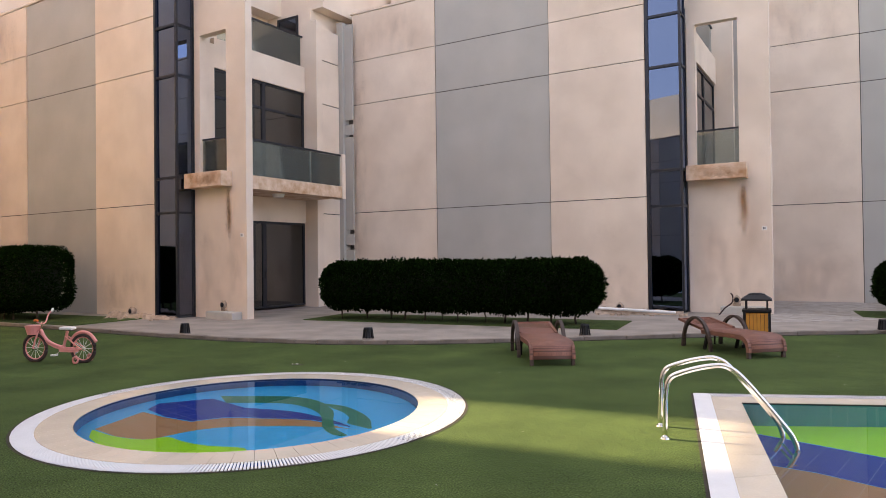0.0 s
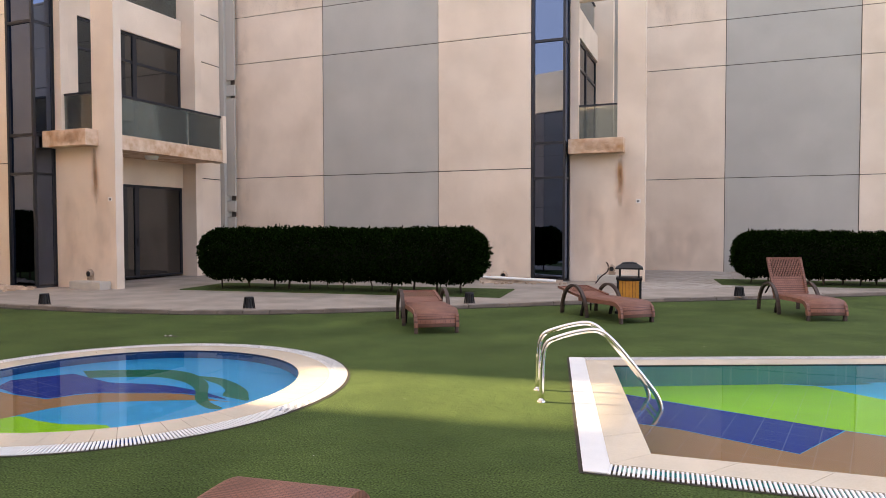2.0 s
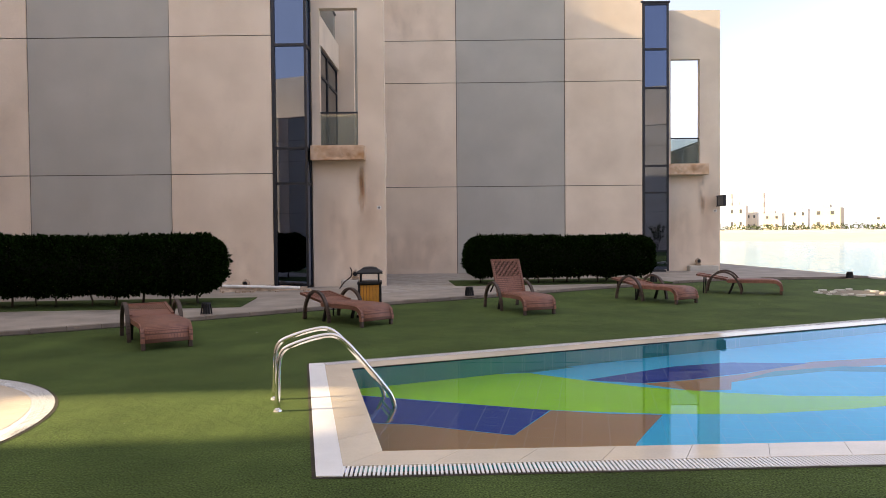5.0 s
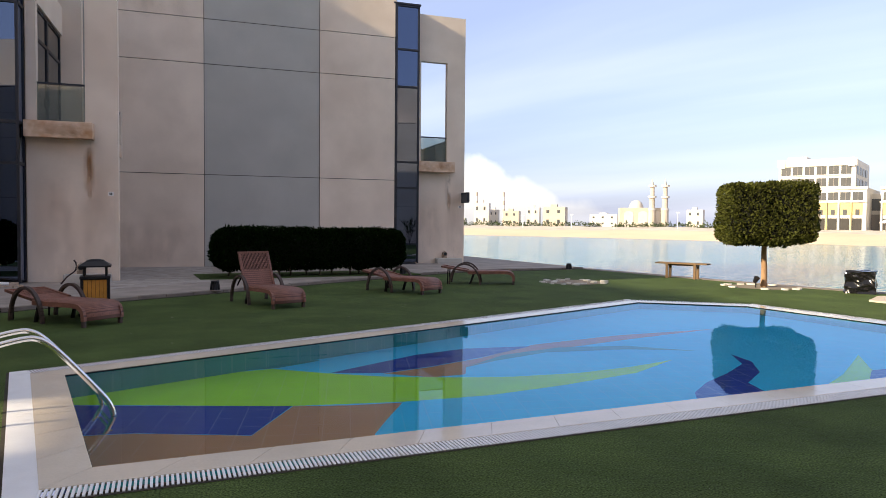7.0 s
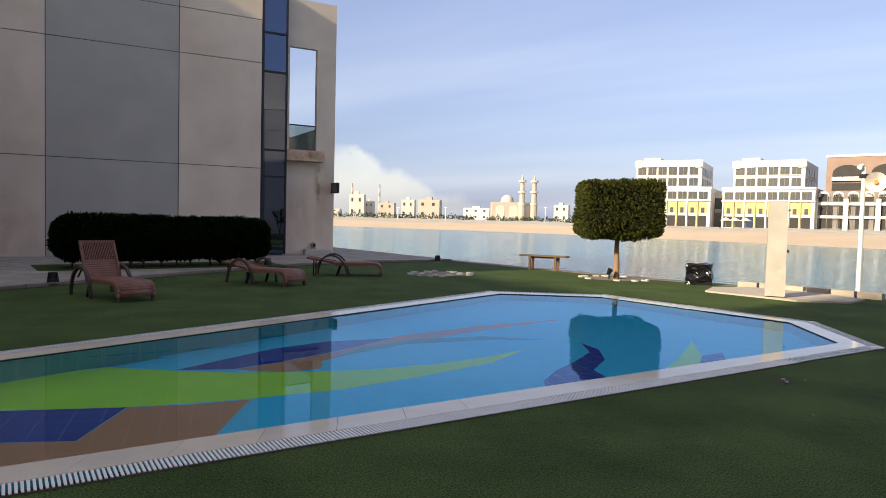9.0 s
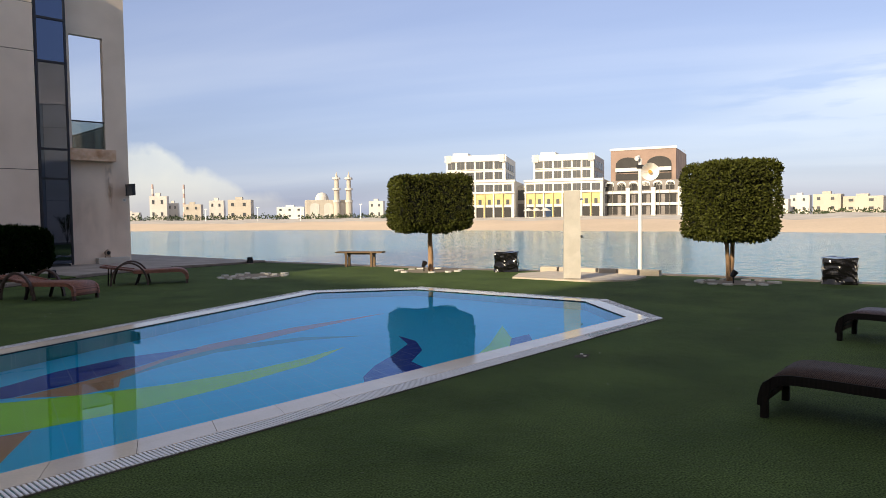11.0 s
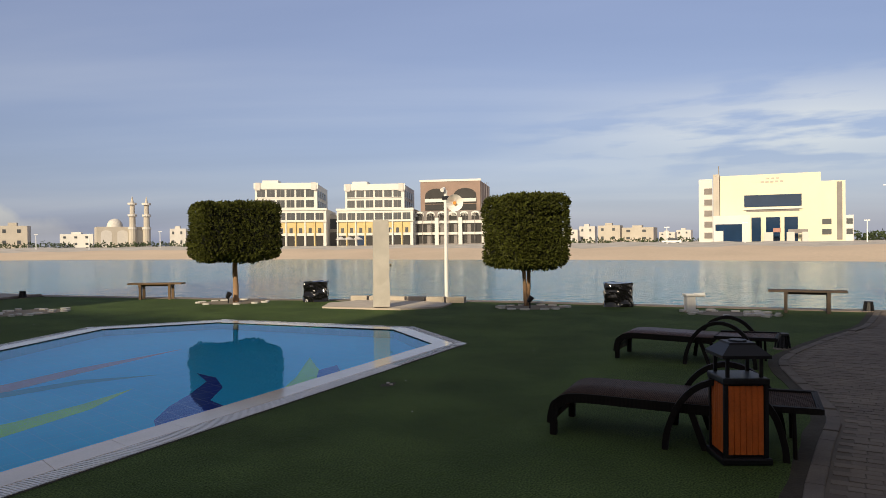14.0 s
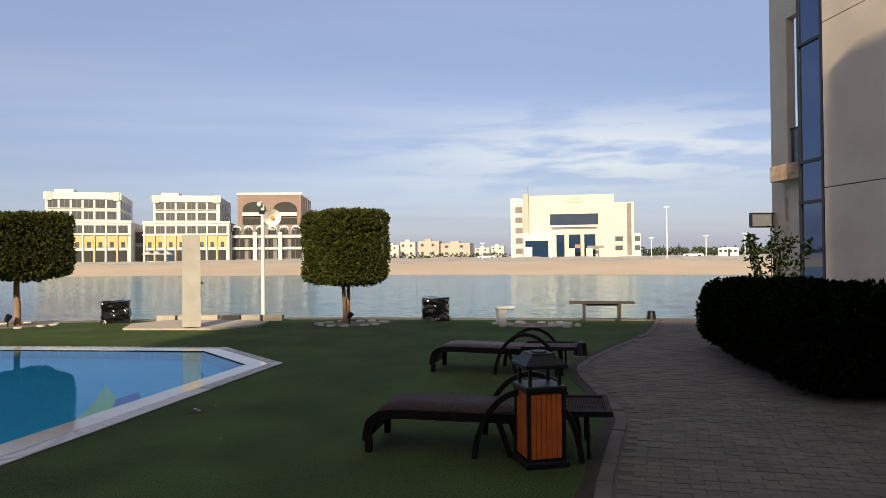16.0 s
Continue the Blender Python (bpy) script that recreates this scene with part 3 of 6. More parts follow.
def build_house():
    """One terrace house. Its front runs along +x from the grey panel's edge, its back lies towards +y."""
    h = empty("house", label="three-storey beige and grey rendered terrace house with glass bay", category="house", group="terrace houses")
    J = 0.012
    for x0, x1, c in COLS:
        for z0, z1 in zip(LEVELS, LEVELS[1:]):
            y = 0.0 if c == "b" else 0.03
            part("wall_panel", boxes((x0 + J, x1 - J, y, y + 0.20, z0 + J, z1 - J)), BEIGE if c == "b" else GREY, h, "beige rendered panel" if c == "b" else "grey rendered panel")
    part("wall_backing", boxes((-3.55, 7.02, 0.045, 0.30, 0.0, 10.58)), JOINT, h)
    # body of the house behind the panels
    part("body", boxes((-3.55, 6.0, 0.32, 13.0, 0.0, 10.55), (6.0, 7.18, 1.4, 13.0, 0.0, 8.2), (7.18, 7.9, 5.25, 13.0, 0.0, 8.2), (7.18, 7.89, 1.4, 5.25, 7.55, 8.2), (6.0, 8.1, 5.5, 13.0, 8.2, 10.55)), BEIGE, h)
    part("upper_storey", boxes((-3.5, 6.6, 2.4, 12.9, 10.552, 14.3), (6.6, 8.6, 5.6, 12.9, 10.552, 14.3)), BEIGE, h)
    part("roof_edge", boxes((-3.6, 7.03, -0.02, 0.34, 10.61, 10.68)), BEIGE, h)
    # glass bay: front and one return, with mullions
    zs = [0.12, 3.07, 4.08, 7.02, 8.47, 10.16]
    for z0, z1 in zip(zs, zs[1:]):
        part("pane", boxes((7.10, 7.97, 0.05, 0.062, z0 + 0.03, z1 - 0.03)), GLASS, h, "dark tinted window pane")
        part("pane", boxes((7.985, 7.997, 0.07, 0.60, z0 + 0.03, z1 - 0.03)), GLASS, h, "dark tinted window pane")
        part("mullion", boxes((7.04, 8.02, 0.0, 0.09, z1 - 0.035, z1 + 0.035), (7.945, 8.025, 0.09, 0.62, z1 - 0.035, z1 + 0.035)), DARK_METAL, h)
    part("bay_frame", boxes((7.04, 7.12, -0.01, 0.09, 0.1, 10.2), (7.955, 8.02, 0.01, 0.08, 0.1, 10.2), (7.96, 8.02, 0.55, 0.62, 0.1, 10.2)), DARK_METAL, h)
    part("bay_roof", boxes((6.96, 8.06, -0.03, 0.66, 10.2, 10.26)), DARK_METAL, h)
    for z in (0.13, 4.0, 8.25):
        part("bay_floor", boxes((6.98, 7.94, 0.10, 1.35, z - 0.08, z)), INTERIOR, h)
    part("blind", boxes((7.0, 7.9, 0.9, 0.93, 0.2, 10.1)), CURTAIN, h)
    # screen wall with the tall opening
    Y0, Y1 = 0.62, 0.86
    part("screen_wall", frame_wall(8.04, 10.18, 0.0, 10.1, 8.28, 9.40, 3.80, 8.23, Y0, Y1), BEIGE, h, "tall rendered screen wall with an opening")
    pl = part("number_plate", boxes((9.93, 10.06, Y0 - 0.012, Y0 - 0.001, 2.33, 2.43)), WHITE, h)
    for k in range(2):
        part("plate_bar", boxes((9.96 + 0.04 * k, 9.985 + 0.04 * k, Y0 - 0.016, Y0 - 0.0125, 2.35, 2.41)), BLACK, pl)
    stain(h, 9.33, 9.62, 2.25, 3.76, Y0 - 0.005, 3, STAIN)
    stain(h, 8.2, 9.5, 3.78, 4.15, 0.215, 5, STAIN)
    stain(h, 9.42, 9.56, 2.0, 3.77, Y0 - 0.008, 17, STAIN)
    stain(h, 9.42, 9.54, 2.6, 3.77, Y0 - 0.011, 18, STAIN)
    stain(h, 9.2, 10.16, 0.05, 3.6, Y0 - 0.004, 11)
    stain(h, 8.1, 9.3, 0.02, 2.9, Y0 - 0.004, 12)
    stain(h, 4.2, 6.9, 0.04, 1.5, -0.004, 13)
    stain(h, -3.5, -0.1, 0.04, 1.7, -0.004, 14)
    stain(h, -3.5, -0.3, 8.6, 10.5, -0.004, 15)
    stain(h, -3.54, -2.9, 1.0, 9.5, -0.004, 16)
    part("ledge", boxes((8.06, 9.62, 0.22, 0.62, 3.76, 4.18), bevel=0.012), RUST, h, "rust-stained concrete ledge")
    part("front_rail", boxes((8.28, 9.40, 0.70, 0.75, 5.17, 5.22)), DARK_METAL, h)
    part("front_rail_glass", boxes((8.28, 9.40, 0.72, 0.732, 4.18, 5.16)), RAIL_GLASS, h)
    # balcony on the side, its slab, rail and end post
    part("balcony_slab", boxes((8.12, 9.78, 0.87, 5.15, 3.73, 4.12), bevel=0.01), RUST, h, "stained concrete balcony slab")
    part("balcony_rail", boxes((9.69, 9.75, 0.87, 5.15, 5.13, 5.19)), DARK_METAL, h)
    for k in range(3):
        part("balcony_glass", boxes((9.71, 9.722, 0.89 + 1.42 * k, 2.29 + 1.42 * k, 4.13, 5.12)), RAIL_GLASS, h)
    part("balcony_end", boxes((9.40, 9.79, 5.16, 5.33, 3.71, 5.21), bevel=0.008), BEIGE, h)
    part("ceiling_lamp", ring_disc(bmesh.new(), 9.2, 2.8, 3.63, 3.73, 0.16, 0.20), WHITE, h, "round white ceiling lamp")
    # side wall with sliding doors on two floors
    for r in ((7.9, 8.1, 0.87, 1.3, 0.0, 8.2), (7.9, 8.1, 1.3, 5.2, 2.95, 4.0), (7.9, 8.1, 1.3, 5.2, 7.5, 8.4), (7.9, 8.64, 5.2, 5.5, 0.0, 9.97)):
        part("side_wall", boxes(r), BEIGE, h)
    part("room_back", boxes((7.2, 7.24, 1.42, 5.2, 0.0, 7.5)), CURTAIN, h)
    for z0, z1 in ((0.12, 2.95), (4.0, 7.5)):
        d = part("sliding_door", boxes((7.965, 8.045, 3.25, 3.40, z0, z1)), DARK_METAL, h, "dark framed sliding glass door")
        for r in [(7.97, 8.04, 1.30, 1.37, z0, z1), (7.97, 8.04, 5.13, 5.2, z0, z1), (7.97, 8.04, 1.371, 5.129, z1 - 0.08, z1), (7.97, 8.04, 1.371, 5.129, z0, z0 + 0.06)] + ([(7.97, 8.04, 1.371, 5.129, 6.6, 6.68)] if z0 > 1 else []):
            part("frame_bar", boxes(r), DARK_METAL, d)
        part("door_handle", boxes((8.046, 8.085, 3.31, 3.34, z0 + 0.95, z0 + 1.2)), BLACK, d)
        part("pane", boxes((8.0, 8.01, 1.37, 3.25, z0 + 0.06, z1 - 0.08)), DOOR_GLASS, d)
        part("pane", boxes((8.0, 8.01, 3.40, 5.13, z0 + 0.06, z1 - 0.08)), DOOR_GLASS, d)
    # roof terrace rail over the side
    part("terrace_glass", boxes((7.98, 7.992, 1.5, 5.1, 8.42, 9.45)), RAIL_GLASS, h)
    door = part("terrace_door", boxes((6.55, 6.63, 5.44, 5.498, 8.25, 10.42), (7.46, 7.54, 5.44, 5.498, 8.25, 10.42), (6.63, 7.46, 5.44, 5.498, 10.34, 10.42)), DARK_METAL, h, "dark framed terrace door")
    part("pane", boxes((6.63, 7.46, 5.465, 5.475, 8.25, 10.34)), GLASS, door)
    part("terrace_rail", boxes((7.95, 8.02, 1.5, 5.19, 9.45, 9.50)), DARK_METAL, h)
    # return wall with its panel joints, the fin and the slotted recess beside the next house
    for z0, z1 in zip((0.0, 3.30, 7.17, 8.72), (3.29, 7.16, 8.71, 9.85)):
        part("return_panel", boxes((8.1, 8.46, 5.51, 6.58, z0 + J, z1 - J)), BEIGE, h)
    part("return_backing", boxes((8.0, 8.43, 5.505, 6.59, 0.0, 9.83)), JOINT, h)
    # Fin and strip take the grey stucco to hold the recess's shade.
    part("fin", boxes((8.36, 8.62, 6.60, 6.98, 0.0, 10.3)), GREY, h, "rendered fin, grey for the shade of the recess")
    slots = [(2.02, 2.20), (2.58, 2.75), (6.10, 6.19), (6.56, 6.73)]
    edges = [0.0] + [z for pair in slots for z in pair] + [10.2]
    for z0, z1 in zip(edges[::2], edges[1::2]):
        part("recess_panel", boxes((8.625, 8.97, 6.72, 6.80, z0, z1)), GREY, h, "slotted wall strip, grey for the shade of the recess")
    # Dark backing sheet paints the shade inside the slots.
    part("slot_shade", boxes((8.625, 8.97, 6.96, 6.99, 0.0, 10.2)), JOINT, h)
    # floodlight plinth at the foot of the screen wall
    part("plinth", boxes((8.9, 10.0, 0.25, 0.61, 0.0, 0.27), bevel=0.03), STONE, h)
    return h


def house_pose(x, y, turn=0.0):
    return pose(x, y, 0.0, 0, 0, turn)


HOUSE = build_house()
HOUSE.matrix_world = house_pose(-10.67, 18.87, -0.8)
copy_thing(HOUSE, house_pose(1.75, 25.2, -0.8))
copy_thing(HOUSE, house_pose(-23.2, 12.2, -1.5))
# the mirrored house across the lawn
A = radians(19.5)
PX, PY = 19.66, -5.75
ux, uy = math.cos(A), math.sin(A)
def mirrored(k):
    """The k-th house of the facing row, counted away from the water."""
    d = 6.97 + 12.5 * k
    f = 3.0 if k else 0.0
    return Matrix(((ux, uy, 0, PX - d * ux - f * uy), (uy, -ux, 0, PY - d * uy + f * ux), (0, 0, 1, -0.18), (0, 0, 0, 1)))


mirror = mirrored(0)
for k in range(3):
    copy_thing(HOUSE, mirrored(k))


# Added unseen blocks, placed to keep the sun off lawn and house fronts.
def sun_blocker(x0, x1, y0, y1, h):
    ob = empty("house", label="unseen beige house-like block that keeps sun off the lawn", category="house", group="houses behind")
    part("wall", boxes((x0, x1, y0, y1, 0.0, h)), BEIGE, ob)
    part("roof", boxes((x0 - 0.1, x1 + 0.1, y0 - 0.1, y1 + 0.1, h, h + 0.15)), GREY, ob)
    return ob


sun_blocker(-17.0, -13.5, -14.0, 3.2, 13.8)
sun_blocker(-40.0, -17.2, -14.0, 0.8, 13.8)
sun_blocker(-37.0, -25.0, 4.1, 17.0, 15.95)
# Unseen wall with a gap, added to cut the sun into one lawn patch.
bridge = empty("gateway_bridge", label="unseen beige wall whose gap shapes the sun patch on the lawn", category="bridge")
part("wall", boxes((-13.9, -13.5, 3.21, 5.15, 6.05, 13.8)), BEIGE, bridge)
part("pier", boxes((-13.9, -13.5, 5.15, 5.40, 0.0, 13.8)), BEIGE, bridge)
part("lower_mask", boxes((-13.9, -13.5, 3.21, 5.15, 0.0, 4.45)), BEIGE, bridge)


# ---- pools ----
def tile_floor(name, color, joint=0.08):
    """Glazed mosaic with thin pale joints on a 0.25 m grid."""
    ma = mat(name, color, 0.35, 0.06, 3.0, 40, 0.0)
    nt = ma.node_tree
    bs = nt.nodes["Principled BSDF"]
    br, geo, mp, mx = (nt.nodes.new("ShaderNode" + k) for k in ("TexBrick", "NewGeometry", "Mapping", "MixRGB"))
    mp.inputs["Rotation"].default_value = (0, 0, radians(12))
    br.offset = 0.0
    br.inputs["Scale"].default_value = 1.0
    br.inputs["Brick Width"].default_value, br.inputs["Row Height"].default_value, br.inputs["Mortar Size"].default_value = 0.26, 0.26, 0.005
    nt.links.new(geo.outputs["Position"], mp.inputs[0])
    nt.links.new(mp.outputs[0], br.inputs["Vector"])
    base = bs.inputs["Base Color"].links[0].from_socket
    nt.links.new(br.outputs["Fac"], mx.inputs[0])
    nt.links.new(base, mx.inputs[1])
    mx.inputs[2].default_value = (*[min(1, 0.9 * c + joint) for c in color], 1)
    nt.links.new(mx.outputs[0], bs.inputs["Base Color"])
    return ma


TILE_BLUE = tile_floor("light_blue_tile", (0.004, 0.62, 0.98))
TILE_NAVY = tile_floor("navy_tile", (0.001, 0.032, 0.32), 0.13)
TILE_BROWN = tile_floor("brown_tile", (0.50, 0.25, 0.10))
TILE_LIME = tile_floor("lime_tile", (0.38, 0.88, 0.012))
TILE_TEAL = tile_floor("teal_tile", (0.008, 0.30, 0.28))
TILE_EDGE = mat("dark_edge_tile", (0.002, 0.012, 0.07), 0.3, 0.1)
TILE_GREEN = tile_floor("dark_green_tile", (0.006, 0.20, 0.10))
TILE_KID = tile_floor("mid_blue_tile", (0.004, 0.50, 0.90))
POOL_WATER = water_mat("pool_water", 2.0, 0.018)
DEPTH, KID_DEPTH, SURFACE = 1.0, 0.45, -0.005


def loop_wall(bm, loop, z0, z1):
    n = len(loop)
    lo = [bm.verts.new((x, y, z0)) for x, y in loop]
    hi = [bm.verts.new((x, y, z1)) for x, y in loop]
    for i in range(n):
        bm.faces.new((lo[(i + 1) % n], lo[i], hi[i], hi[(i + 1) % n]))
    return bm


def band(out, inn, z):
    """A flat ring between two loops of the same length."""
    bm = bmesh.new()
    a = [bm.verts.new((x, y, z)) for x, y in out]
    b = [bm.verts.new((x, y, z)) for x, y in inn]
    n = len(a)
    for i in range(n):
        bm.faces.new((a[i], a[(i + 1) % n], b[(i + 1) % n], b[i]))
    return bm


def rim(pool, out, grate_w, near, coping_w=0.34, covered=()):
    """White slatted overflow grating and cream coping tiles round a loop; near() picks the pieces kept as parts."""
    mid = inset(out, grate_w)
    inn = inset(out, grate_w + coping_w)
    # Near-black sheet puts the channel's shade between the slats.
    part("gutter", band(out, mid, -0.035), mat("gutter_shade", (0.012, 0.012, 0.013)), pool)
    part("coping_bed", band(mid, inn, -0.004), KERB, pool)
    # Dark ring paints the shadow line where turf meets the rim.
    part("edge_shadow", band(inset(out, -0.028), inset(out, 0.002), 0.004), SOIL_AND_SHADE, pool, "dark strip for the shadow line between turf and rim")
    slat = bmesh.new()
    box(slat, -0.0085, 0.0085, 0.0, 1.0, -0.002, 0.010)
    rest = bmesh.new()
    me = bpy.data.meshes.new("grating_slat")
    slat.to_mesh(me)
    slat.free()
    me.materials.append(GRATE)
    n, kept = len(out), 0
    for i in range(n):
        a, b = Vector(out[i]), Vector(out[(i + 1) % n])
        c, d = Vector(mid[i]), Vector(mid[(i + 1) % n])
        steps = max(1, round((b - a).length / 0.031))
        for k in range(steps):
            t = (k + 0.5) / steps
            p, q = a.lerp(b, t), c.lerp(d, t)
            if n < 12:
                along = (b - a).normalized()
                q = p + Vector((-along.y, along.x)) * grate_w
                if not 0.0 <= (q - c).dot(along) <= (d - c).length:
                    continue
            w = q - p
            m = Matrix.Translation((p.x, p.y, 0.0)) @ Matrix.Rotation(math.atan2(w.y, w.x) - math.pi / 2, 4, "Z") @ Matrix.Diagonal((1.95 if i in covered else 1.0, w.length, 1, 1))
            if near(p) and kept < 290:
                share("grating_slat", me, m, pool)
                kept += 1
            else:
                vs = [rest.verts.new(m @ Vector(v)) for v in ((-0.0085, 0, 0.010), (0.0085, 0, 0.010), (0.0085, 1, 0.010), (-0.0085, 1, 0.010))]
                rest.faces.new(vs)
    for i in range(n if n < 12 else 0):
        a, b, z, c = Vector(out[i]), Vector(out[(i + 1) % n]), Vector(out[i - 1]), Vector(mid[i])
        e1, e0 = (b - a).normalized(), (a - z).normalized()
        part("corner_plate", prism([tuple(v) for v in (a, a + e1 * (c - a).dot(e1), c, a + e0 * (c - a).dot(e0))], -0.01, 0.012), GRATE, pool, "white corner plate")
    rib = bmesh.new()
    tube(rib, [(x, y, -0.020) for x, y in inset(out, grate_w * 0.5)], 0, flat=(0.014, 0.022), closed=True)
    part("grating_rib", rib, KERB, pool, "grey rib under the slats")
    tagged(part("grating", rest, GRATE, pool, "white slatted overflow grating"), kind="stuff")
    for i in range(n):
        a, b = Vector(mid[i]), Vector(mid[(i + 1) % n])
        c, d = Vector(inn[i]), Vector(inn[(i + 1) % n])
        steps = max(1, round((b - a).length / 0.6))
        for k in range(steps):
            t0, t1 = k / steps + 0.002 / max((b - a).length, 0.1), (k + 1) / steps - 0.002 / max((b - a).length, 0.1)
            q = [a.lerp(b, t0), a.lerp(b, t1), c.lerp(d, t1), c.lerp(d, t0)]
            bm = bmesh.new()
            hi = [bm.verts.new((v.x, v.y, 0.012)) for v in q]
            lo = [bm.verts.new((v.x, v.y, 0.001)) for v in q]
            bm.faces.new(hi)
            for j in range(4):
                bm.faces.new((lo[j], lo[(j + 1) % 4], hi[(j + 1) % 4], hi[j]))
            part("coping_tile", bm, COPING, pool)
    return inn


def inlay(name, loop, z, material, pool, label):
    part(name, sheet([loop], z), material, pool, label)


def build_pools():
    pool = empty("swimming_pool", label="large swimming pool with colourful mosaic floor", category="swimming pool")
    inn = rim(pool, POOL_OUT, 0.19, lambda p: p.y < 4.6 and p.x < 9.5, 0.31, (5,))
    part("pool_wall", loop_wall(bmesh.new(), inn, -DEPTH, 0.0), TILE_TEAL, pool, "teal tiled pool wall")
    # Dark strip stands for the shadow gap between coping and water.
    part("edge_trim", loop_wall(bmesh.new(), inset(inn, 0.004), -0.03, 0.006), DARK_METAL, pool, "dark line painted for the shadow gap at the water's edge")
    part("pool_floor", sheet([inn], -DEPTH), TILE_BLUE, pool, "light blue mosaic floor")
    w = part("pool_water", sheet([inset(inn, 0.003)], SURFACE), POOL_WATER, pool, "still clear water")
    w.visible_shadow = False
    kid = empty("paddling_pool", label="round children's paddling pool with mosaic floor", category="swimming pool")
    out = circle(KID_C, KID_R)
    inn = rim(kid, out, 0.20, lambda p: p.y < 4.3)
    part("pool_wall", loop_wall(bmesh.new(), inn, -KID_DEPTH, 0.0), mat("blue_wall_tile", (0.003, 0.06, 0.22), 0.3, 0.1), kid, "blue tiled pool wall")
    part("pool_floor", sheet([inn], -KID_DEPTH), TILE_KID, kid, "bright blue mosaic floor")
    w = part("pool_water", sheet([inset(inn, 0.003)], SURFACE), POOL_WATER, kid, "still clear water")
    w.visible_shadow = False
    part("edge_trim", loop_wall(bmesh.new(), inset(inn, 0.004), -0.06, 0.006), TILE_EDGE, kid, "navy tile line at the water's edge")
    return pool, kid


POOL, KID = build_pools()


def pool_inlays():
    z, dz = -DEPTH, 0.004
    inlay("mosaic_inlay", [(-0.05, 7.42), (0.8, 7.84), (1.8, 8.14), (2.34, 8.20), (2.95, 7.78), (3.6, 7.40), (4.4, 7.10), (5.1, 6.90), (6.0, 6.80), (6.8, 6.86), (7.6, 7.02)]
          + [(6.7, 6.56), (5.5, 6.34), (4.5, 6.24), (3.5, 6.31), (2.3, 6.52), (1.1, 6.90), (0.02, 7.22)], z + dz, TILE_LIME, POOL, "lime green mosaic swoosh")
    inlay("mosaic_inlay", [(0.05, 7.2), (1.1, 6.88), (2.36, 6.51), (1.89, 5.73), (0.89, 6.08), (0.25, 6.16)], z + dz, TILE_NAVY, POOL, "navy mosaic field")
    inlay("mosaic_inlay", [(0.25, 6.15), (0.89, 6.07), (1.89, 5.72), (2.37, 6.50), (2.92, 6.36), (3.5, 6.28), (3.2, 5.8), (2.98, 5.43), (2.7, 4.1), (0.70, 4.1)], z + dz, TILE_BROWN, POOL, "brown mosaic field")
    inlay("mosaic_inlay", [(-0.06, 7.46), (0.8, 7.90), (1.8, 8.20), (2.4, 8.22), (3.0, 8.5), (2.4, 8.9), (0.0, 7.9)], z + dz, TILE_TEAL, POOL, "teal mosaic field")
    inlay("mosaic_inlay", [(3.0, 7.77), (3.64, 8.10), (4.34, 8.46), (5.2, 8.66), (6.2, 8.52), (5.15, 8.02), (4.3, 7.72), (3.63, 7.57)], z + 2 * dz, TILE_NAVY, POOL, "navy mosaic arc")
    inlay("mosaic_inlay", [(3.63, 7.55), (4.3, 7.70), (5.15, 8.0), (6.3, 8.62), (8.0, 8.90), (10.0, 8.90), (7.8, 8.50), (6.1, 8.12), (4.75, 7.55), (4.6, 7.2), (4.15, 7.18)], z + dz, TILE_BROWN, POOL, "brown mosaic arc")
    inlay("mosaic_inlay", [(4.83, 7.6), (5.53, 8.08), (6.55, 8.30), (7.6, 8.09), (8.34, 7.43), (7.46, 7.85), (6.2, 8.04), (5.2, 7.75)], z + 2 * dz, TILE_TEAL, POOL, "teal mosaic arc")
    inlay("mosaic_inlay", [(6.5, 5.2), (6.75, 5.55), (7.2, 5.87), (7.75, 6.14), (8.34, 6.50), (8.66, 7.05), (8.58, 6.58), (8.2, 6.05), (7.65, 5.68), (7.5, 5.2)], z + dz, TILE_NAVY, POOL, "navy mosaic wave")
    inlay("mosaic_inlay", [(8.3, 5.2), (9.1, 5.6), (10.36, 6.4), (9.75, 5.75), (9.3, 5.2)], z + dz, TILE_LIME, POOL, "lime green mosaic leaf")
    inlay("mosaic_inlay", [(8.9, 5.1), (9.62, 5.62), (10.05, 5.62), (9.6, 5.2)], z + 2 * dz, TILE_NAVY, POOL, "navy mosaic leaf")
    z = -KID_DEPTH
    soft = lambda pts: smooth_line(pts, 3)
    inlay("mosaic_inlay", [(-5.84, 3.51), (-6.08, 4.27), (-5.65, 4.22)] + soft([(-5.18, 4.22), (-4.97, 4.54), (-4.60, 4.71), (-4.03, 4.91), (-3.52, 4.83), (-3.2, 4.86), (-3.75, 4.75), (-4.35, 4.46), (-4.66, 4.25), (-4.85, 3.98), (-4.92, 3.72), (-5.0, 3.51), (-5.38, 3.44)]), z + dz, TILE_BROWN, KID, "brown mosaic field")
    inlay("mosaic_inlay", [(-5.65, 4.24), (-6.14, 4.38), (-6.3, 4.66), (-5.93, 5.18)] + soft([(-5.17, 5.0), (-4.54, 5.13), (-4.11, 5.09), (-3.77, 5.01), (-3.46, 4.88), (-4.03, 4.93), (-4.6, 4.73), (-4.99, 4.56), (-5.19, 4.24)]), z + 2 * dz, TILE_NAVY, KID, "navy mosaic field")
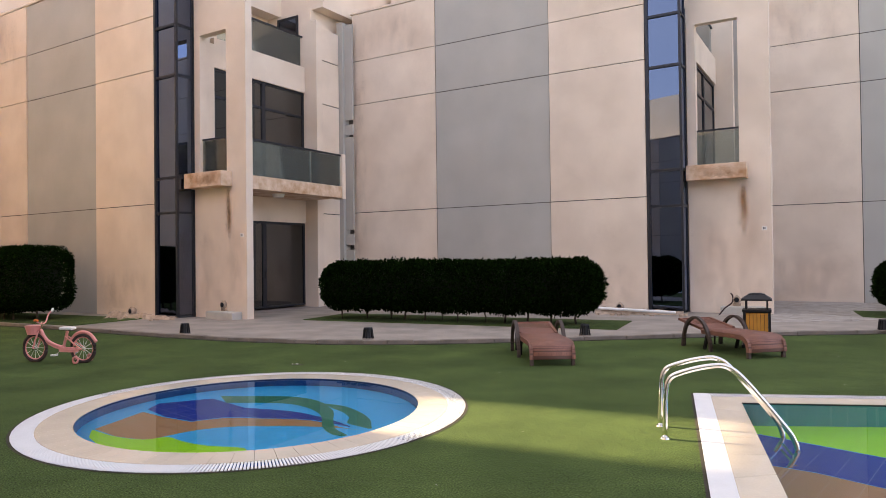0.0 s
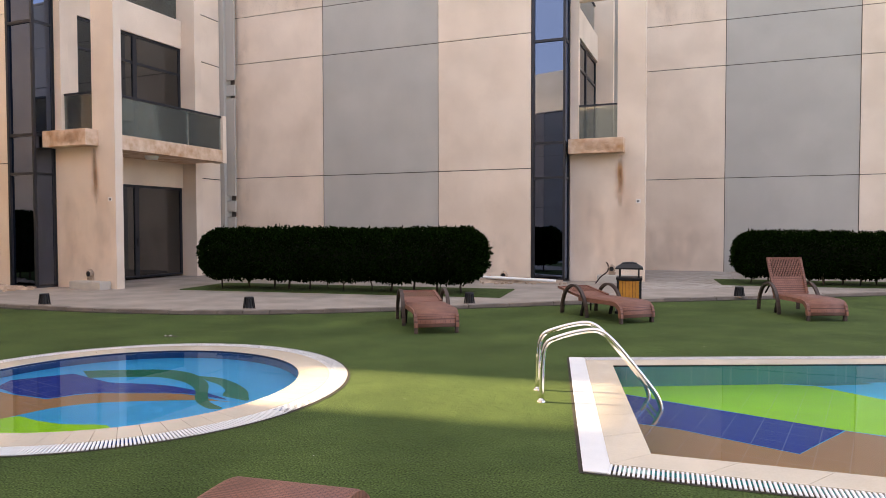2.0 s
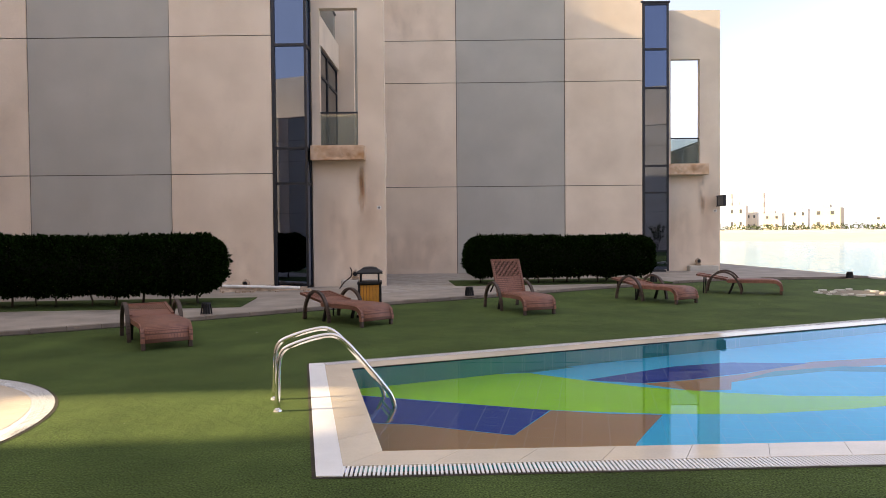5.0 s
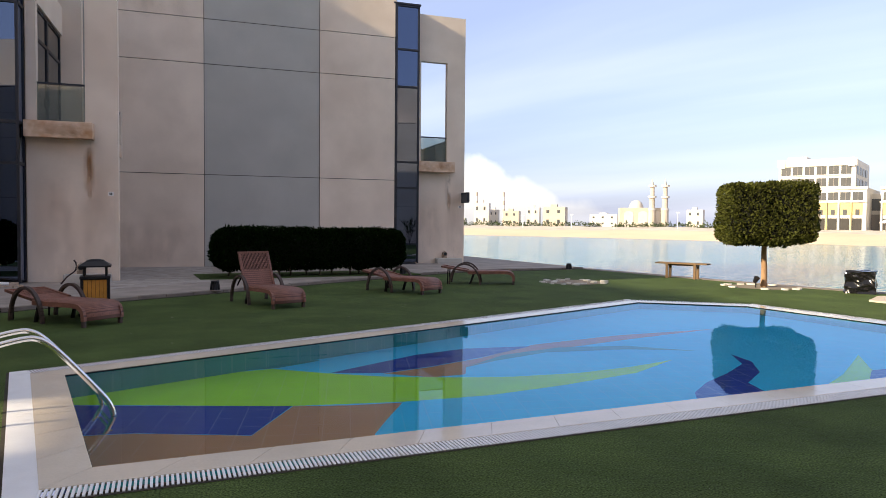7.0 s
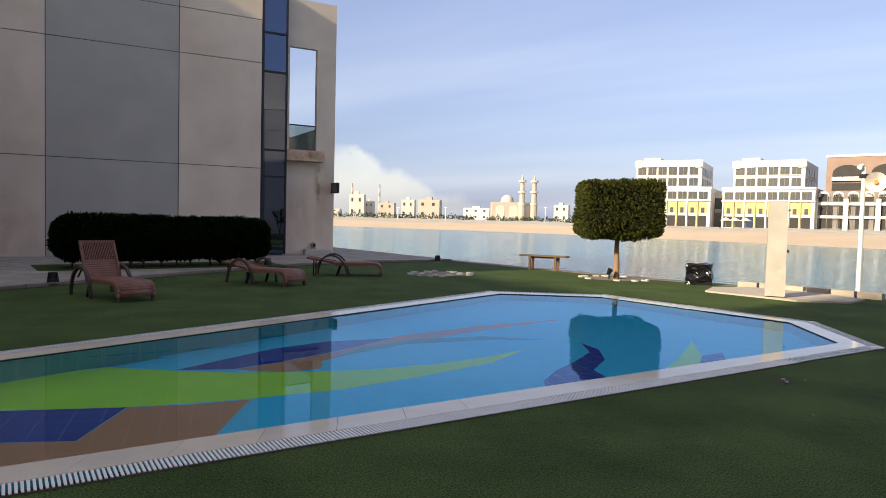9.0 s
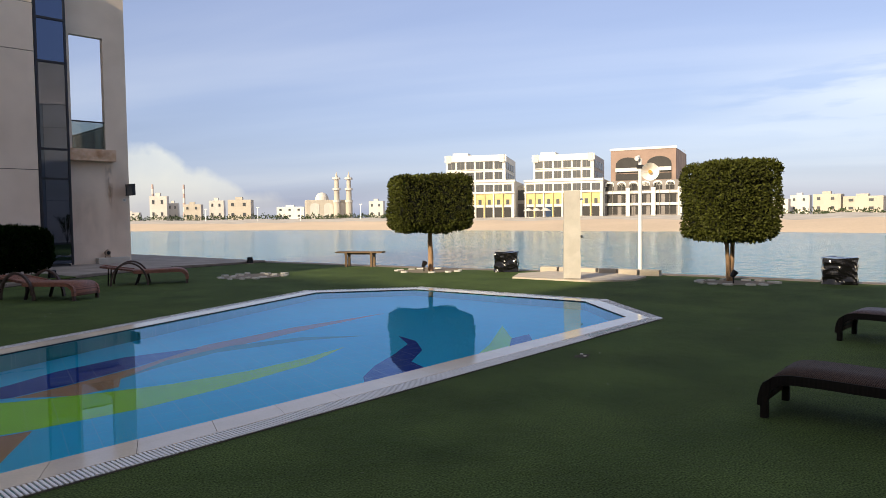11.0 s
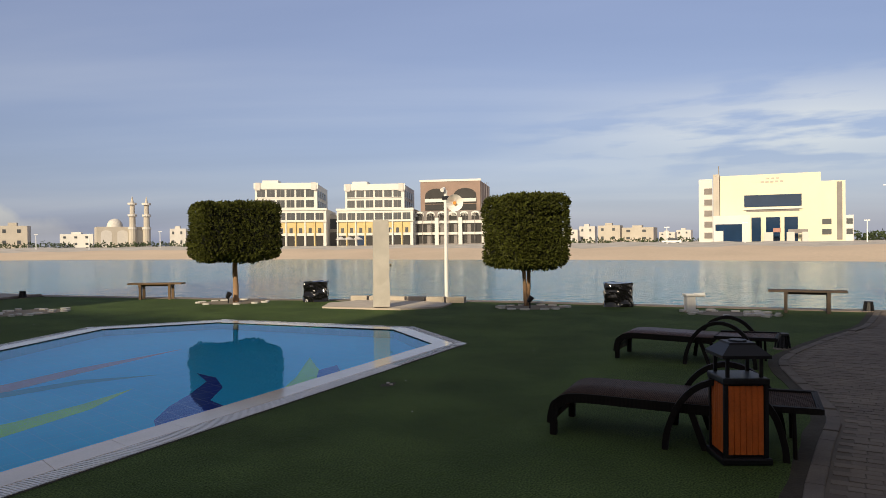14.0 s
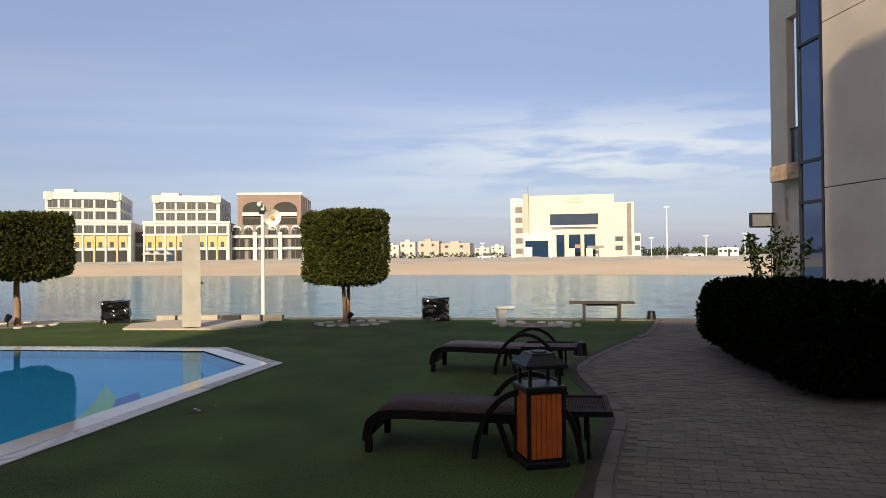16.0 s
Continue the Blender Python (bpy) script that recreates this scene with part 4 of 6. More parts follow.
    inlay("mosaic_inlay", soft([(-5.84, 3.48), (-5.38, 3.43), (-5.0, 3.5), (-4.88, 3.68), (-4.61, 3.65), (-4.27, 3.66), (-3.9, 3.78), (-3.78, 3.6), (-4.2, 3.2), (-4.7, 3.08), (-5.19, 3.15), (-5.58, 3.28)]), z + 3 * dz, TILE_LIME, KID, "lime green mosaic field")
    inlay("mosaic_inlay", soft([(-5.95, 5.33), (-5.47, 5.58), (-5.11, 5.74), (-4.78, 5.75), (-4.46, 5.63), (-4.09, 5.36), (-3.82, 5.03), (-3.56, 4.75), (-3.29, 4.61), (-3.4, 4.55), (-3.6, 4.64), (-3.8, 4.81), (-3.99, 5.04), (-4.21, 5.22), (-4.45, 5.34), (-4.8, 5.41), (-5.13, 5.31), (-5.57, 5.08)]), z + 3 * dz, TILE_GREEN, KID, "dark green mosaic swirl")
    inlay("mosaic_inlay", soft([(-4.45, 5.62), (-4.15, 5.63), (-3.8, 5.48), (-3.49, 5.26), (-3.32, 5.06), (-3.23, 4.93), (-3.36, 4.94), (-3.6, 5.0), (-3.72, 5.19), (-3.94, 5.36), (-4.2, 5.47)]), z + 4 * dz, TILE_GREEN, KID, "dark green mosaic loop")


pool_inlays()


def pool_ladder():
    lad = empty("pool_ladder", label="polished steel pool ladder handrails", category="pool ladder")
    for x, y in ((-0.32, 5.49), (-0.46, 5.94)):
        e = Vector((0.985, 0.17)) 
        P = lambda d, z: (x + e.x * d, y + e.y * d, z)
        bm = bmesh.new()
        pts = [P(0.0, 0.0), P(0.01, 0.30), P(0.02, 0.46), P(0.05, 0.55), P(0.12, 0.60), P(0.3, 0.66), P(0.46, 0.69), P(0.54, 0.68), P(0.62, 0.63), P(0.74, 0.50), P(0.98, 0.20), P(1.06, 0.08), P(1.09, -0.04), P(1.08, -0.18), P(1.02, -0.55)]
        tube(bm, smooth_line(pts, 3), 0.024, 10)
        part("handrail", bm, STEEL, lad, smooth=True)
        part("foot_plate", ring_disc(bmesh.new(), x, y, 0.0, 0.015, 0.042, 0.036), STEEL, lad)
    for k, z in enumerate((-0.25, -0.48)):
        bm = bmesh.new()
        a, b = Vector((-0.32 + 1.05, 5.49 + 0.18, z)), Vector((-0.46 + 1.05, 5.94 + 0.18, z))
        tube(bm, [a, b], 0.016, 8)
        part("tread", bm, STEEL, lad)


pool_ladder()


# ---- loungers ----
def build_lounger(name, back_angle, group, lying=WICKER, rail=WICKER, arm=WICKER_A):
    """A woven sun lounger: its foot end drops in a round bow at the origin, head towards +y."""
    ob = empty(name, label="brown woven wicker sun lounger with arched armrests on the lawn", category="sun lounger", group=group)
    W, H = 0.34, 0.36
    prof = [(0.0, 0.10), (0.005, 0.17), (0.035, 0.265), (0.10, 0.335), (0.20, 0.368), (0.40, 0.374), (0.70, 0.368), (1.00, 0.364), (1.28, H)]

    def slab(bm, pr, w, th):
        up = [[bm.verts.new((sx * w, y, z)) for sx in (-1, 1)] for y, z in pr]
        lo = []
        for k, (y, z) in enumerate(pr):
            a, b = Vector(pr[max(k - 1, 0)]), Vector(pr[min(k + 1, len(pr) - 1)])
            t = (b - a).normalized()
            lo.append([bm.verts.new((sx * w, y + t.y * th, z - t.x * th)) for sx in (-1, 1)])
        for k in range(len(pr) - 1):
            bm.faces.new((up[k][0], up[k][1], up[k + 1][1], up[k + 1][0]))
            bm.faces.new((lo[k][1], lo[k][0], lo[k + 1][0], lo[k + 1][1]))
            for s in (0, 1):
                bm.faces.new((up[k][s], up[k + 1][s], lo[k + 1][s], lo[k][s]) if s == 0 else (up[k + 1][s], up[k][s], lo[k][s], lo[k + 1][s]))
        bm.faces.new((up[0][1], up[0][0], lo[0][0], lo[0][1]))
        bm.faces.new((up[-1][0], up[-1][1], lo[-1][1], lo[-1][0]))
        return bm

    line = smooth_line(prof, 4)
    part("seat", slab(bmesh.new(), line, W - 0.01, 0.024), lying, ob, "woven wicker lying surface", True)
    for s in (-1, 1):
        bm = bmesh.new()
        tube(bm, [(s * (W - 0.012), y + 0.030 * (z < 0.33), z - 0.045 * (y > 0.06)) for y, z in line], 0, flat=(0.05, 0.075))
        part("side_rail", bm, rail, ob)
        part("foot", boxes((s * (W - 0.02) - 0.028, s * (W - 0.02) + 0.028, 0.012, 0.070, 0.0, 0.115), bevel=0.006), arm, ob)
    c, sn = math.cos(radians(back_angle)), math.sin(radians(back_angle))
    B = lambda d: (1.30 + d * c, H + d * sn)
    part("backrest", slab(bmesh.new(), [B(d) for d in (0.0, 0.12, 0.24, 0.36)], W - 0.045, 0.022), lying, ob, "woven lower backrest")
    for k in range(19):
        x = -W + 0.06 + k * (2 * W - 0.12) / 18
        part("back_slat", tube(bmesh.new(), [(x, *B(0.34)), (x, *B(0.71))], 0, flat=(0.017, 0.012)), lying, ob)
    for s in (-1, 1):
        part("back_bar", tube(bmesh.new(), [(s * (W - 0.025), *B(0.0)), (s * (W - 0.025), *B(0.73))], 0, flat=(0.045, 0.045)), rail, ob)
    part("back_top_bar", tube(bmesh.new(), [(-W + 0.003, *B(0.725)), (W - 0.003, *B(0.725))], 0, flat=(0.045, 0.040)), rail, ob)
    for s in (-1, 1):
        bm = bmesh.new()
        ax = s * (W + 0.05)
        pts = [(ax, 0.95, 0.0), (ax, 0.97, 0.15), (ax, 1.05, 0.35), (ax, 1.19, 0.50), (ax, 1.38, 0.56), (ax, 1.57, 0.50), (ax, 1.71, 0.35), (ax, 1.78, 0.15), (ax, 1.80, 0.0)]
        tube(bm, smooth_line(pts, 4), 0, flat=(0.058, 0.046))
        part("armrest", bm, arm, ob, "arched armrest")
        bm = bmesh.new()
        tube(bm, [(s * (W - 0.02), 1.12, 0.34), (s * (W - 0.02), 1.24, 0.0)], 0, flat=(0.045, 0.045))
        part("leg", bm, WICKER_D, ob)
        bm = bmesh.new()
        tube(bm, [(s * (W - 0.03), 1.30 + 0.55 * c, H + 0.55 * sn - 0.02), (s * (W - 0.03), 1.86, 0.0)] if back_angle < 20 else [(s * (W - 0.03), 1.45, H + 0.2), (s * (W - 0.03), 1.68, H - 0.02)], 0.016, 7)
        part("back_stay", bm, WICKER_D, ob)
    bm = bmesh.new()
    tube(bm, [(-W, 1.28, H - 0.03), (W, 1.28, H - 0.03)], 0, flat=(0.05, 0.05))
    part("cross_bar", bm, rail, ob)
    return ob


def lounger_pose(x, y, ax, ay):
    """Foot end at (x, y), head along (ax, ay)."""
    return pose(x, y, 0.0, 0, 0, math.degrees(math.atan2(-ax, ay)))


FLAT = build_lounger("sun_lounger", 9, "sun loungers")
FLAT.matrix_world = lounger_pose(-2.75, 8.98, -0.53, 0.85)
UP = build_lounger("sun_lounger", 66, "sun loungers")
UP.matrix_world = lounger_pose(3.12, 12.6, -0.35, 0.94)
tagged(UP, label="brown wicker sun lounger with raised backrest on the lawn")
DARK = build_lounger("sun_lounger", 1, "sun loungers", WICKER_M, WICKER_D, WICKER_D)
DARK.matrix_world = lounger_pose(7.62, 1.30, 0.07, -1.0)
tagged(DARK, label="dark brown wicker sun lounger lying flat beside the path")
copy_thing(FLAT, lounger_pose(0.06, 11.2, -0.68, 0.73))
copy_thing(FLAT, lounger_pose(6.66, 14.4, -0.50, 0.86))
copy_thing(FLAT, lounger_pose(9.8, 16.45, -0.90, 0.43))
copy_thing(FLAT, lounger_pose(-0.83, 2.26, 0.10, -1.0))
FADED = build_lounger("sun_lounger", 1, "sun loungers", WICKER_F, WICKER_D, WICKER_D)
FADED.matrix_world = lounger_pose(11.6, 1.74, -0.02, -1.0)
tagged(FADED, label="dark wicker sun lounger with faded reddish lying surface on the lawn")


# ---- plants ----
def leaves(points, normals, size, seed, jitter=0.9):
    """One mesh of many small pointed leaves, each a bent pair of triangles."""
    rng = np.random.default_rng(seed)
    n = len(points)
    d = normals + jitter * rng.normal(size=(n, 3))
    d /= np.linalg.norm(d, axis=1, keepdims=True)
    side = np.cross(d, rng.normal(size=(n, 3)))
    side /= np.linalg.norm(side, axis=1, keepdims=True)
    ln = size * rng.uniform(0.7, 1.3, (n, 1))
    a, tip = points, points + d * ln
    mid = points + d * ln * 0.5
    v = np.stack([a, mid + side * ln * 0.26, tip, mid - side * ln * 0.26], 1).reshape(-1, 3)
    f = [(4 * i, 4 * i + 1, 4 * i + 2, 4 * i + 3) for i in range(n)]
    me = bpy.data.meshes.new("leaves")
    me.from_pydata(v.tolist(), [], f)
    return me


def shell(rng, n, hx, hy, hz, r, wob=0.04):
    """Points on a rounded box of half sizes, with their outward normals, uneven."""
    p = rng.uniform(-1, 1, (n * 3, 3)) * (hx, hy, hz)
    area = np.array([hy * hz, hx * hz, hx * hy])
    ax = rng.choice(3, n * 3, p=area / area.sum())
    sg = rng.choice([-1, 1], n * 3)
    h = np.array([hx, hy, hz])
    p[np.arange(n * 3), ax] = sg * h[ax]
    core = np.clip(p, -(h - r), h - r)
    nr = p - core
    nr /= np.linalg.norm(nr, axis=1, keepdims=True) + 1e-9
    p = core + nr * r
    p = p[:n]
    nr = nr[:n]
    bulge = np.array([noise.noise(Vector(q) * 1.6) * wob * 1.6 + noise.noise(Vector(q) * 6.0) * wob for q in p])
    return p + nr * bulge[:, None], nr


def rounded_core(hx, hy, hz, r):
    bm = bmesh.new()
    box(bm, -hx, hx, -hy, hy, -hz, hz)
    bmesh.ops.bevel(bm, geom=bm.edges[:], offset=r, segments=4, profile=0.5, affect="EDGES")
    return bm


def hedge(cx, cy, turn, length, width, z0, z1, n, seed, stems=12, bend=0.0):
    rng = np.random.default_rng(seed)
    ob = empty("hedge", pose(cx, cy, 0, 0, 0, turn), label="dense clipped dark green hedge with rounded ends", category="hedge", group="hedges")
    hz, zc = (z1 - z0) / 2, (z1 + z0) / 2
    r = min(0.56, hz * 0.88, width * 0.46)
    p, nr = shell(rng, n, length / 2, width / 2, hz, r, 0.05)
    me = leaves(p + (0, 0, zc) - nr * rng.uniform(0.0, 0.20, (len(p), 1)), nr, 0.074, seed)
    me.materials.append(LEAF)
    fo = new("foliage", me)
    fo.parent = ob
    tagged(fo, kind="stuff")
    core = part("foliage_shade_core", rounded_core(length / 2 - 0.21, width / 2 - 0.21, hz - 0.21, r * 0.9), SHADE_CORE, ob)
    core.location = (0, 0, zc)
    for k in range(stems):
        x = (k + 0.5 + rng.uniform(-0.25, 0.25)) / stems * (length - 0.8) - (length - 0.8) / 2
        y = rng.uniform(-0.2, 0.2) * width
        bm = bmesh.new()
        tube(bm, [(x, y, 0.0), (x + rng.uniform(-0.05, 0.05), y, z0 * 0.6), (x + rng.uniform(-0.1, 0.1), y, z0 + 0.2)], rng.uniform(0.018, 0.035), 6)
        part("stem", bm, HEDGE_STEM, ob)
    return ob


def soil_bed(cx, cy, turn, length, width, z):
    bm = rounded_core(length / 2, width / 2, 0.02, 0.015)
    ob = structure("planting_bed", bm, TURF, "strip of turf under the hedge")
    ob.matrix_world = pose(cx, cy, z, 0, 0, turn)


hedge(-7.44, 14.15, 6.0, 7.55, 1.5, 0.34, 1.62, 75000, 11)
soil_bed(-7.4, 14.5, 6.0, 8.3, 2.1, 0.06)
hedge(4.75, 20.1, 5.0, 5.9, 1.5, 0.28, 1.50, 55000, 12)
soil_bed(4.75, 20.5, 5.0, 6.6, 2.1, 0.06)
hedge(-22.4, 9.85, 3.0, 9.0, 1.7, 0.32, 2.15, 80000, 13)
soil_bed(-21.2, 10.2, 3.0, 10.5, 2.2, 0.06)
hedge(12.3, -3.45, 6.0, 4.9, 2.1, 0.10, 1.20, 60000, 14, 6)


def topiary(x, y, hx, hy, z0, z1, seed, trunks):
    rng = np.random.default_rng(seed)
    ob = empty("tree", pose(x, y, 0, 0, 0, -30), label="small tree clipped into a square block on a bare trunk", category="tree", group="clipped trees")
    hz, zc = (z1 - z0) / 2, (z1 + z0) / 2
    p, nr = shell(rng, 30000, hx, hy, hz, 0.26, 0.05)
    me = leaves(p + (0, 0, zc) - nr * rng.uniform(-0.02, 0.12, (len(p), 1)), nr, 0.07, seed)
    me.materials.append(LEAF_T)
    fo = new("crown", me)
    fo.parent = ob
    core = part("crown_shade_core", rounded_core(hx - 0.14, hy - 0.14, hz - 0.14, 0.18), SHADE_CORE, ob)
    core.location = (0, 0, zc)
    for k in range(trunks):
        s = (k - (trunks - 1) / 2) * 0.16
        pts = [(s * 0.3, 0, -0.02), (s * 0.7 + 0.01, 0.01, 0.45), (s * 1.0 - 0.015, -0.01, 0.9), (s * 1.5, 0.0, z0 + 0.25)]
        bm = bmesh.new()
        taper(bm, smooth_line(pts, 4), 0.088 if trunks == 1 else 0.056, 0.060 if trunks == 1 else 0.040)
        part("trunk", bm, BARK, ob, smooth=True)
        for j in range(4):
            an = rng.uniform(0, 6.28)
            bm = bmesh.new()
            tube(bm, [(s * 1.3, 0, z0 - 0.15), (s * 1.3 + 0.25 * math.cos(an), 0.25 * math.sin(an), z0 + 0.12), (s * 1.3 + 0.5 * math.cos(an), 0.5 * math.sin(an), z0 + 0.5)], 0.03, 6)
            part("limb", bm, BARK, ob)
    return ob


topiary(16.05, 13.8, 1.10, 1.00, 1.22, 2.80, 21, 1)
topiary(18.1, 5.75, 0.85, 0.82, 1.02, 2.80, 22, 2)



# ---- loose things on the lawn and the walk ----
def trash_bin(m, slats, label, wide=0.78, tall=0.97):
    ob = empty("litter_bin", m @ Matrix.Diagonal((wide, wide, tall, 1)), label=label, category="litter bin", group="litter bins")
    part("base_plate", boxes((-0.23, 0.23, -0.23, 0.23, 0.0, 0.05), bevel=0.01), BLACK, ob)
    part("liner", boxes((-0.165, 0.165, -0.165, 0.165, 0.05, 0.58)), BLACK, ob)
    for sx in (-1, 1):
        for sy in (-1, 1):
            part("post", boxes(*[(sx * 0.185 - 0.018, sx * 0.185 + 0.018, sy * 0.185 - 0.018, sy * 0.185 + 0.018, 0.05, 0.60)]), BLACK, ob)
            part("upper_post", boxes(*[(sx * 0.155 - 0.015, sx * 0.155 + 0.015, sy * 0.155 - 0.015, sy * 0.155 + 0.015, 0.64, 0.79)]), BLACK, ob)
    for side in range(4):
        turn = Matrix.Rotation(math.pi / 2 * side, 4, "Z")
        for k in range(6):
            x = -0.162 + k * 0.0545
            bm = boxes((x + 0.002, x + 0.0515, -0.19, -0.172, 0.07, 0.585), bevel=0.003)
            bmesh.ops.transform(bm, matrix=turn, verts=bm.verts)
            part("slat", bm, slats, ob)
    part("collar", boxes((-0.215, 0.215, -0.215, 0.215, 0.595, 0.645), bevel=0.012), BLACK, ob)
    bm = bmesh.new()
    for z, a in ((0.79, 0.225), (0.815, 0.225), (0.885, 0.125), (0.90, 0.12)):
        for sx, sy in ((-1, -1), (1, -1), (1, 1), (-1, 1)):
            bm.verts.new((sx * a, sy * a, z))
    bm.verts.ensure_lookup_table()
    v = bm.verts
    for r in range(3):
        for i in range(4):
            j = (i + 1) % 4
            bm.faces.new((v[4 * r + i], v[4 * r + j], v[4 * r + 4 + j], v[4 * r + 4 + i]))
    bm.faces.new((v[3], v[2], v[1], v[0])), bm.faces.new(v[12:16])
    part("roof", bm, BLACK, ob)
    part("ash_tray", ring_disc(bmesh.new(), 0, 0, 0.90, 0.912, 0.085, 0.08, 16), BLACK, ob)
    return ob


trash_bin(pose(7.30, -0.20, 0.0, 0, 0, 27), ORANGE, "litter bin of orange wooden slats in a black metal frame")
trash_bin(pose(-0.235, 12.66, 0.0, 0, 0, 5), YELLOWWOOD, "litter bin of yellow wooden slats under a black roof", 1.12, 1.07)


def bench(x, y, z, turn, length, hgt, material, label):
    ob = empty("bench", pose(x, y, z, 0, 0, turn), label=label, category="bench", group="benches")
    for k in range(4):
        yy = -0.2 + 0.1 * k
        part("plank", boxes((-length / 2, length / 2, yy + 0.004, yy + 0.096, hgt - 0.045, hgt), bevel=0.006), material, ob)
    for sx in (-1, 1):
        x0 = sx * length * 0.27
        part("cross_beam", boxes((x0 - 0.04, x0 + 0.04, -0.19, 0.19, hgt - 0.11, hgt - 0.046)), material, ob)
        for yy in (-0.15, 0.15):
            part("leg", boxes((x0 - 0.035, x0 + 0.035, yy - 0.035, yy + 0.035, 0.0, hgt - 0.111)), material, ob)
    part("stretcher", boxes((-length * 0.27 + 0.041, length * 0.27 - 0.041, -0.03, 0.03, hgt - 0.10, hgt - 0.05)), material, ob)


bench(15.95, 17.0, 0.0, -58, 1.62, 0.50, WOOD, "backless wooden bench by the water, weathered brown")
bench(18.95, -0.55, 0.0, -88, 1.55, 0.50, WOOD_D, "backless dark wooden bench on the lawn edge by the water")
bench(14.9, -5.9, 0.0, 20, 1.6, 0.60, FAR_RED, "dark red bench behind the clipped hedge")


def pillar():
    ob = empty("shower_pillar", pose(16.02, 8.80, 0.0, 0, 0, -54), label="rough pale stone pillar on a low stone platform", category="pillar")
    bm = bmesh.new()
    rings = []
    for k in range(13):
        z = 0.06 + 2.15 * k / 12
        w = 0.205 - 0.012 * k / 12
        ring = []
        for sx, sy in ((-1, -1), (0, -1), (1, -1), (1, 0), (1, 1), (0, 1), (-1, 1), (-1, 0)):
            p = Vector((sx * w, sy * 0.17, z))
            d = 0.014 * noise.noise(p * 7.0)
            ring.append(bm.verts.new(p + Vector((sx * d, sy * d, 0))))
        rings.append(ring)
    for a, b in zip(rings, rings[1:]):
        for i in range(8):
            bm.faces.new((a[i], a[(i + 1) % 8], b[(i + 1) % 8], b[i]))
    bm.faces.new(rings[-1])
    part("shaft", bm, STONE, ob)
    part("tap", ring_disc(bmesh.new(), 0.235, 0.0, 1.05, 1.11, 0.03, 0.03, 10), STEEL, ob)
    part("shower_head", ring_disc(bmesh.new(), 0.235, -0.05, 1.98, 2.03, 0.04, 0.02, 10), STEEL, ob)
    bm = prism([(15.55, 10.3), (15.85, 8.15), (16.75, 7.5), (17.7, 7.7), (18.1, 9.0), (17.6, 10.6), (16.6, 10.9)], -0.02, 0.04)
    structure("platform", bm, SLAB, "low pale stone platform under the pillar")
    for k in range(6):
        t0, t1 = k / 6, (k + 1) / 6
        a, b = Vector((17.75, 11.0)), Vector((18.35, 7.6))
        p, q = a.lerp(b, t0 + 0.01), a.lerp(b, t1 - 0.01)
        bm = bmesh.new()
        tube(bm, [(p.x, p.y, 0.05), (q.x, q.y, 0.05)], 0, flat=(0.22, 0.20))
        ob = part("kerb_block", bm, SLAB, None)
        tagged(ob, label="pale stone kerb block by the water", category="kerb", group="stone kerb")


pillar()


def horn_post():
    ob = empty("loudspeaker_post", pose(18.82, 8.46, 0.0), label="white metal post with a horn loudspeaker", category="lamp post")
    part("pole", ring_disc(bmesh.new(), 0, 0, 0.0, 3.12, 0.055, 0.05, 12), WHITE, ob)
    bm = bmesh.new()
    ring_disc(bm, 0, 0, 0.0, 0.10, 0.05, 0.07, 20)
    ring_disc(bm, 0, 0, 0.10, 0.30, 0.07, 0.24, 20)
    bm.normal_update()
    bmesh.ops.delete(bm, geom=[f for f in bm.faces if f.normal.z > 0.9 and f.calc_center_median().z > 0.25], context="FACES")
    horn = part("horn", bm, WHITE, ob, "cream horn loudspeaker")
    toward = Vector((-17.0, -8.6, -0.6)).normalized()
    horn.matrix_local = Matrix.Translation((0.13, -0.22, 2.76)) @ toward.to_track_quat("Z", "Y").to_matrix().to_4x4() @ Matrix.Translation((0, 0, -0.2))
    drv = part("horn_driver", ring_disc(bmesh.new(), 0, 0, -0.02, 0.22, 0.035, 0.05, 12), YELLOWWOOD, horn)
    part("bracket", boxes((-0.06, 0.06, -0.08, 0.08, 2.85, 2.95)), DARK_METAL, ob)
    bm = bmesh.new()
    ring_disc(bm, 0, 0, 0, 0.16, 0.05, 0.06, 12)
    f = part("floodlight", bm, WHITE, ob)
    f.matrix_local = Matrix.Translation((-0.03, 0.03, 3.16)) @ Vector((-0.9, -0.1, -0.3)).to_track_quat("Z", "Y").to_matrix().to_4x4()


horn_post()


def bag(x, y, turn, w, d, h, seed):
    """A box wrapped in creased black plastic."""
    bm = bmesh.new()
    bmesh.ops.create_cube(bm, size=1.0)
    bmesh.ops.subdivide_edges(bm, edges=bm.edges[:], cuts=15, use_grid_fill=True)
    for v in bm.verts:
        p = Vector((v.co.x * w, v.co.y * d, (v.co.z + 0.5) * h))
        c = noise.noise(Vector((p.x * 5, p.y * 5, p.z * 5 + seed))) * 0.05 + abs(noise.noise(Vector((p.x * 4, p.y * 4, p.z * 6 + seed)))) * 0.06
        s = 1.0 + 0.10 * max(0.0, 0.3 - v.co.z - 0.2)
        v.co = Vector((p.x * s + c, p.y * s + c, max(0.0, p.z + c * 0.6 if v.co.z > -0.49 else 0.0)))
    ob = part("wrapped_box", bm, BAG, None)
    ob.matrix_world = pose(x, y, 0.0, 0, 0, turn)
    tagged(ob, label="box wrapped in shiny creased black plastic on the lawn", category="bag", group="wrapped boxes")


bag(17.2, 11.85, -52, 0.66, 0.5, 0.56, 1)
bag(18.85, 3.62, -72, 0.66, 0.5, 0.58, 2)


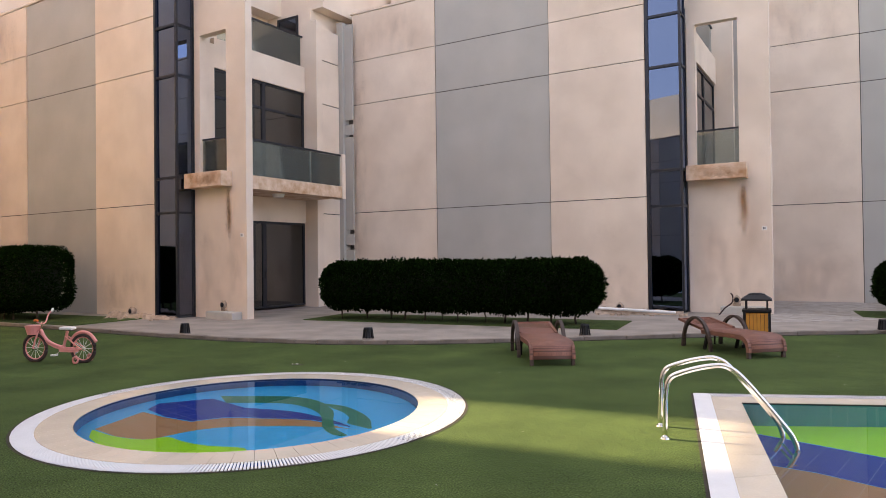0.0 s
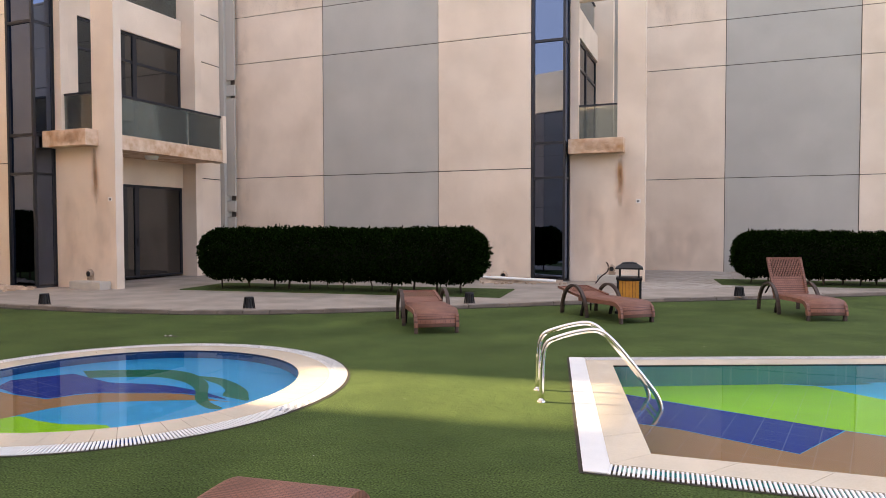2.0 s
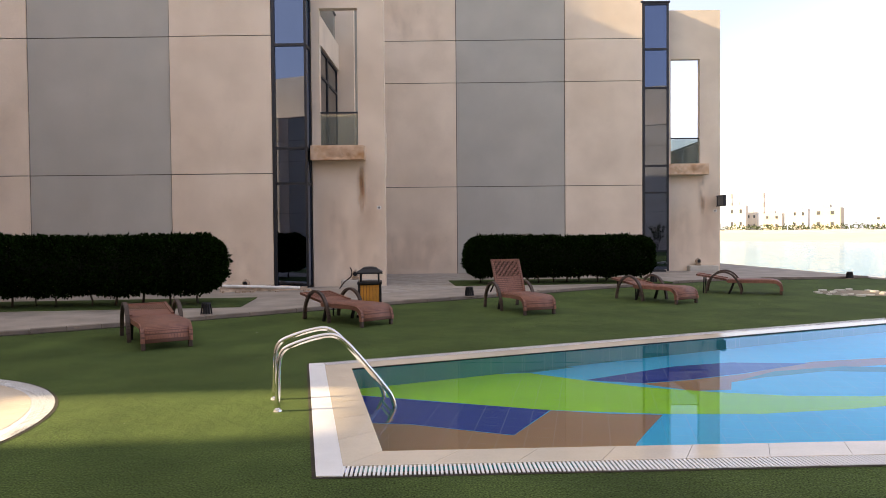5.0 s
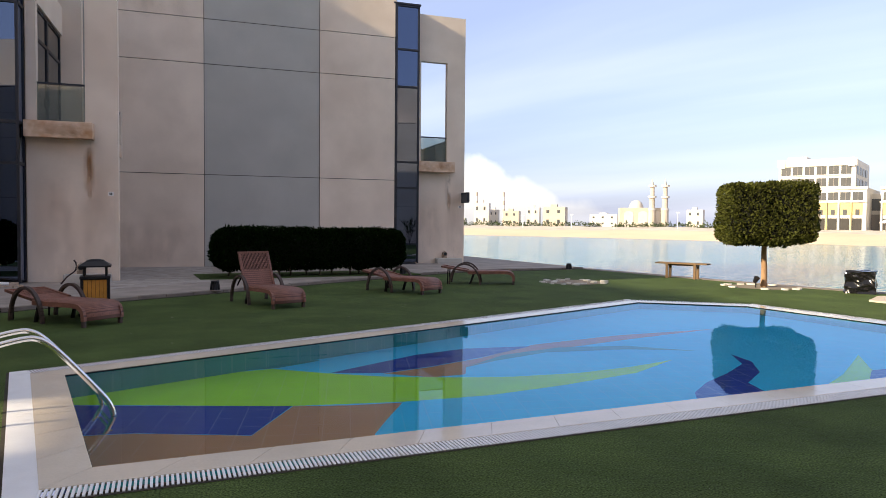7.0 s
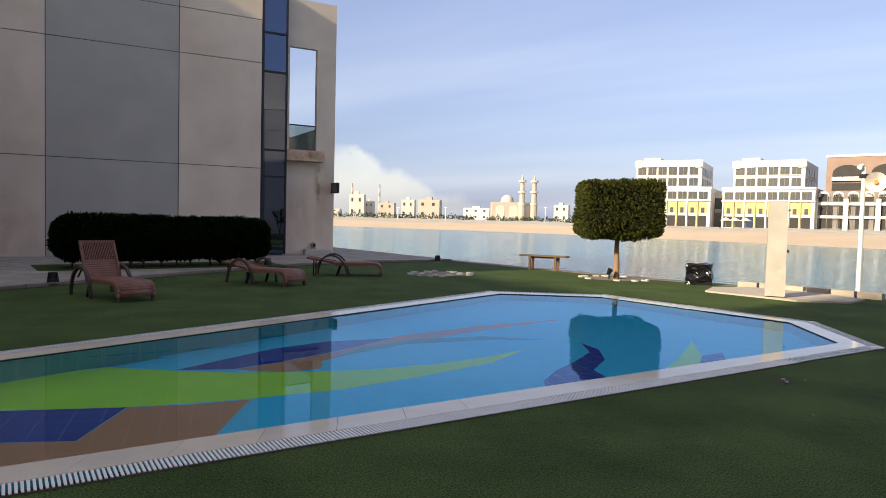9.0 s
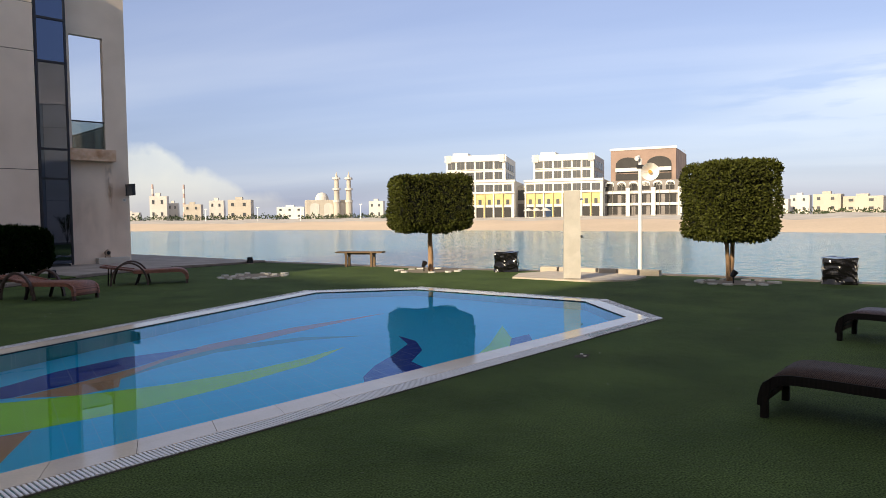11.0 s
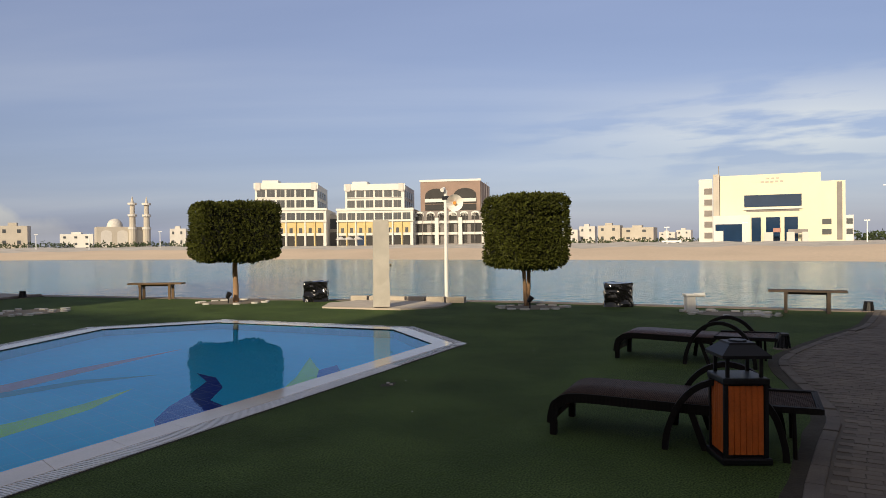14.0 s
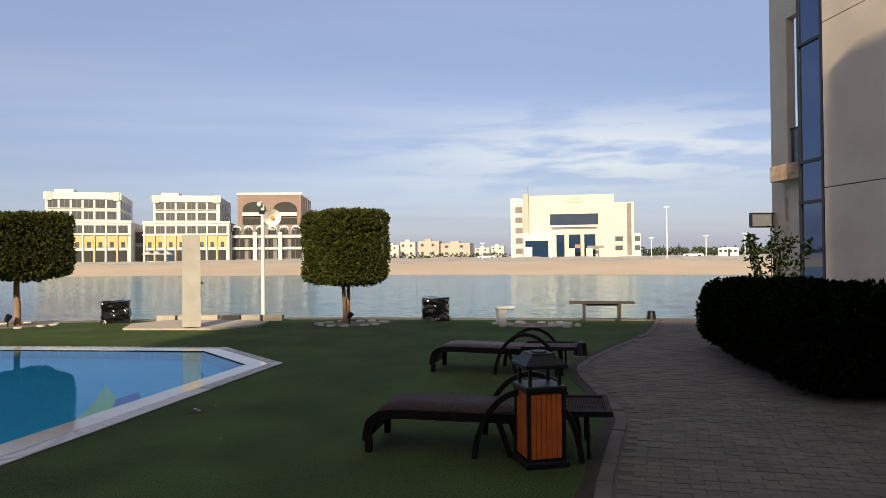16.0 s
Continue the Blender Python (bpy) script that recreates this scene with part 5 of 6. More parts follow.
def bollard_mesh():
    ob = empty("ground_light", label="small dark ribbed garden light at the kerb", category="garden light", group="garden lights")
    part("foot", ring_disc(bmesh.new(), 0, 0, 0.0, 0.02, 0.13, 0.12, 16), KERB, ob)
    part("lamp_core", ring_disc(bmesh.new(), 0, 0, 0.02, 0.20, 0.07, 0.055, 16), INTERIOR, ob)
    for k in range(10):
        a = 2 * math.pi * k / 10
        bm = bmesh.new()
        tube(bm, [(0.105 * math.cos(a), 0.105 * math.sin(a), 0.02), (0.08 * math.cos(a), 0.08 * math.sin(a), 0.21)], 0, flat=(0.022, 0.022))
        part("rib", bm, BLACK, ob)
    part("cap", ring_disc(bmesh.new(), 0, 0, 0.21, 0.235, 0.095, 0.085, 16), BLACK, ob)
    return ob


LIGHT = bollard_mesh()
LIGHT.matrix_world = pose(-7.2, 10.25, 0.06)
for x, y, z in ((-11.6, 9.35, 0.06), (-3.45, 12.6, 0.06), (1.85, 15.95, 0.06), (14.55, 21.6, 0.0), (19.6, -1.75, 0.0), (13.1, -0.28, 0.0), (7.6, 19.95, 0.06)):
    copy_thing(LIGHT, pose(x, y, z))


def stone_ring(x, y, rx, ry, turn, seed, rows=2):
    rng = random.Random(seed)
    ob = empty("stone_ring", pose(x, y, 0.0, 0, 0, turn), label="ring of flat white stones set in the lawn", category="stones", group="stone rings")
    bm = sheet([circle((0, 0), 1.0, 24)], 0.006)
    for v in bm.verts:
        v.co.x *= rx * 0.95
        v.co.y *= ry * 0.95
    part("soil", bm, EARTH, ob)
    for r in range(rows):
        n = 14 - 4 * r
        for k in range(n):
            if rng.random() < 0.15:
                continue
            a = 2 * math.pi * (k + rng.uniform(-0.2, 0.2)) / n
            q = 1 - 0.36 * r
            cx, cy = q * rx * math.cos(a), q * ry * math.sin(a)
            s = rng.uniform(0.07, 0.13)
            loop = [(cx + s * rng.uniform(0.75, 1.2) * math.cos(t), cy + s * rng.uniform(0.7, 1.1) * math.sin(t)) for t in (2 * math.pi * i / 8 for i in range(8))]
            part("stone", prism(loop, 0.0, rng.uniform(0.025, 0.05)), PEBBLE, ob)


stone_ring(11.75, 16.55, 1.0, 0.85, 20, 1)
stone_ring(16.0, 13.85, 0.95, 0.75, -50, 2, 1)
stone_ring(17.75, 5.45, 0.85, 0.6, -65, 3, 1)
stone_ring(18.0, 0.95, 0.55, 1.0, 0, 4)


def bicycle():
    """A child's pink bicycle with basket and stabilisers, front wheel at -x."""
    ob = empty("bicycle", pose(-10.33, 5.76, 0.0, 0, 0, 19) @ Matrix.Diagonal((1.08, 1.08, 1.1, 1)), label="small pink child's bicycle with basket and stabilisers", category="bicycle")
    R = 0.205
    for x in (-0.43, 0.43):
        w = part("wheel", tube(bmesh.new(), [(x + R * math.cos(t), 0, R + 0.012 + R * math.sin(t)) for t in (2 * math.pi * i / 28 for i in range(28))], 0.026, 8, closed=True), RUBBER, ob, "dark tyre")
        part("rim", tube(bmesh.new(), [(x + (R - 0.03) * math.cos(t), 0, R + 0.012 + (R - 0.03) * math.sin(t)) for t in (2 * math.pi * i / 28 for i in range(28))], 0.012, 6, closed=True), PINK, w)
        part("hub", tube(bmesh.new(), [(x, -0.04, R), (x, 0.04, R)], 0.025, 10), STEEL, w)
        for k in range(12):
            t = 2 * math.pi * k / 12
            part("spoke", tube(bmesh.new(), [(x, 0.0, R + 0.012), (x + (R - 0.03) * math.cos(t), 0.0, R + 0.012 + (R - 0.03) * math.sin(t))], 0.0035, 4), WHITE, w)
    P = lambda name, pts, r, mt=PINK: part(name, tube(bmesh.new(), smooth_line(pts, 3), r, 8), mt, ob)
    P("frame_tube", [(-0.33, 0, 0.50), (-0.22, 0, 0.34), (-0.02, 0, 0.25), (0.10, 0, 0.24)], 0.024)
    P("frame_tube", [(-0.32, 0, 0.44), (-0.18, 0, 0.28), (0.08, 0, 0.19)], 0.018)
    P("seat_tube", [(0.06, 0, 0.18), (0.12, 0, 0.36), (0.15, 0, 0.48)], 0.02)
    for sy in (-0.05, 0.05):
        P("fork", [(-0.34, sy * 0.5, 0.50), (-0.38, sy, 0.36), (-0.43, sy, 0.21)], 0.013)
        P("chain_stay", [(0.08, sy * 0.6, 0.19), (0.43, sy, 0.21)], 0.012)
        P("seat_stay", [(0.13, sy * 0.6, 0.40), (0.43, sy, 0.21)], 0.011)
    P("steerer", [(-0.33, 0, 0.46), (-0.30, 0, 0.62)], 0.016, STEEL)
    P("handlebar", [(-0.20, -0.25, 0.66), (-0.26, -0.20, 0.66), (-0.30, -0.06, 0.60), (-0.30, 0.06, 0.60), (-0.33, 0.16, 0.72), (-0.36, 0.25, 0.76)], 0.011, PINK)
    P("grip", [(-0.14, -0.27, 0.66), (-0.22, -0.245, 0.66)], 0.018, ORANGE)
    P("grip", [(-0.34, 0.24, 0.76), (-0.37, 0.30, 0.80)], 0.018, WHITE)
    bm = bmesh.new()
    ring_disc(bm, -0.46, 0, 0.42, 0.56, 0.085, 0.125, 16)
    part("basket", bm, PINK, ob, "pink plastic basket")
    bm = boxes((0.04, 0.27, -0.06, 0.06, 0.50, 0.545), bevel=0.018)
    part("saddle", bm, WHITE, ob, "white and pink saddle")
    P("mudguard", [(0.22, 0, 0.34), (0.30, 0, 0.43), (0.43, 0, 0.468), (0.56, 0, 0.43), (0.66, 0, 0.32)], 0.026)
    for sy in (-0.16, 0.16):
        st = part("stabiliser", tube(bmesh.new(), [(0.43, sy * 0.3, 0.21), (0.42, sy, 0.16), (0.42, sy, 0.065)], 0.009, 6), STEEL, ob)
        part("stabiliser_wheel", tube(bmesh.new(), [(0.42 + 0.045 * math.cos(t), sy, 0.062 + 0.045 * math.sin(t)) for t in (2 * math.pi * i / 14 for i in range(14))], 0.016, 6, closed=True), PINK, st)
    P("crank", [(0.07, -0.03, 0.19), (0.0, -0.05, 0.13)], 0.01, STEEL)
    part("pedal", boxes((-0.05, 0.04, -0.13, -0.06, 0.11, 0.135), bevel=0.006), WHITE, ob)
    part("chain_guard", boxes((0.03, 0.36, -0.045, -0.03, 0.16, 0.24), bevel=0.006), PINK, ob)


bicycle()


def lawn_wear():
    """A torn hole in the turf with pale debris, and pale flecks blown over the lawn."""
    rng = random.Random(77)
    for x, y, r in ((8.37, 3.60, 0.16), (-6.46, 7.33, 0.14)):
        ob = empty("turf_hole", pose(x, y, 0.0), label="small torn hole in the turf with pale debris", category="hole", group="turf holes")
        loop = [(r * rng.uniform(0.6, 1.1) * math.cos(a), 0.55 * r * rng.uniform(0.6, 1.1) * math.sin(a)) for a in (2 * math.pi * i / 11 for i in range(11))]
        part("bare_soil", sheet([loop], 0.004), SOIL_AND_SHADE, ob)
        for k in range(3):
            cx, cy, q = rng.uniform(-0.6, 0.6) * r, rng.uniform(-0.3, 0.3) * r, rng.uniform(0.012, 0.03)
            part("debris", prism([(cx + q * math.cos(a) * rng.uniform(0.7, 1.3), cy + q * math.sin(a) * 0.7) for a in (2 * math.pi * i / 6 for i in range(6))], 0.003, 0.016), PEBBLE, ob)
    verts, faces = [], []
    for k in range(70):
        x, y = rng.uniform(-9.0, 12.0), rng.uniform(2.2, 15.0)
        if y > 9.2 + 0.62 * max(0.0, x + 7.0) or (-0.6 < x < 13.2 and 3.6 < y < 8.0 + 0.4 * x) or math.hypot(x + 4.68, y - 4.72) < 2.5:
            continue
        a, q = rng.uniform(0, 6.28), rng.uniform(0.007, 0.018)
        o = len(verts)
        verts += [(x + q * math.cos(a + b), y + 0.6 * q * math.sin(a + b), 0.008 + 0.006 * (b > 3)) for b in (0.0, 1.3, 3.1, 4.6)]
        faces.append((o, o + 1, o + 2, o + 3))
    me = bpy.data.meshes.new("leaf_litter")
    me.from_pydata(verts, [], faces)
    me.materials.append(PEBBLE)
    tagged(new("leaf_litter", me), label="pale dry leaf flecks scattered on the turf", category="litter", kind="stuff")


lawn_wear()


def tap_post():
    ob = empty("tap_post", pose(18.15, 1.80, 0.0, 0, 0, -60), label="short white post with a tap by the water", category="post")
    part("post", boxes((-0.10, 0.10, -0.10, 0.10, 0.0, 0.36), bevel=0.01), WHITE, ob)
    part("cap", boxes((-0.13, 0.13, -0.13, 0.13, 0.36, 0.41), bevel=0.008), WHITE, ob)
    part("tap_arm", tube(bmesh.new(), [(0.10, 0, 0.38), (0.34, 0, 0.38)], 0.05, 10), WHITE, ob)


tap_post()


def spot(x, y, z, turn, label):
    ob = empty("spotlight", pose(x, y, z, 0, 0, turn), label=label, category="spotlight", group="spotlights")
    part("spike", ring_disc(bmesh.new(), 0, 0, 0.0, 0.16, 0.018, 0.018, 8), BLACK, ob)
    bm = bmesh.new()
    ring_disc(bm, 0, 0, -0.07, 0.09, 0.05, 0.075, 14)
    b = part("lamp_body", bm, BLACK, ob)
    b.matrix_local = Matrix.Translation((0, 0, 0.21)) @ Matrix.Rotation(radians(35), 4, "X")


spot(15.72, 13.75, 0.0, 0, "dark spiked spotlight below the clipped tree")
spot(17.55, 5.45, 0.0, 40, "dark spiked spotlight below the clipped tree")
spot(20.15, -2.95, 0.0, 40, "dark spotlight on the quay edge")


def floodlight(x, y, z, label):
    """A squat drum lamp on a block, its lens towards the lawn."""
    ob = empty("floodlight", pose(x, y, z) @ Matrix.Diagonal((0.72, 0.72, 0.8, 1)), label=label, category="floodlight", group="wall floodlights")
    part("base", boxes((-0.13, 0.13, -0.08, 0.08, 0.0, 0.10), bevel=0.02), BROKEN, ob)
    drum = tube(bmesh.new(), [(0, 0.09, 0.21), (0, -0.08, 0.22), (0, -0.12, 0.22)], 0.13, 16)
    part("drum", drum, BROKEN, ob, "dusty brown drum", True)
    part("lens", tube(bmesh.new(), [(0, -0.121, 0.22), (0, -0.135, 0.22)], 0.085, 16), BLACK, ob)
    part("hood", boxes((-0.03, 0.03, -0.10, 0.06, 0.34, 0.37)), BROKEN, ob)


for hx, hy in ((-10.67, 18.87), (1.75, 25.2), (-23.2, 12.2)):
    floodlight(hx + 9.3, hy + 0.36, 0.27, "dusty drum floodlight on the plinth at the wall")
    floodlight(hx + 6.3, hy - 0.40, 0.06, "dusty drum floodlight at the foot of the wall")


def wall_sign(m):
    """A flat sign box that stands out from the screen wall's edge."""
    ob = empty("wall_sign", m, label="dark framed grey sign box on the wall corner", category="sign", group="wall signs")
    part("sign_face", boxes((10.05, 10.12, -0.06, 0.52, 2.58, 2.92)), CURTAIN, ob)
    for r in ((10.03, 10.14, -0.09, 0.60, 2.92, 2.96), (10.03, 10.14, -0.09, 0.60, 2.54, 2.58), (10.03, 10.14, -0.10, -0.06, 2.58, 2.92), (10.03, 10.14, 0.52, 0.56, 2.58, 2.92)):
        part("sign_frame", boxes(r), DARK_METAL, ob)


wall_sign(house_pose(1.75, 25.2, -0.8))
wall_sign(mirror)


def rubble_ramp(x0, y0, x1, y1, seed):
    """A broken strip of plaster and stone along the foot of a wall."""
    rng = random.Random(seed)
    ob = empty("rubble_strip", pose(0, 0, 0.06), label="broken stone and plaster strip along the wall foot", category="rubble", group="rubble strips")
    way = Vector((x1 - x0, y1 - y0, 0.0))
    side = Vector((way.y, -way.x, 0.0)).normalized()
    n, m, verts, faces = 36, 6, [], []
    for i in range(n + 1):
        t = i / n
        wide = 0.50 * (1 - 0.55 * t) * (0.8 + 0.4 * noise.noise(Vector((t * 9.0, seed, 0.0))))
        for j in range(m + 1):
            u = j / m
            p = Vector((x0, y0, 0.0)) + way * t + side * (u * wide - 0.10)
            top = (0.19 * (1 - 0.7 * t) + 0.03) * (1.0 if u < 0.55 else 0.45 if u < 0.8 else 0.1)
            z = top * (0.85 + 0.5 * noise.noise(p * 5.0)) + 0.02 * noise.noise(p * 17.0) - (0.04 if j in (0, m) else 0.0)
            verts.append((p.x, p.y, z))
    for i in range(n):
        for j in range(m):
            a = i * (m + 1) + j
            faces.append((a, a + m + 1, a + m + 2, a + 1))
    me = bpy.data.meshes.new("broken_ramp")
    me.from_pydata(verts, [], faces)
    me.materials.append(BROKEN)
    ramp = new("broken_ramp", me)
    ramp.parent = ob
    for k in range(9):
        p = Vector((x0, y0, 0.0)) + way * rng.uniform(0.0, 1.05) + side * rng.uniform(0.15, 0.55)
        r = rng.uniform(0.03, 0.075)
        loop = [(p.x + r * rng.uniform(0.7, 1.3) * math.cos(a), p.y + r * rng.uniform(0.7, 1.2) * math.sin(a)) for a in (2 * math.pi * i / 7 for i in range(7))]
        part("stone", prism(loop, 0.0, rng.uniform(0.025, 0.06)), BROKEN, ob)


rubble_ramp(-4.9, 17.9, -2.6, 18.3, 5)
rubble_ramp(-17.3, 11.4, -14.9, 11.7, 6)
pipe = part("pipe", tube(bmesh.new(), [(-4.9, 17.75, 0.23), (-2.75, 18.05, 0.14)], 0.04, 10), WHITE, None)
tagged(pipe, label="white plastic pipe lying at the wall foot", category="pipe")
cable = part("cable", tube(bmesh.new(), smooth_line([(-1.75, 18.6, 0.05), (-1.6, 18.6, 0.25), (-1.42, 18.6, 0.4), (-1.4, 18.6, 0.58), (-1.45, 18.6, 0.66)], 4), 0.018, 8), RUBBER, None)
tagged(cable, label="bent dark cable end rising from the paving", category="cable")


def shrub(x, y, h, seed):
    rng = np.random.default_rng(seed)
    ob = empty("shrub", pose(x, y, 0), label="sparse leggy shrub behind the hedge", category="shrub")
    pts = []
    for k in range(16):
        a, lean = rng.uniform(0, 6.28), rng.uniform(0.1, 0.75)
        line = [(lean * t * math.cos(a) * (1 + 0.3 * rng.normal() * t), lean * t * math.sin(a), h * t * (1 - 0.25 * lean * t)) for t in (0, 0.35, 0.7, 1.0)]
        part("branch", tube(bmesh.new(), line, 0.010, 5), HEDGE_STEM, ob)
        for t in np.linspace(0.45, 1.0, 14):
            i = min(int(t * 3), 2)
            p = np.array(line[i]) * (1 - (t * 3 - i)) + np.array(line[i + 1]) * (t * 3 - i)
            for _ in range(3):
                pts.append(p + rng.normal(size=3) * 0.05)
    pts = np.array(pts)
    me = leaves(pts, rng.normal(size=pts.shape), 0.11, seed)
    me.materials.append(LEAF)
    fo = new("foliage", me)
    fo.parent = ob


shrub(17.6, -4.1, 2.25, 41)


# ---- the far shore ----
EYE = (1.8, -0.7)
FAR_WIN = mat("far_window_glass", (0.055, 0.060, 0.066), 0.30, 0.2, 0.5, 4, 0.0)
FAR_WHITE = mat("far_white_render", (0.66, 0.64, 0.59), 0.85, 0.05, 0.15, 2, 0.0)
FAR_CREAM = mat("far_cream_render", (0.70, 0.655, 0.49), 0.85, 0.04, 0.15, 2, 0.0)
FAR_YELLOW = mat("far_yellow_tile", (0.56, 0.43, 0.20), 0.8, 0.1, 0.5, 4, 0.0)
FAR_BRICK = mat("far_brick", (0.27, 0.19, 0.155), 0.9, 0.15, 0.4, 4, 0.0)
FAR_GREY = mat("far_grey_block", (0.22, 0.20, 0.19), 0.9, 0.2, 0.4, 4, 0.0)
FAR_TAN = mat("far_tan_render", (0.45, 0.405, 0.345), 0.9, 0.1, 0.2, 2, 0.0)
FAR_PALE = mat("far_pale_render", (0.56, 0.53, 0.49), 0.9, 0.1, 0.2, 2, 0.0)
FAR_BAND = mat("faded_red_band", (0.40, 0.30, 0.27), 0.9, 0.1)
FAR_DARK = mat("far_dark_opening", (0.035, 0.033, 0.032), 0.8, 0.2, 0.5, 4, 0.0)
FAR_BLUE = mat("far_blue_glass", (0.008, 0.03, 0.075), 0.12, 0.15, 0.3, 2, 0.0)
FAR_TREE = mat("far_foliage", (0.035, 0.052, 0.020), 0.95, 0.4, 0.5, 4, 0.0, rand=0.3, island=True)


def bearing(b, d):
    return EYE[0] + d * math.sin(radians(b)), EYE[1] + d * math.cos(radians(b))


def height(el, d):
    return 1.65 + d * math.tan(radians(el))


def far_land():
    """Beach and flat land from the far waterline to the horizon, one sheet with low dunes."""
    line = [(-10, 330), (5, 260), (20, 196), (31, 172), (45, 140), (60, 116), (78, 103), (95, 97), (112, 98), (130, 120), (150, 200)]
    bs = [b for b, _ in line]
    ds = [d for _, d in line]
    rows = [(0.0, -1.35), (3.0, -1.12), (14.0, -0.3), (30.0, 0.55), (42.0, 0.95), (60.0, 1.15), (90.0, 1.2), (140.0, 1.25), (300.0, 1.3), (900.0, 1.4), (2600.0, 1.5)]
    verts, faces, n = [], [], 161
    for k, (off, z) in enumerate(rows):
        for i in range(n):
            b = -10 + 160 * i / (n - 1)
            x, y = bearing(b, float(np.interp(b, bs, ds)) + off)
            bump = 0.0 if k < 2 or k > 7 else 0.45 * noise.noise(Vector((x * 0.08, y * 0.08, 0))) + 0.25 * noise.noise(Vector((x * 0.3, y * 0.3, 2)))
            verts.append((x, y, z + bump))
    for k in range(len(rows) - 1):
        for i in range(n - 1):
            a = k * n + i
            faces.append((a, a + 1, a + n + 1, a + n))
    me = bpy.data.meshes.new("far_beach")
    me.from_pydata(verts, [], faces)
    me.materials.append(SAND)
    me.materials.append(RUBBLE)
    for p in me.polygons:
        p.use_smooth = True
        p.material_index = 1 if p.index // (n - 1) >= 3 else 0
    tagged(new("beach", me), label="pale sandy beach and flat land across the water", kind="structure")


far_land()


def far_frame(b0, b1, d, turn=0.0):
    """A local frame: x along the front from its left end, y away from the viewer. Returns matrix and width."""
    x0, y0 = bearing(b0, d)
    mid = (b0 + b1) / 2
    w = 2 * d * math.tan(radians((b1 - b0) / 2))
    return pose(x0, y0, 0.0, 0, 0, -mid + turn), w


def win(parent, x0, x1, z0, z1, y=0.0, frame=None):
    """A window set in a raised surround."""
    g = part("window", boxes((x0, x1, y - 0.10, y - 0.02, z0, z1)), FAR_WIN, parent)
    xm = x0 + (x1 - x0) * 0.52
    part("window_bar", boxes((xm - 0.05, xm + 0.05, y - 0.14, y - 0.101, z0, z1)), FAR_GREY, g)
    if frame:
        part("sill", boxes((x0 - 0.15, x1 + 0.15, y - 0.3, y - 0.01, z0 - 0.22, z0 - 0.02)), frame, parent)
    return g


def office(b0, b1, pod0, pod1, tall, group):
    """A white five-storey block on a wider podium with yellow tiled bays."""
    m, w = far_frame(pod0, pod1, 200, -10.0)
    ob = empty("apartment_building", m, label="white five-storey shore building with yellow tiled bays", category="building", group=group)
    ox = (b0 - pod0) / (pod1 - pod0) * w
    uw = (b1 - b0) / (pod1 - pod0) * w
    part("podium", boxes((0, w, 0, 26, 1.0, 11.7)), FAR_WHITE, ob)
    part("upper_block", boxes((ox, ox + uw, 1.2, 26, 11.7, tall)), FAR_WHITE, ob)
    part("parapet", boxes((ox - 0.3, ox + uw + 0.3, 0.9, 1.3, tall - 1.6, tall + 0.2)), FAR_WHITE, ob)
    part("corner_tile", boxes((ox + 0.2, ox + 1.6, 0.75, 0.95, tall - 1.9, tall + 0.3)), FAR_PALE, ob)
    part("corner_tile", boxes((ox + uw - 1.6, ox + uw - 0.2, 0.75, 0.95, tall - 1.9, tall + 0.3)), FAR_PALE, ob)
    part("stair_house", boxes((ox + 1.5, ox + 6.0, 4.0, 9.0, tall, tall + 1.2)), FAR_WHITE, ob)
    n = 6
    step = (uw - 1.0) / n
    for r, z in enumerate((12.2, 15.2)):
        for k in range(n):
            x = ox + 0.6 + k * step
            win(ob, x, x + step - 0.55, z, z + 2.1, 1.2, FAR_WHITE)
    for k in range(4):
        for z in (12.2, 15.2):
            part("window", boxes((ox + uw + 0.02, ox + uw + 0.1, 3.0 + 5 * k, 6.4 + 5 * k, z, z + 2.0)), FAR_WIN, ob)
    m6 = max(6, round(w / 2.9))
    st = (w - 0.8) / m6
    for k in range(m6):
        x = 0.5 + k * st
        win(ob, x, x + st - 0.45, 8.6, 10.6, 0.0, FAR_WHITE)
        part("tiled_bay", boxes((x, x + st - 0.5, -0.12, -0.01, 4.9, 7.9)), FAR_YELLOW, ob, "yellow ornamental tiled bay")
        part("bay_opening", boxes((x + 0.7, x + st - 1.1, -0.2, -0.13, 4.9, 6.3)), FAR_WIN, ob)
        part("shop_front", boxes((x + 0.1, x + st - 0.6, -0.12, -0.01, 1.2, 4.1)), FAR_BLUE if k == 2 else FAR_DARK, ob)
        part("pilaster", boxes((x - 0.42, x - 0.08, -0.45, -0.01, 1.0, 8.2)), FAR_YELLOW if k % 2 else FAR_WHITE, ob)
    part("cornice", boxes((-0.2, w + 0.2, -0.5, -0.01, 8.05, 8.4)), FAR_WHITE, ob)
    part("cornice", boxes((-0.2, w + 0.2, -0.35, -0.01, 11.3, 11.9)), FAR_WHITE, ob)
    return ob


office(46.0, 51.0, 45.4, 51.75, 19.0, "shore buildings")
office(53.25, 58.2, 52.6, 58.95, 18.8, "shore buildings")
_m, _w = far_frame(51.7, 52.7, 206)
link = empty("link_building", _m, label="low white link between two shore buildings", category="building")
part("wall", boxes((0, _w, 0, 8, 1, 10.5)), FAR_PALE, link)
part("window", boxes((0.3, _w - 0.3, -0.1, -0.01, 6.2, 9.2)), FAR_WIN, link)
part("passage", boxes((0.6, _w - 0.6, -0.1, -0.01, 1.0, 5.2)), FAR_GREY, link)


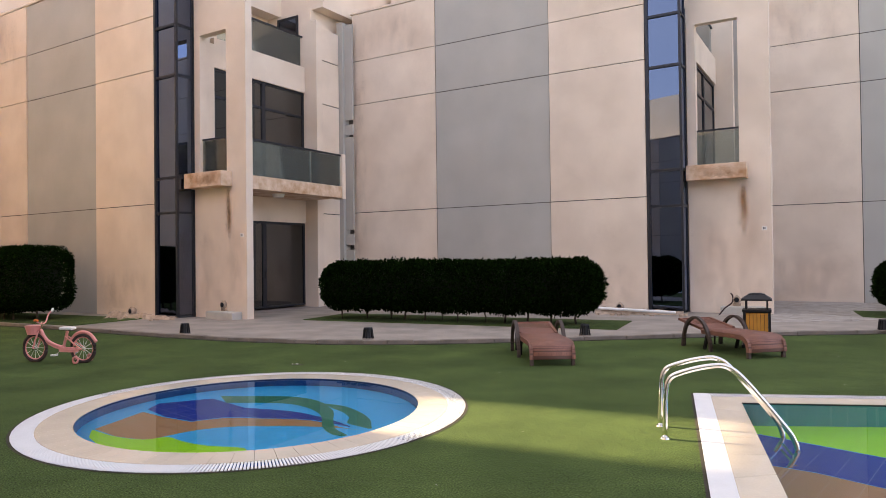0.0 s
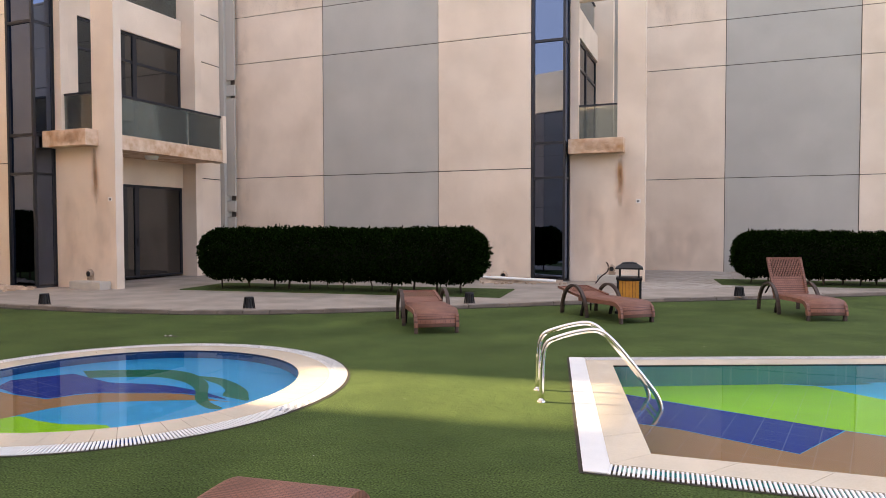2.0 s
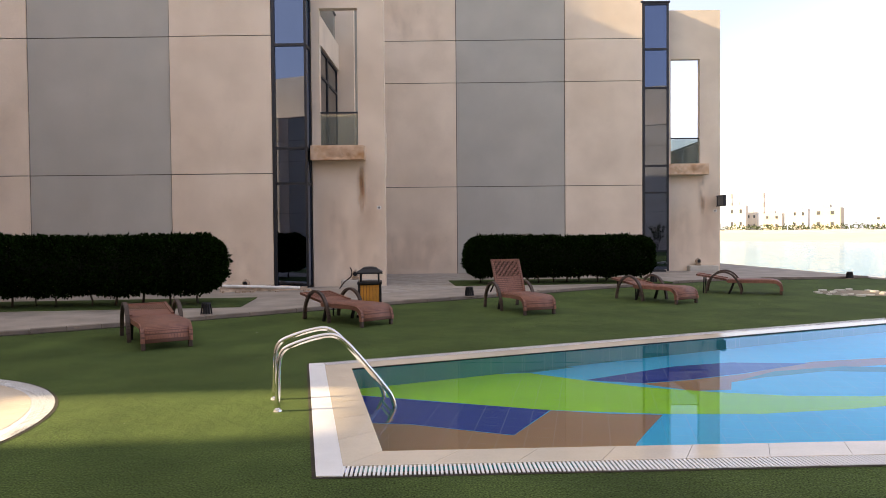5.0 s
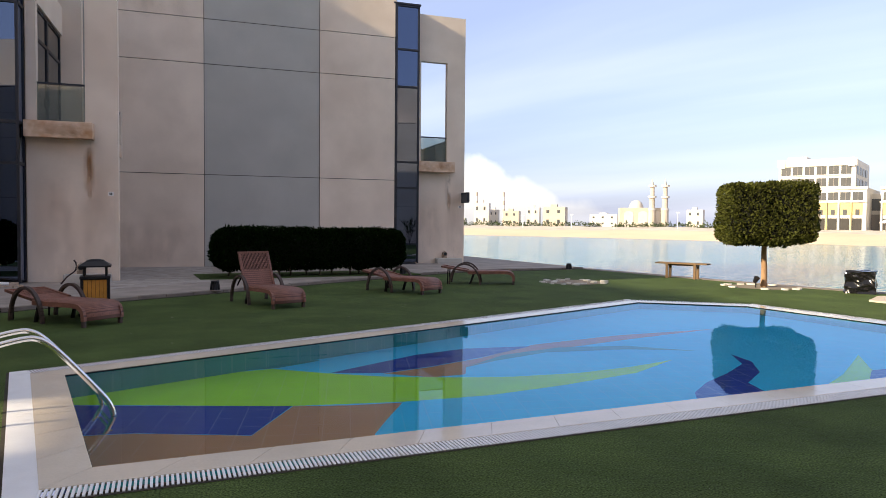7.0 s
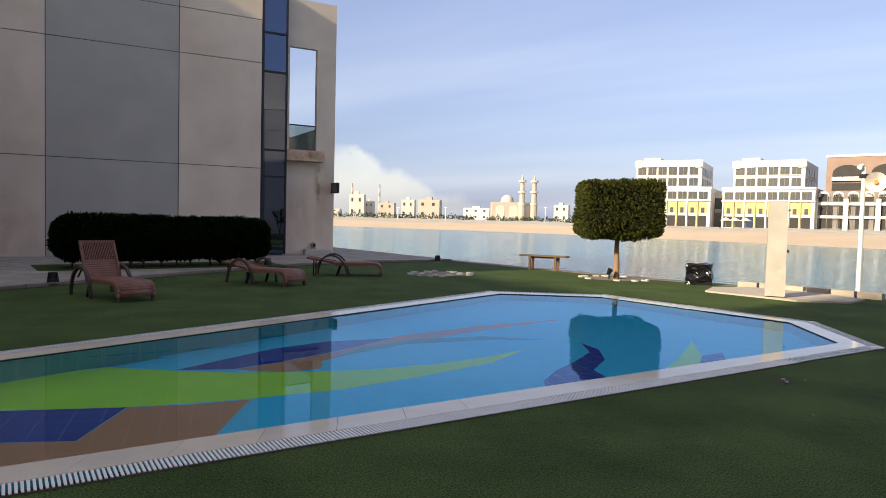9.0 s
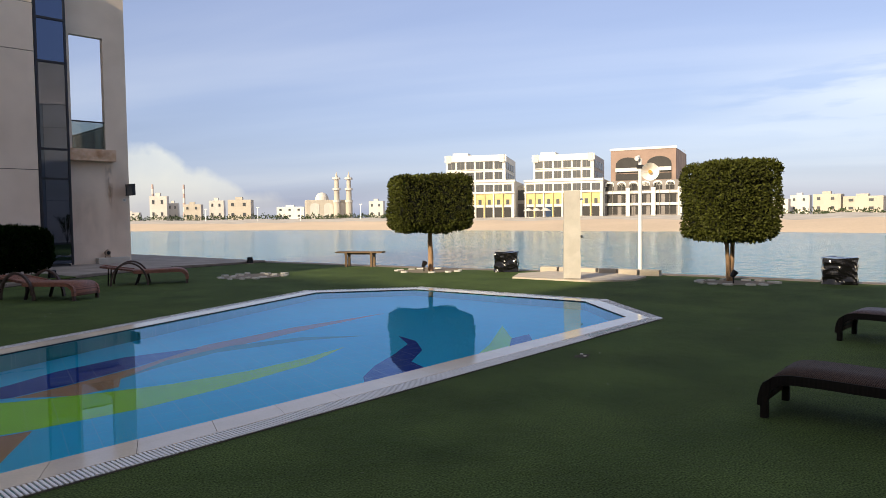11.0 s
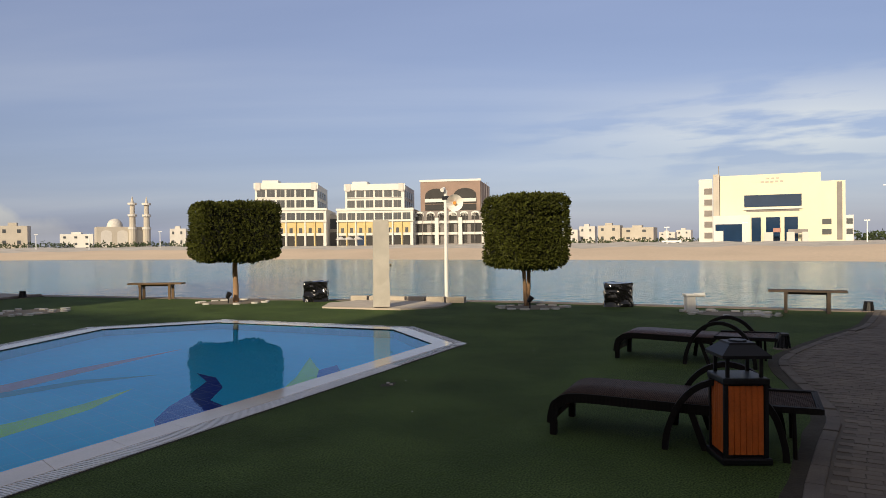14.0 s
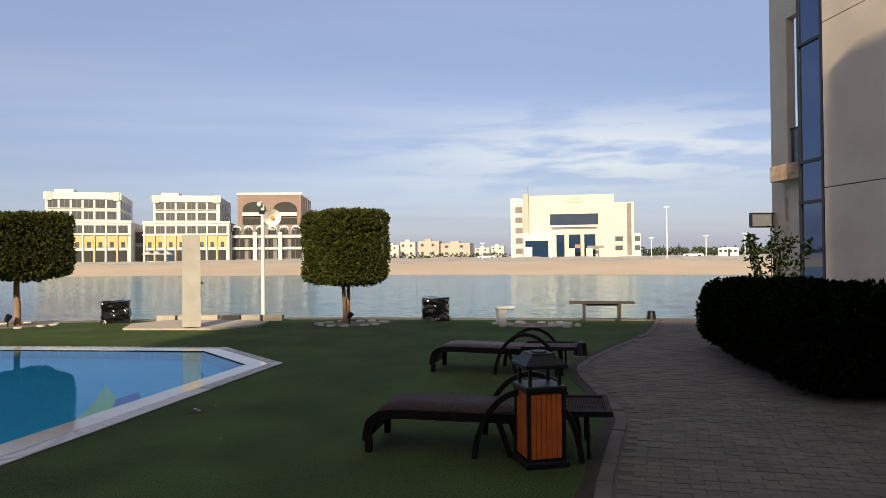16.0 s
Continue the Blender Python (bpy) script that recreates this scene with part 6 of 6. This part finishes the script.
def arch_mesh(x, w, z0, z1, y):
    """A dark round-headed opening."""
    bm = bmesh.new()
    pts = [(x, z0), (x + w, z0)] + [(x + w / 2 + w / 2 * math.cos(t), z1 - w * 0.32 + w * 0.32 * math.sin(t)) for t in (math.pi * i / 10 for i in range(11))]
    fr = [bm.verts.new((a, y - 0.1, b)) for a, b in pts]
    bk = [bm.verts.new((a, y, b)) for a, b in pts]
    bm.faces.new(fr)
    for i in range(len(pts)):
        j = (i + 1) % len(pts)
        bm.faces.new((fr[i], bk[i], bk[j], fr[j]))
    return bm


def brick_block():
    m, w = far_frame(58.95, 65.05, 200, -10.0)
    ob = empty("unfinished_building", m, label="unfinished brick shore building behind scaffolding", category="building")
    part("frame", boxes((0, w, 0, 24, 1.0, 11.0)), FAR_GREY, ob)
    part("brick_block", boxes((2.0, w - 1.6, 1.0, 24, 11.0, 19.6)), FAR_BRICK, ob, "red brick upper storeys")
    part("parapet", boxes((1.8, w - 1.4, 0.8, 1.3, 19.6, 20.2)), FAR_WHITE, ob)
    for x in (3.4, w - 9.4):
        part("arch", arch_mesh(x, 6.6, 13.2, 17.6, 1.0), FAR_DARK, ob, "wide arched opening")
        part("balcony", boxes((x, x + 6.6, 0.4, 0.9, 13.6, 14.6)), FAR_WHITE, ob)
        part("window", boxes((x, x + 6.6, 0.85, 0.98, 11.2, 13.0)), FAR_DARK, ob)
    for k in range(6):
        x = 0.8 + k * (w - 1.6) / 6
        part("arch", arch_mesh(x, 2.2, 8.4, 10.4, 0.0), FAR_DARK, ob)
        part("arch_hood", arch_mesh(x - 0.1, 2.4, 9.5, 10.9, 0.0), FAR_WHITE, ob)
    for z in (1.6, 4.7):
        for k in range(5):
            x = 1.2 + k * (w - 1.6) / 5
            part("opening", boxes((x, x + 2.9, -0.12, -0.01, z, z + 2.4)), FAR_DARK, ob)
    for z in (4.1, 7.4):
        part("balcony_band", boxes((-0.3, w + 0.3, -0.7, -0.01, z, z + 0.7)), FAR_WHITE, ob)
    for k in range(4):
        x = -0.3 + k * (w - 0.6) / 3
        part("column", boxes((x, x + 1.1, -1.1, -0.72, 1.0, 9.0)), FAR_WHITE, ob)
    for k in range(9):
        x = 0.5 + k * (w - 1.0) / 8
        part("scaffold_pole", boxes((x, x + 0.09, -1.6, -1.5, 1.0, 10.5)), FAR_GREY, ob)
    for k in range(5):
        part("scaffold_pole", boxes((w - 1.3 + 0.5 * k, w - 1.22 + 0.5 * k, 0.4, 0.5, 8.0, 19.0)), FAR_GREY, ob)


brick_block()


def mall():
    m, w = far_frame(83.05, 92.4, 200, 2.0)
    u = w / (92.4 - 83.05)
    X = lambda b: (b - 83.05) * u
    Z = lambda el: height(el, 200)
    ob = empty("shopping_centre", m, label="large pale yellow shopping centre with blue glazing", category="building")
    part("main_block", boxes((X(83.55), X(90.4), 0, 40, 1.0, Z(4.95))), FAR_CREAM, ob)
    part("brick_pier", boxes((X(83.05), X(83.5), -0.2, 10, 1.0, Z(5.1))), FAR_TAN, ob)
    part("right_wing", boxes((X(90.42), X(92.0), 1.0, 40, 1.0, Z(4.3))), FAR_CREAM, ob)
    part("dark_stripe", boxes((X(91.45), X(91.8), 0.85, 0.98, 1.5, Z(4.2))), FAR_GREY, ob)
    part("low_wing", boxes((X(92.0), X(92.5), 1.0, 30, 1.0, Z(1.75))), FAR_WHITE, ob)
    part("entrance_block", boxes((X(83.1), X(85.65), -4.0, -0.02, 1.0, Z(1.85))), FAR_WHITE, ob)
    part("entrance_glass", boxes((X(83.25), X(85.1), -4.15, -4.02, 1.2, Z(1.2))), FAR_BLUE, ob)
    part("portal", boxes((X(83.15), X(83.8), -4.5, -4.16, 1.0, Z(0.7))), FAR_WHITE, ob)
    part("glass_band", boxes((X(85.25), X(89.15), -0.15, -0.02, Z(2.5), Z(3.4))), FAR_BLUE, ob, "blue glass band")
    part("band_ledge", boxes((X(85.2), X(89.2), -0.6, -0.02, Z(2.3), Z(2.44))), FAR_WHITE, ob)
    part("band_grille", boxes((X(85.4), X(89.0), -0.15, -0.02, Z(2.14), Z(2.28))), FAR_GREY, ob)
    for a, b in ((85.75, 86.4), (86.75, 87.7), (88.0, 88.9)):
        part("glass_bay", boxes((X(a), X(b), -0.15, -0.02, 1.2, Z(1.7))), FAR_BLUE, ob)
    for a, b in ((86.5, 86.7), (87.75, 87.95)):
        part("column", boxes((X(a), X(b), -1.6, -1.2, 1.0, Z(1.75))), FAR_CREAM, ob)
    for a, b in ((86.6, 87.2), (88.1, 88.6), (89.1, 89.5)):
        part("kiosk", boxes((X(a), X(b), -5.0, -3.0, 1.0, Z(0.55))), FAR_PALE, ob)
    part("shop_sign", boxes((X(87.2), X(87.7), -5.2, -5.02, Z(0.55), Z(0.85))), FAR_RED, ob)
    part("shop_sign", boxes((X(88.2), X(89.5), -3.2, -3.02, Z(0.45), Z(0.75))), FAR_GREY, ob)
    for el in (0.35, 1.1):
        part("window", boxes((X(90.5), X(91.1), 0.88, 0.98, Z(el), Z(el + 0.4))), FAR_WIN, ob)
        part("window", boxes((X(92.05), X(92.45), 0.88, 0.98, Z(el), Z(el + 0.4))), FAR_WIN, ob)
    for k in range(5):
        part("sign_bar", boxes((X(86.4 + 0.33 * k), X(86.62 + 0.33 * k), -0.12, -0.02, Z(4.32), Z(4.44))), FAR_TAN, ob)
    for k in range(3):
        part("sign_bar", boxes((X(86.8 + 0.33 * k), X(87.0 + 0.33 * k), -0.12, -0.02, Z(4.58), Z(4.68))), FAR_TAN, ob)
    part("mast", boxes((X(83.4), X(83.46), 2.0, 2.2, Z(5.0), Z(5.8))), FAR_GREY, ob)
    t = empty("stair_tower", far_frame(82.0, 83.0, 206)[0], label="white tower of open galleries beside the shopping centre", category="building")
    part("tower_wall", boxes((0, 3.6, 0, 14, 1.0, 18.8)), FAR_WHITE, t)
    for k in range(5):
        part("gallery", boxes((1.4, 3.5, -0.2, -0.02, 2.2 + 3.1 * k, 3.8 + 3.1 * k)), FAR_GREY, t)


mall()


def far_house(b0, b1, d, el, material, name="house", rows=2, label="flat-roofed pale house far across the water"):
    m, w = far_frame(b0, b1, d, -10.0)
    ob = empty(name, m, label=label, category="house", group="far town")
    top = height(el, d)
    part("wall", boxes((0, w, 0, w * 0.8, 0.6, top)), material, ob)
    part("roof_room", boxes((w * 0.3, w * 0.6, w * 0.2, w * 0.5, top, top + (top - 1) * 0.14)), material, ob)
    n = max(2, int(w / 4.5))
    hz = (top - 1.4) / rows
    for r in range(rows):
        for k in range(n):
            x = w * (k + 0.3) / n
            part("window", boxes((x, x + w * 0.24 / n, -0.15, -0.02, 1.4 + hz * (r + 0.36), 1.4 + hz * (r + 0.68))), FAR_WIN, ob)
    return ob


for row in [(22.55, 23.8, 380, 1.85, FAR_PALE), (23.85, 24.6, 390, 1.3, FAR_PALE), (25.0, 26.3, 380, 1.2, FAR_TAN), (26.9, 28.0, 400, 1.5, FAR_PALE), (28.3, 30.1, 360, 1.55, FAR_TAN),
            (32.1, 34.3, 380, 0.95, FAR_WHITE), (39.6, 40.8, 380, 1.35, FAR_PALE), (71.4, 72.6, 280, 1.0, FAR_PALE), (72.7, 74.0, 290, 1.25, FAR_PALE), (74.2, 76.0, 270, 1.3, FAR_TAN),
            (76.1, 78.6, 270, 1.1, FAR_TAN), (79.0, 80.2, 320, 0.7, FAR_PALE), (80.3, 81.4, 330, 0.85, FAR_PALE), (20.4, 21.8, 420, 0.6, FAR_PALE), (66.4, 68.6, 330, 0.8, FAR_PALE), (69.3, 70.9, 320, 0.9, FAR_TAN)]:
    far_house(*row, label="flat-roofed tan house far across the water" if row[4] is FAR_TAN else "flat-roofed pale house far across the water")


def mosque():
    d = 330
    m, w = far_frame(34.5, 38.2, d, 5.0)
    ob = empty("mosque", m, label="pale stone mosque with dome and two minarets", category="mosque")
    top = height(1.5, d)
    part("hall", boxes((0, w, 0, 16, 0.8, top)), FAR_TAN, ob)
    for k in range(3):
        part("arch", arch_mesh(w * (0.08 + 0.3 * k), w * 0.2, 1.5, top - 1.5, 0.0), FAR_PALE, ob)
    bm = bmesh.new()
    bmesh.ops.create_uvsphere(bm, u_segments=20, v_segments=12, radius=w * 0.15)
    bmesh.ops.translate(bm, verts=bm.verts, vec=(w * 0.36, 6, top + 0.6))
    part("dome", bm, FAR_PALE, ob, smooth=True)
    part("drum", ring_disc(bmesh.new(), w * 0.36, 6, top, top + 1.0, w * 0.16, w * 0.15), FAR_PALE, ob)
    for b in (36.95, 37.95):
        x = (b - 34.5) / 3.7 * w
        bm = bmesh.new()
        H = height(3.8, d)
        for z0, z1, r0, r1 in ((0.8, 9.5, 1.7, 1.6), (9.5, 15.2, 1.3, 1.25), (15.2, 20.5, 1.05, 1.0), (20.5, H, 0.8, 0.1)):
            ring_disc(bm, x, -1.5, z0, z1, r0, r1, 12)
        part("minaret", bm, FAR_TAN, ob)
        for z in (9.5, 15.2, 20.3):
            part("minaret_gallery", ring_disc(bmesh.new(), x, -1.5, z - 0.4, z + 0.5, 1.9, 1.9, 12), FAR_PALE, ob)


mosque()


def chimney(b):
    d = 520
    x, y = bearing(b, d)
    ob = empty("chimney", pose(x, y, 0), label="tall power station chimney with red and white bands", category="chimney", group="chimneys")
    H = height(2.75, d)
    n = 8
    for k in range(n):
        z0, z1 = 1 + (H - 1) * k / n, 1 + (H - 1) * (k + 1) / n
        part("band", ring_disc(bmesh.new(), 0, 0, z0, z1, 1.05 - 0.05 * k, 1.0 - 0.05 * k, 12), FAR_BAND if k % 2 else FAR_PALE, ob)


def parasol(b, d):
    x, y = bearing(b, d)
    ob = empty("parasol", pose(x, y, 0.9), label="grey beach parasol on the far sand", category="parasol", group="far parasols")
    part("pole", ring_disc(bmesh.new(), 0, 0, 0.0, 2.3, 0.05, 0.05, 8), FAR_GREY, ob)
    part("canopy", ring_disc(bmesh.new(), 0, 0, 1.9, 2.7, 1.45, 0.12, 12), FAR_PALE, ob)


for b in (52.9, 53.55, 54.3):
    parasol(b, 176)


chimney(22.8)
chimney(25.05)


def light_mast(b, d, el, heads=2, r=0.12):
    x, y = bearing(b, d)
    z0 = 0.5
    ob = empty("street_lamp", pose(x, y, 0, 0, 0, -b), label="white lamp post on the far shore", category="street lamp", group="far lamp posts")
    H = height(el, d)
    part("pole", ring_disc(bmesh.new(), 0, 0, z0, H, r, r * 0.7, 8), WHITE, ob)
    part("lamp_head", boxes((-0.5, 0.5, -0.15, 0.15, H - 0.05, H + 0.15)), WHITE, ob)


for b, d, el in ((94.5, 135, 3.75), (42.5, 190, 3.2), (68.2, 150, 0.6), (79.6, 150, 1.05), (85.3, 150, 1.3), (93.3, 150, 1.3), (97.4, 150, 1.4), (100.2, 150, 1.5), (34.0, 220, 0.9), (38.9, 220, 1.1), (26.6, 230, 0.8), (30.6, 230, 0.9)):
    light_mast(b, d, el)


def bushes(b0, b1, d, el, n, seed):
    """Far greenery: clumps of leaves in one uneven strip."""
    rng = np.random.default_rng(seed)
    b = rng.uniform(b0, b1, n)
    dd = d + rng.uniform(-8, 8, n)
    top = np.array([height(el, d) * (0.7 + 0.5 * noise.noise(Vector((q * 2.5, seed, 0)))) for q in b])
    z = 0.8 + rng.uniform(0, 1, n) ** 0.7 * np.maximum(top - 0.8, 0.5)
    p = np.stack([EYE[0] + dd * np.sin(np.radians(b)), EYE[1] + dd * np.cos(np.radians(b)), z], 1)
    me = leaves(p, rng.normal(size=(n, 3)), 0.95, seed)
    me.materials.append(FAR_TREE)
    tagged(new("far_trees", me), label="dark green trees and bushes along the far shore", category="trees", kind="stuff")


bushes(92.6, 103, 230, 0.75, 2600, 31)
bushes(20.5, 33, 330, 0.5, 1500, 32)
bushes(34, 44, 300, 0.45, 1200, 33)
bushes(66, 82, 250, 0.35, 1100, 34)


def caravan():
    m, w = far_frame(98.25, 99.75, 165)
    ob = empty("caravan", m, label="white caravan parked on the far shore", category="caravan")
    part("body", boxes((0, w, 0, 2.2, 1.0, 3.0), bevel=0.2), WHITE, ob)
    for k in range(4):
        part("window", boxes((0.3 + k * 1.0, 0.9 + k * 1.0, -0.06, -0.01, 1.9, 2.5)), FAR_WIN, ob)
    part("door", boxes((w * 0.48, w * 0.6, -0.06, -0.01, 1.1, 2.7)), FAR_WIN, ob)


caravan()


def parked_car(b, d, material, label):
    m, w = far_frame(b, b + 0.9, d)
    ob = empty("car", pose(*bearing(b, d), 0.75, 0, 0, -b), label=label, category="car", group="far cars")
    part("body", boxes((0, 4.2, 0, 1.7, 0.35, 0.95), bevel=0.12), material, ob)
    part("cabin", boxes((0.9, 3.3, 0.1, 1.6, 0.95, 1.5), bevel=0.15), FAR_WIN, ob)
    for x in (0.8, 3.4):
        part("wheel", ring_disc(bmesh.new(), x, -0.02, 0.0, 0.62, 0.3, 0.3, 10), BLACK, ob)


parked_car(79.2, 160, WHITE, "white car parked behind the beach")
parked_car(95.7, 160, WHITE, "white car parked on the far sand")


# ---- kerbs and pavers ----
def kerb_stones(line, step, width, z0, z1, name, label, material=KERB):
    ob = empty(name, label=label, kind="structure")
    me = None
    acc, pts = 0.0, [Vector(p) for p in line]
    for a, b in zip(pts, pts[1:]):
        n = max(1, round((b - a).length / step))
        for k in range(n):
            p, q = a.lerp(b, k / n), a.lerp(b, (k + 1) / n)
            if p.x < -20:
                continue
            d = q - p
            if me is None:
                bm = boxes((0.006, 0.994, -width / 2, width / 2, z0, z1), bevel=0.012)
                me = bpy.data.meshes.new("kerb_stone")
                bm.to_mesh(me)
                bm.free()
                me.materials.append(material)
            share("kerb_stone", me, Matrix.Translation((p.x, p.y, random.uniform(-0.008, 0.008))) @ Matrix.Rotation(math.atan2(d.y, d.x), 4, "Z") @ Matrix.Diagonal((d.length, 1, 1, 1)), ob)


edge = bmesh.new()
rng_edge = random.Random(9)
tube(edge, [(x, y - 0.10 - rng_edge.uniform(0, 0.05), -0.012) for x, y in smooth_line(KERB_N, 3)], 0, flat=(0.16, 0.04))
structure("trim", edge, SOIL_AND_SHADE, "dark soil line between turf and kerb")
edge = bmesh.new()
tube(edge, [(x, y + 0.11 + 0.05 * noise.noise(Vector((x * 1.5, 3.0, 0.0))), -0.014) for x, y in smooth_line(KERB_S, 4) if x > -20], 0, flat=(0.14, 0.04))
structure("trim", edge, SOIL_AND_SHADE, "strip of bare soil between turf and path kerb")
kerb_stones(KERB_N, 0.75, 0.14, -0.05, 0.072, "kerb_north", "worn grey kerb stones along the walk")
kerb_stones(KERB_S, 0.42, 0.12, -0.05, 0.024, "kerb_south", "worn grey kerb stones along the path", KERB_DARK)


def pavers():
    bed = empty("paving", label="dark grey rectangular concrete pavers of the path", kind="structure")
    bm = boxes((-0.047, 0.047, -0.097, 0.097, -0.05, 0.016), bevel=0.004)
    me = bpy.data.meshes.new("paver")
    bm.to_mesh(me)
    bm.free()
    me.materials.append(PAVER)
    ks_x, ks_y = [p[0] for p in KERB_S], [p[1] for p in KERB_S]
    verts, faces, kept = [], [], 0
    rng = random.Random(5)
    for i in range(int((20.0 + 8.0) / 0.1)):
        x = -8.0 + 0.1 * i
        top = float(np.interp(x, ks_x, ks_y)) - 0.18
        low = -6.0 if x < 10.0 else (-2.95 if x < 14.4 else -4.2)
        y = top - (0.1 if i % 2 else 0.0)
        while y > low:
            z = rng.uniform(-0.002, 0.003)
            if 6.4 < x < 8.9 and y > -2.9 and kept < 295:
                share("paver", me, pose(x, y, z, rng.uniform(-0.8, 0.8), rng.uniform(-0.8, 0.8), rng.uniform(-0.8, 0.8)), bed)
                kept += 1
            else:
                o = len(verts)
                for zz, e in ((-0.02, 0.0), (0.016, 0.003)):
                    verts += [(x - 0.047 + e, y - 0.097 + e, z + zz), (x + 0.047 - e, y - 0.097 + e, z + zz), (x + 0.047 - e, y + 0.097 - e, z + zz), (x - 0.047 + e, y + 0.097 - e, z + zz)]
                faces += [(o + 4, o + 5, o + 6, o + 7)] + [(o + j, o + (j + 1) % 4, o + 4 + (j + 1) % 4, o + 4 + j) for j in range(4)]
            y -= 0.2
    rest = bpy.data.meshes.new("paver_rest")
    rest.from_pydata(verts, [], faces)
    rest.materials.append(PAVER_I)
    ob = new("paver_rest", rest)
    ob.parent = bed
    tagged(ob, kind="stuff")
    # larger blocks between the houses
    verts, faces = [], []
    for i in range(50):
        for k in range(9):
            x, y = -1.0 + 0.33 * k + (0.16 if i % 2 else 0.0), 16.9 + 0.165 * i
            if y < 16.6 + 0.62 * (x + 1) or x > 1.7:
                continue
            z = 0.06 + rng.uniform(0.004, 0.012)
            o = len(verts)
            verts += [(x, y, z), (x + 0.32, y, z), (x + 0.32, y + 0.155, z), (x, y + 0.155, z)]
            verts += [(a, b, 0.05) for a, b, _ in verts[o : o + 4]]
            faces += [(o, o + 1, o + 2, o + 3)] + [(o + 4 + j, o + 4 + (j + 1) % 4, o + (j + 1) % 4, o + j) for j in range(4)]
    me2 = bpy.data.meshes.new("paver_blocks")
    me2.from_pydata(verts, [], faces)
    me2.materials.append(mat("pale_paver", (0.36, 0.32, 0.285), 0.9, 0.15, 4.0, 90, 0.4, rand=0.14, island=True))
    ob = new("paver_blocks", me2)
    ob.parent = bed
    tagged(ob, kind="stuff")


pavers()
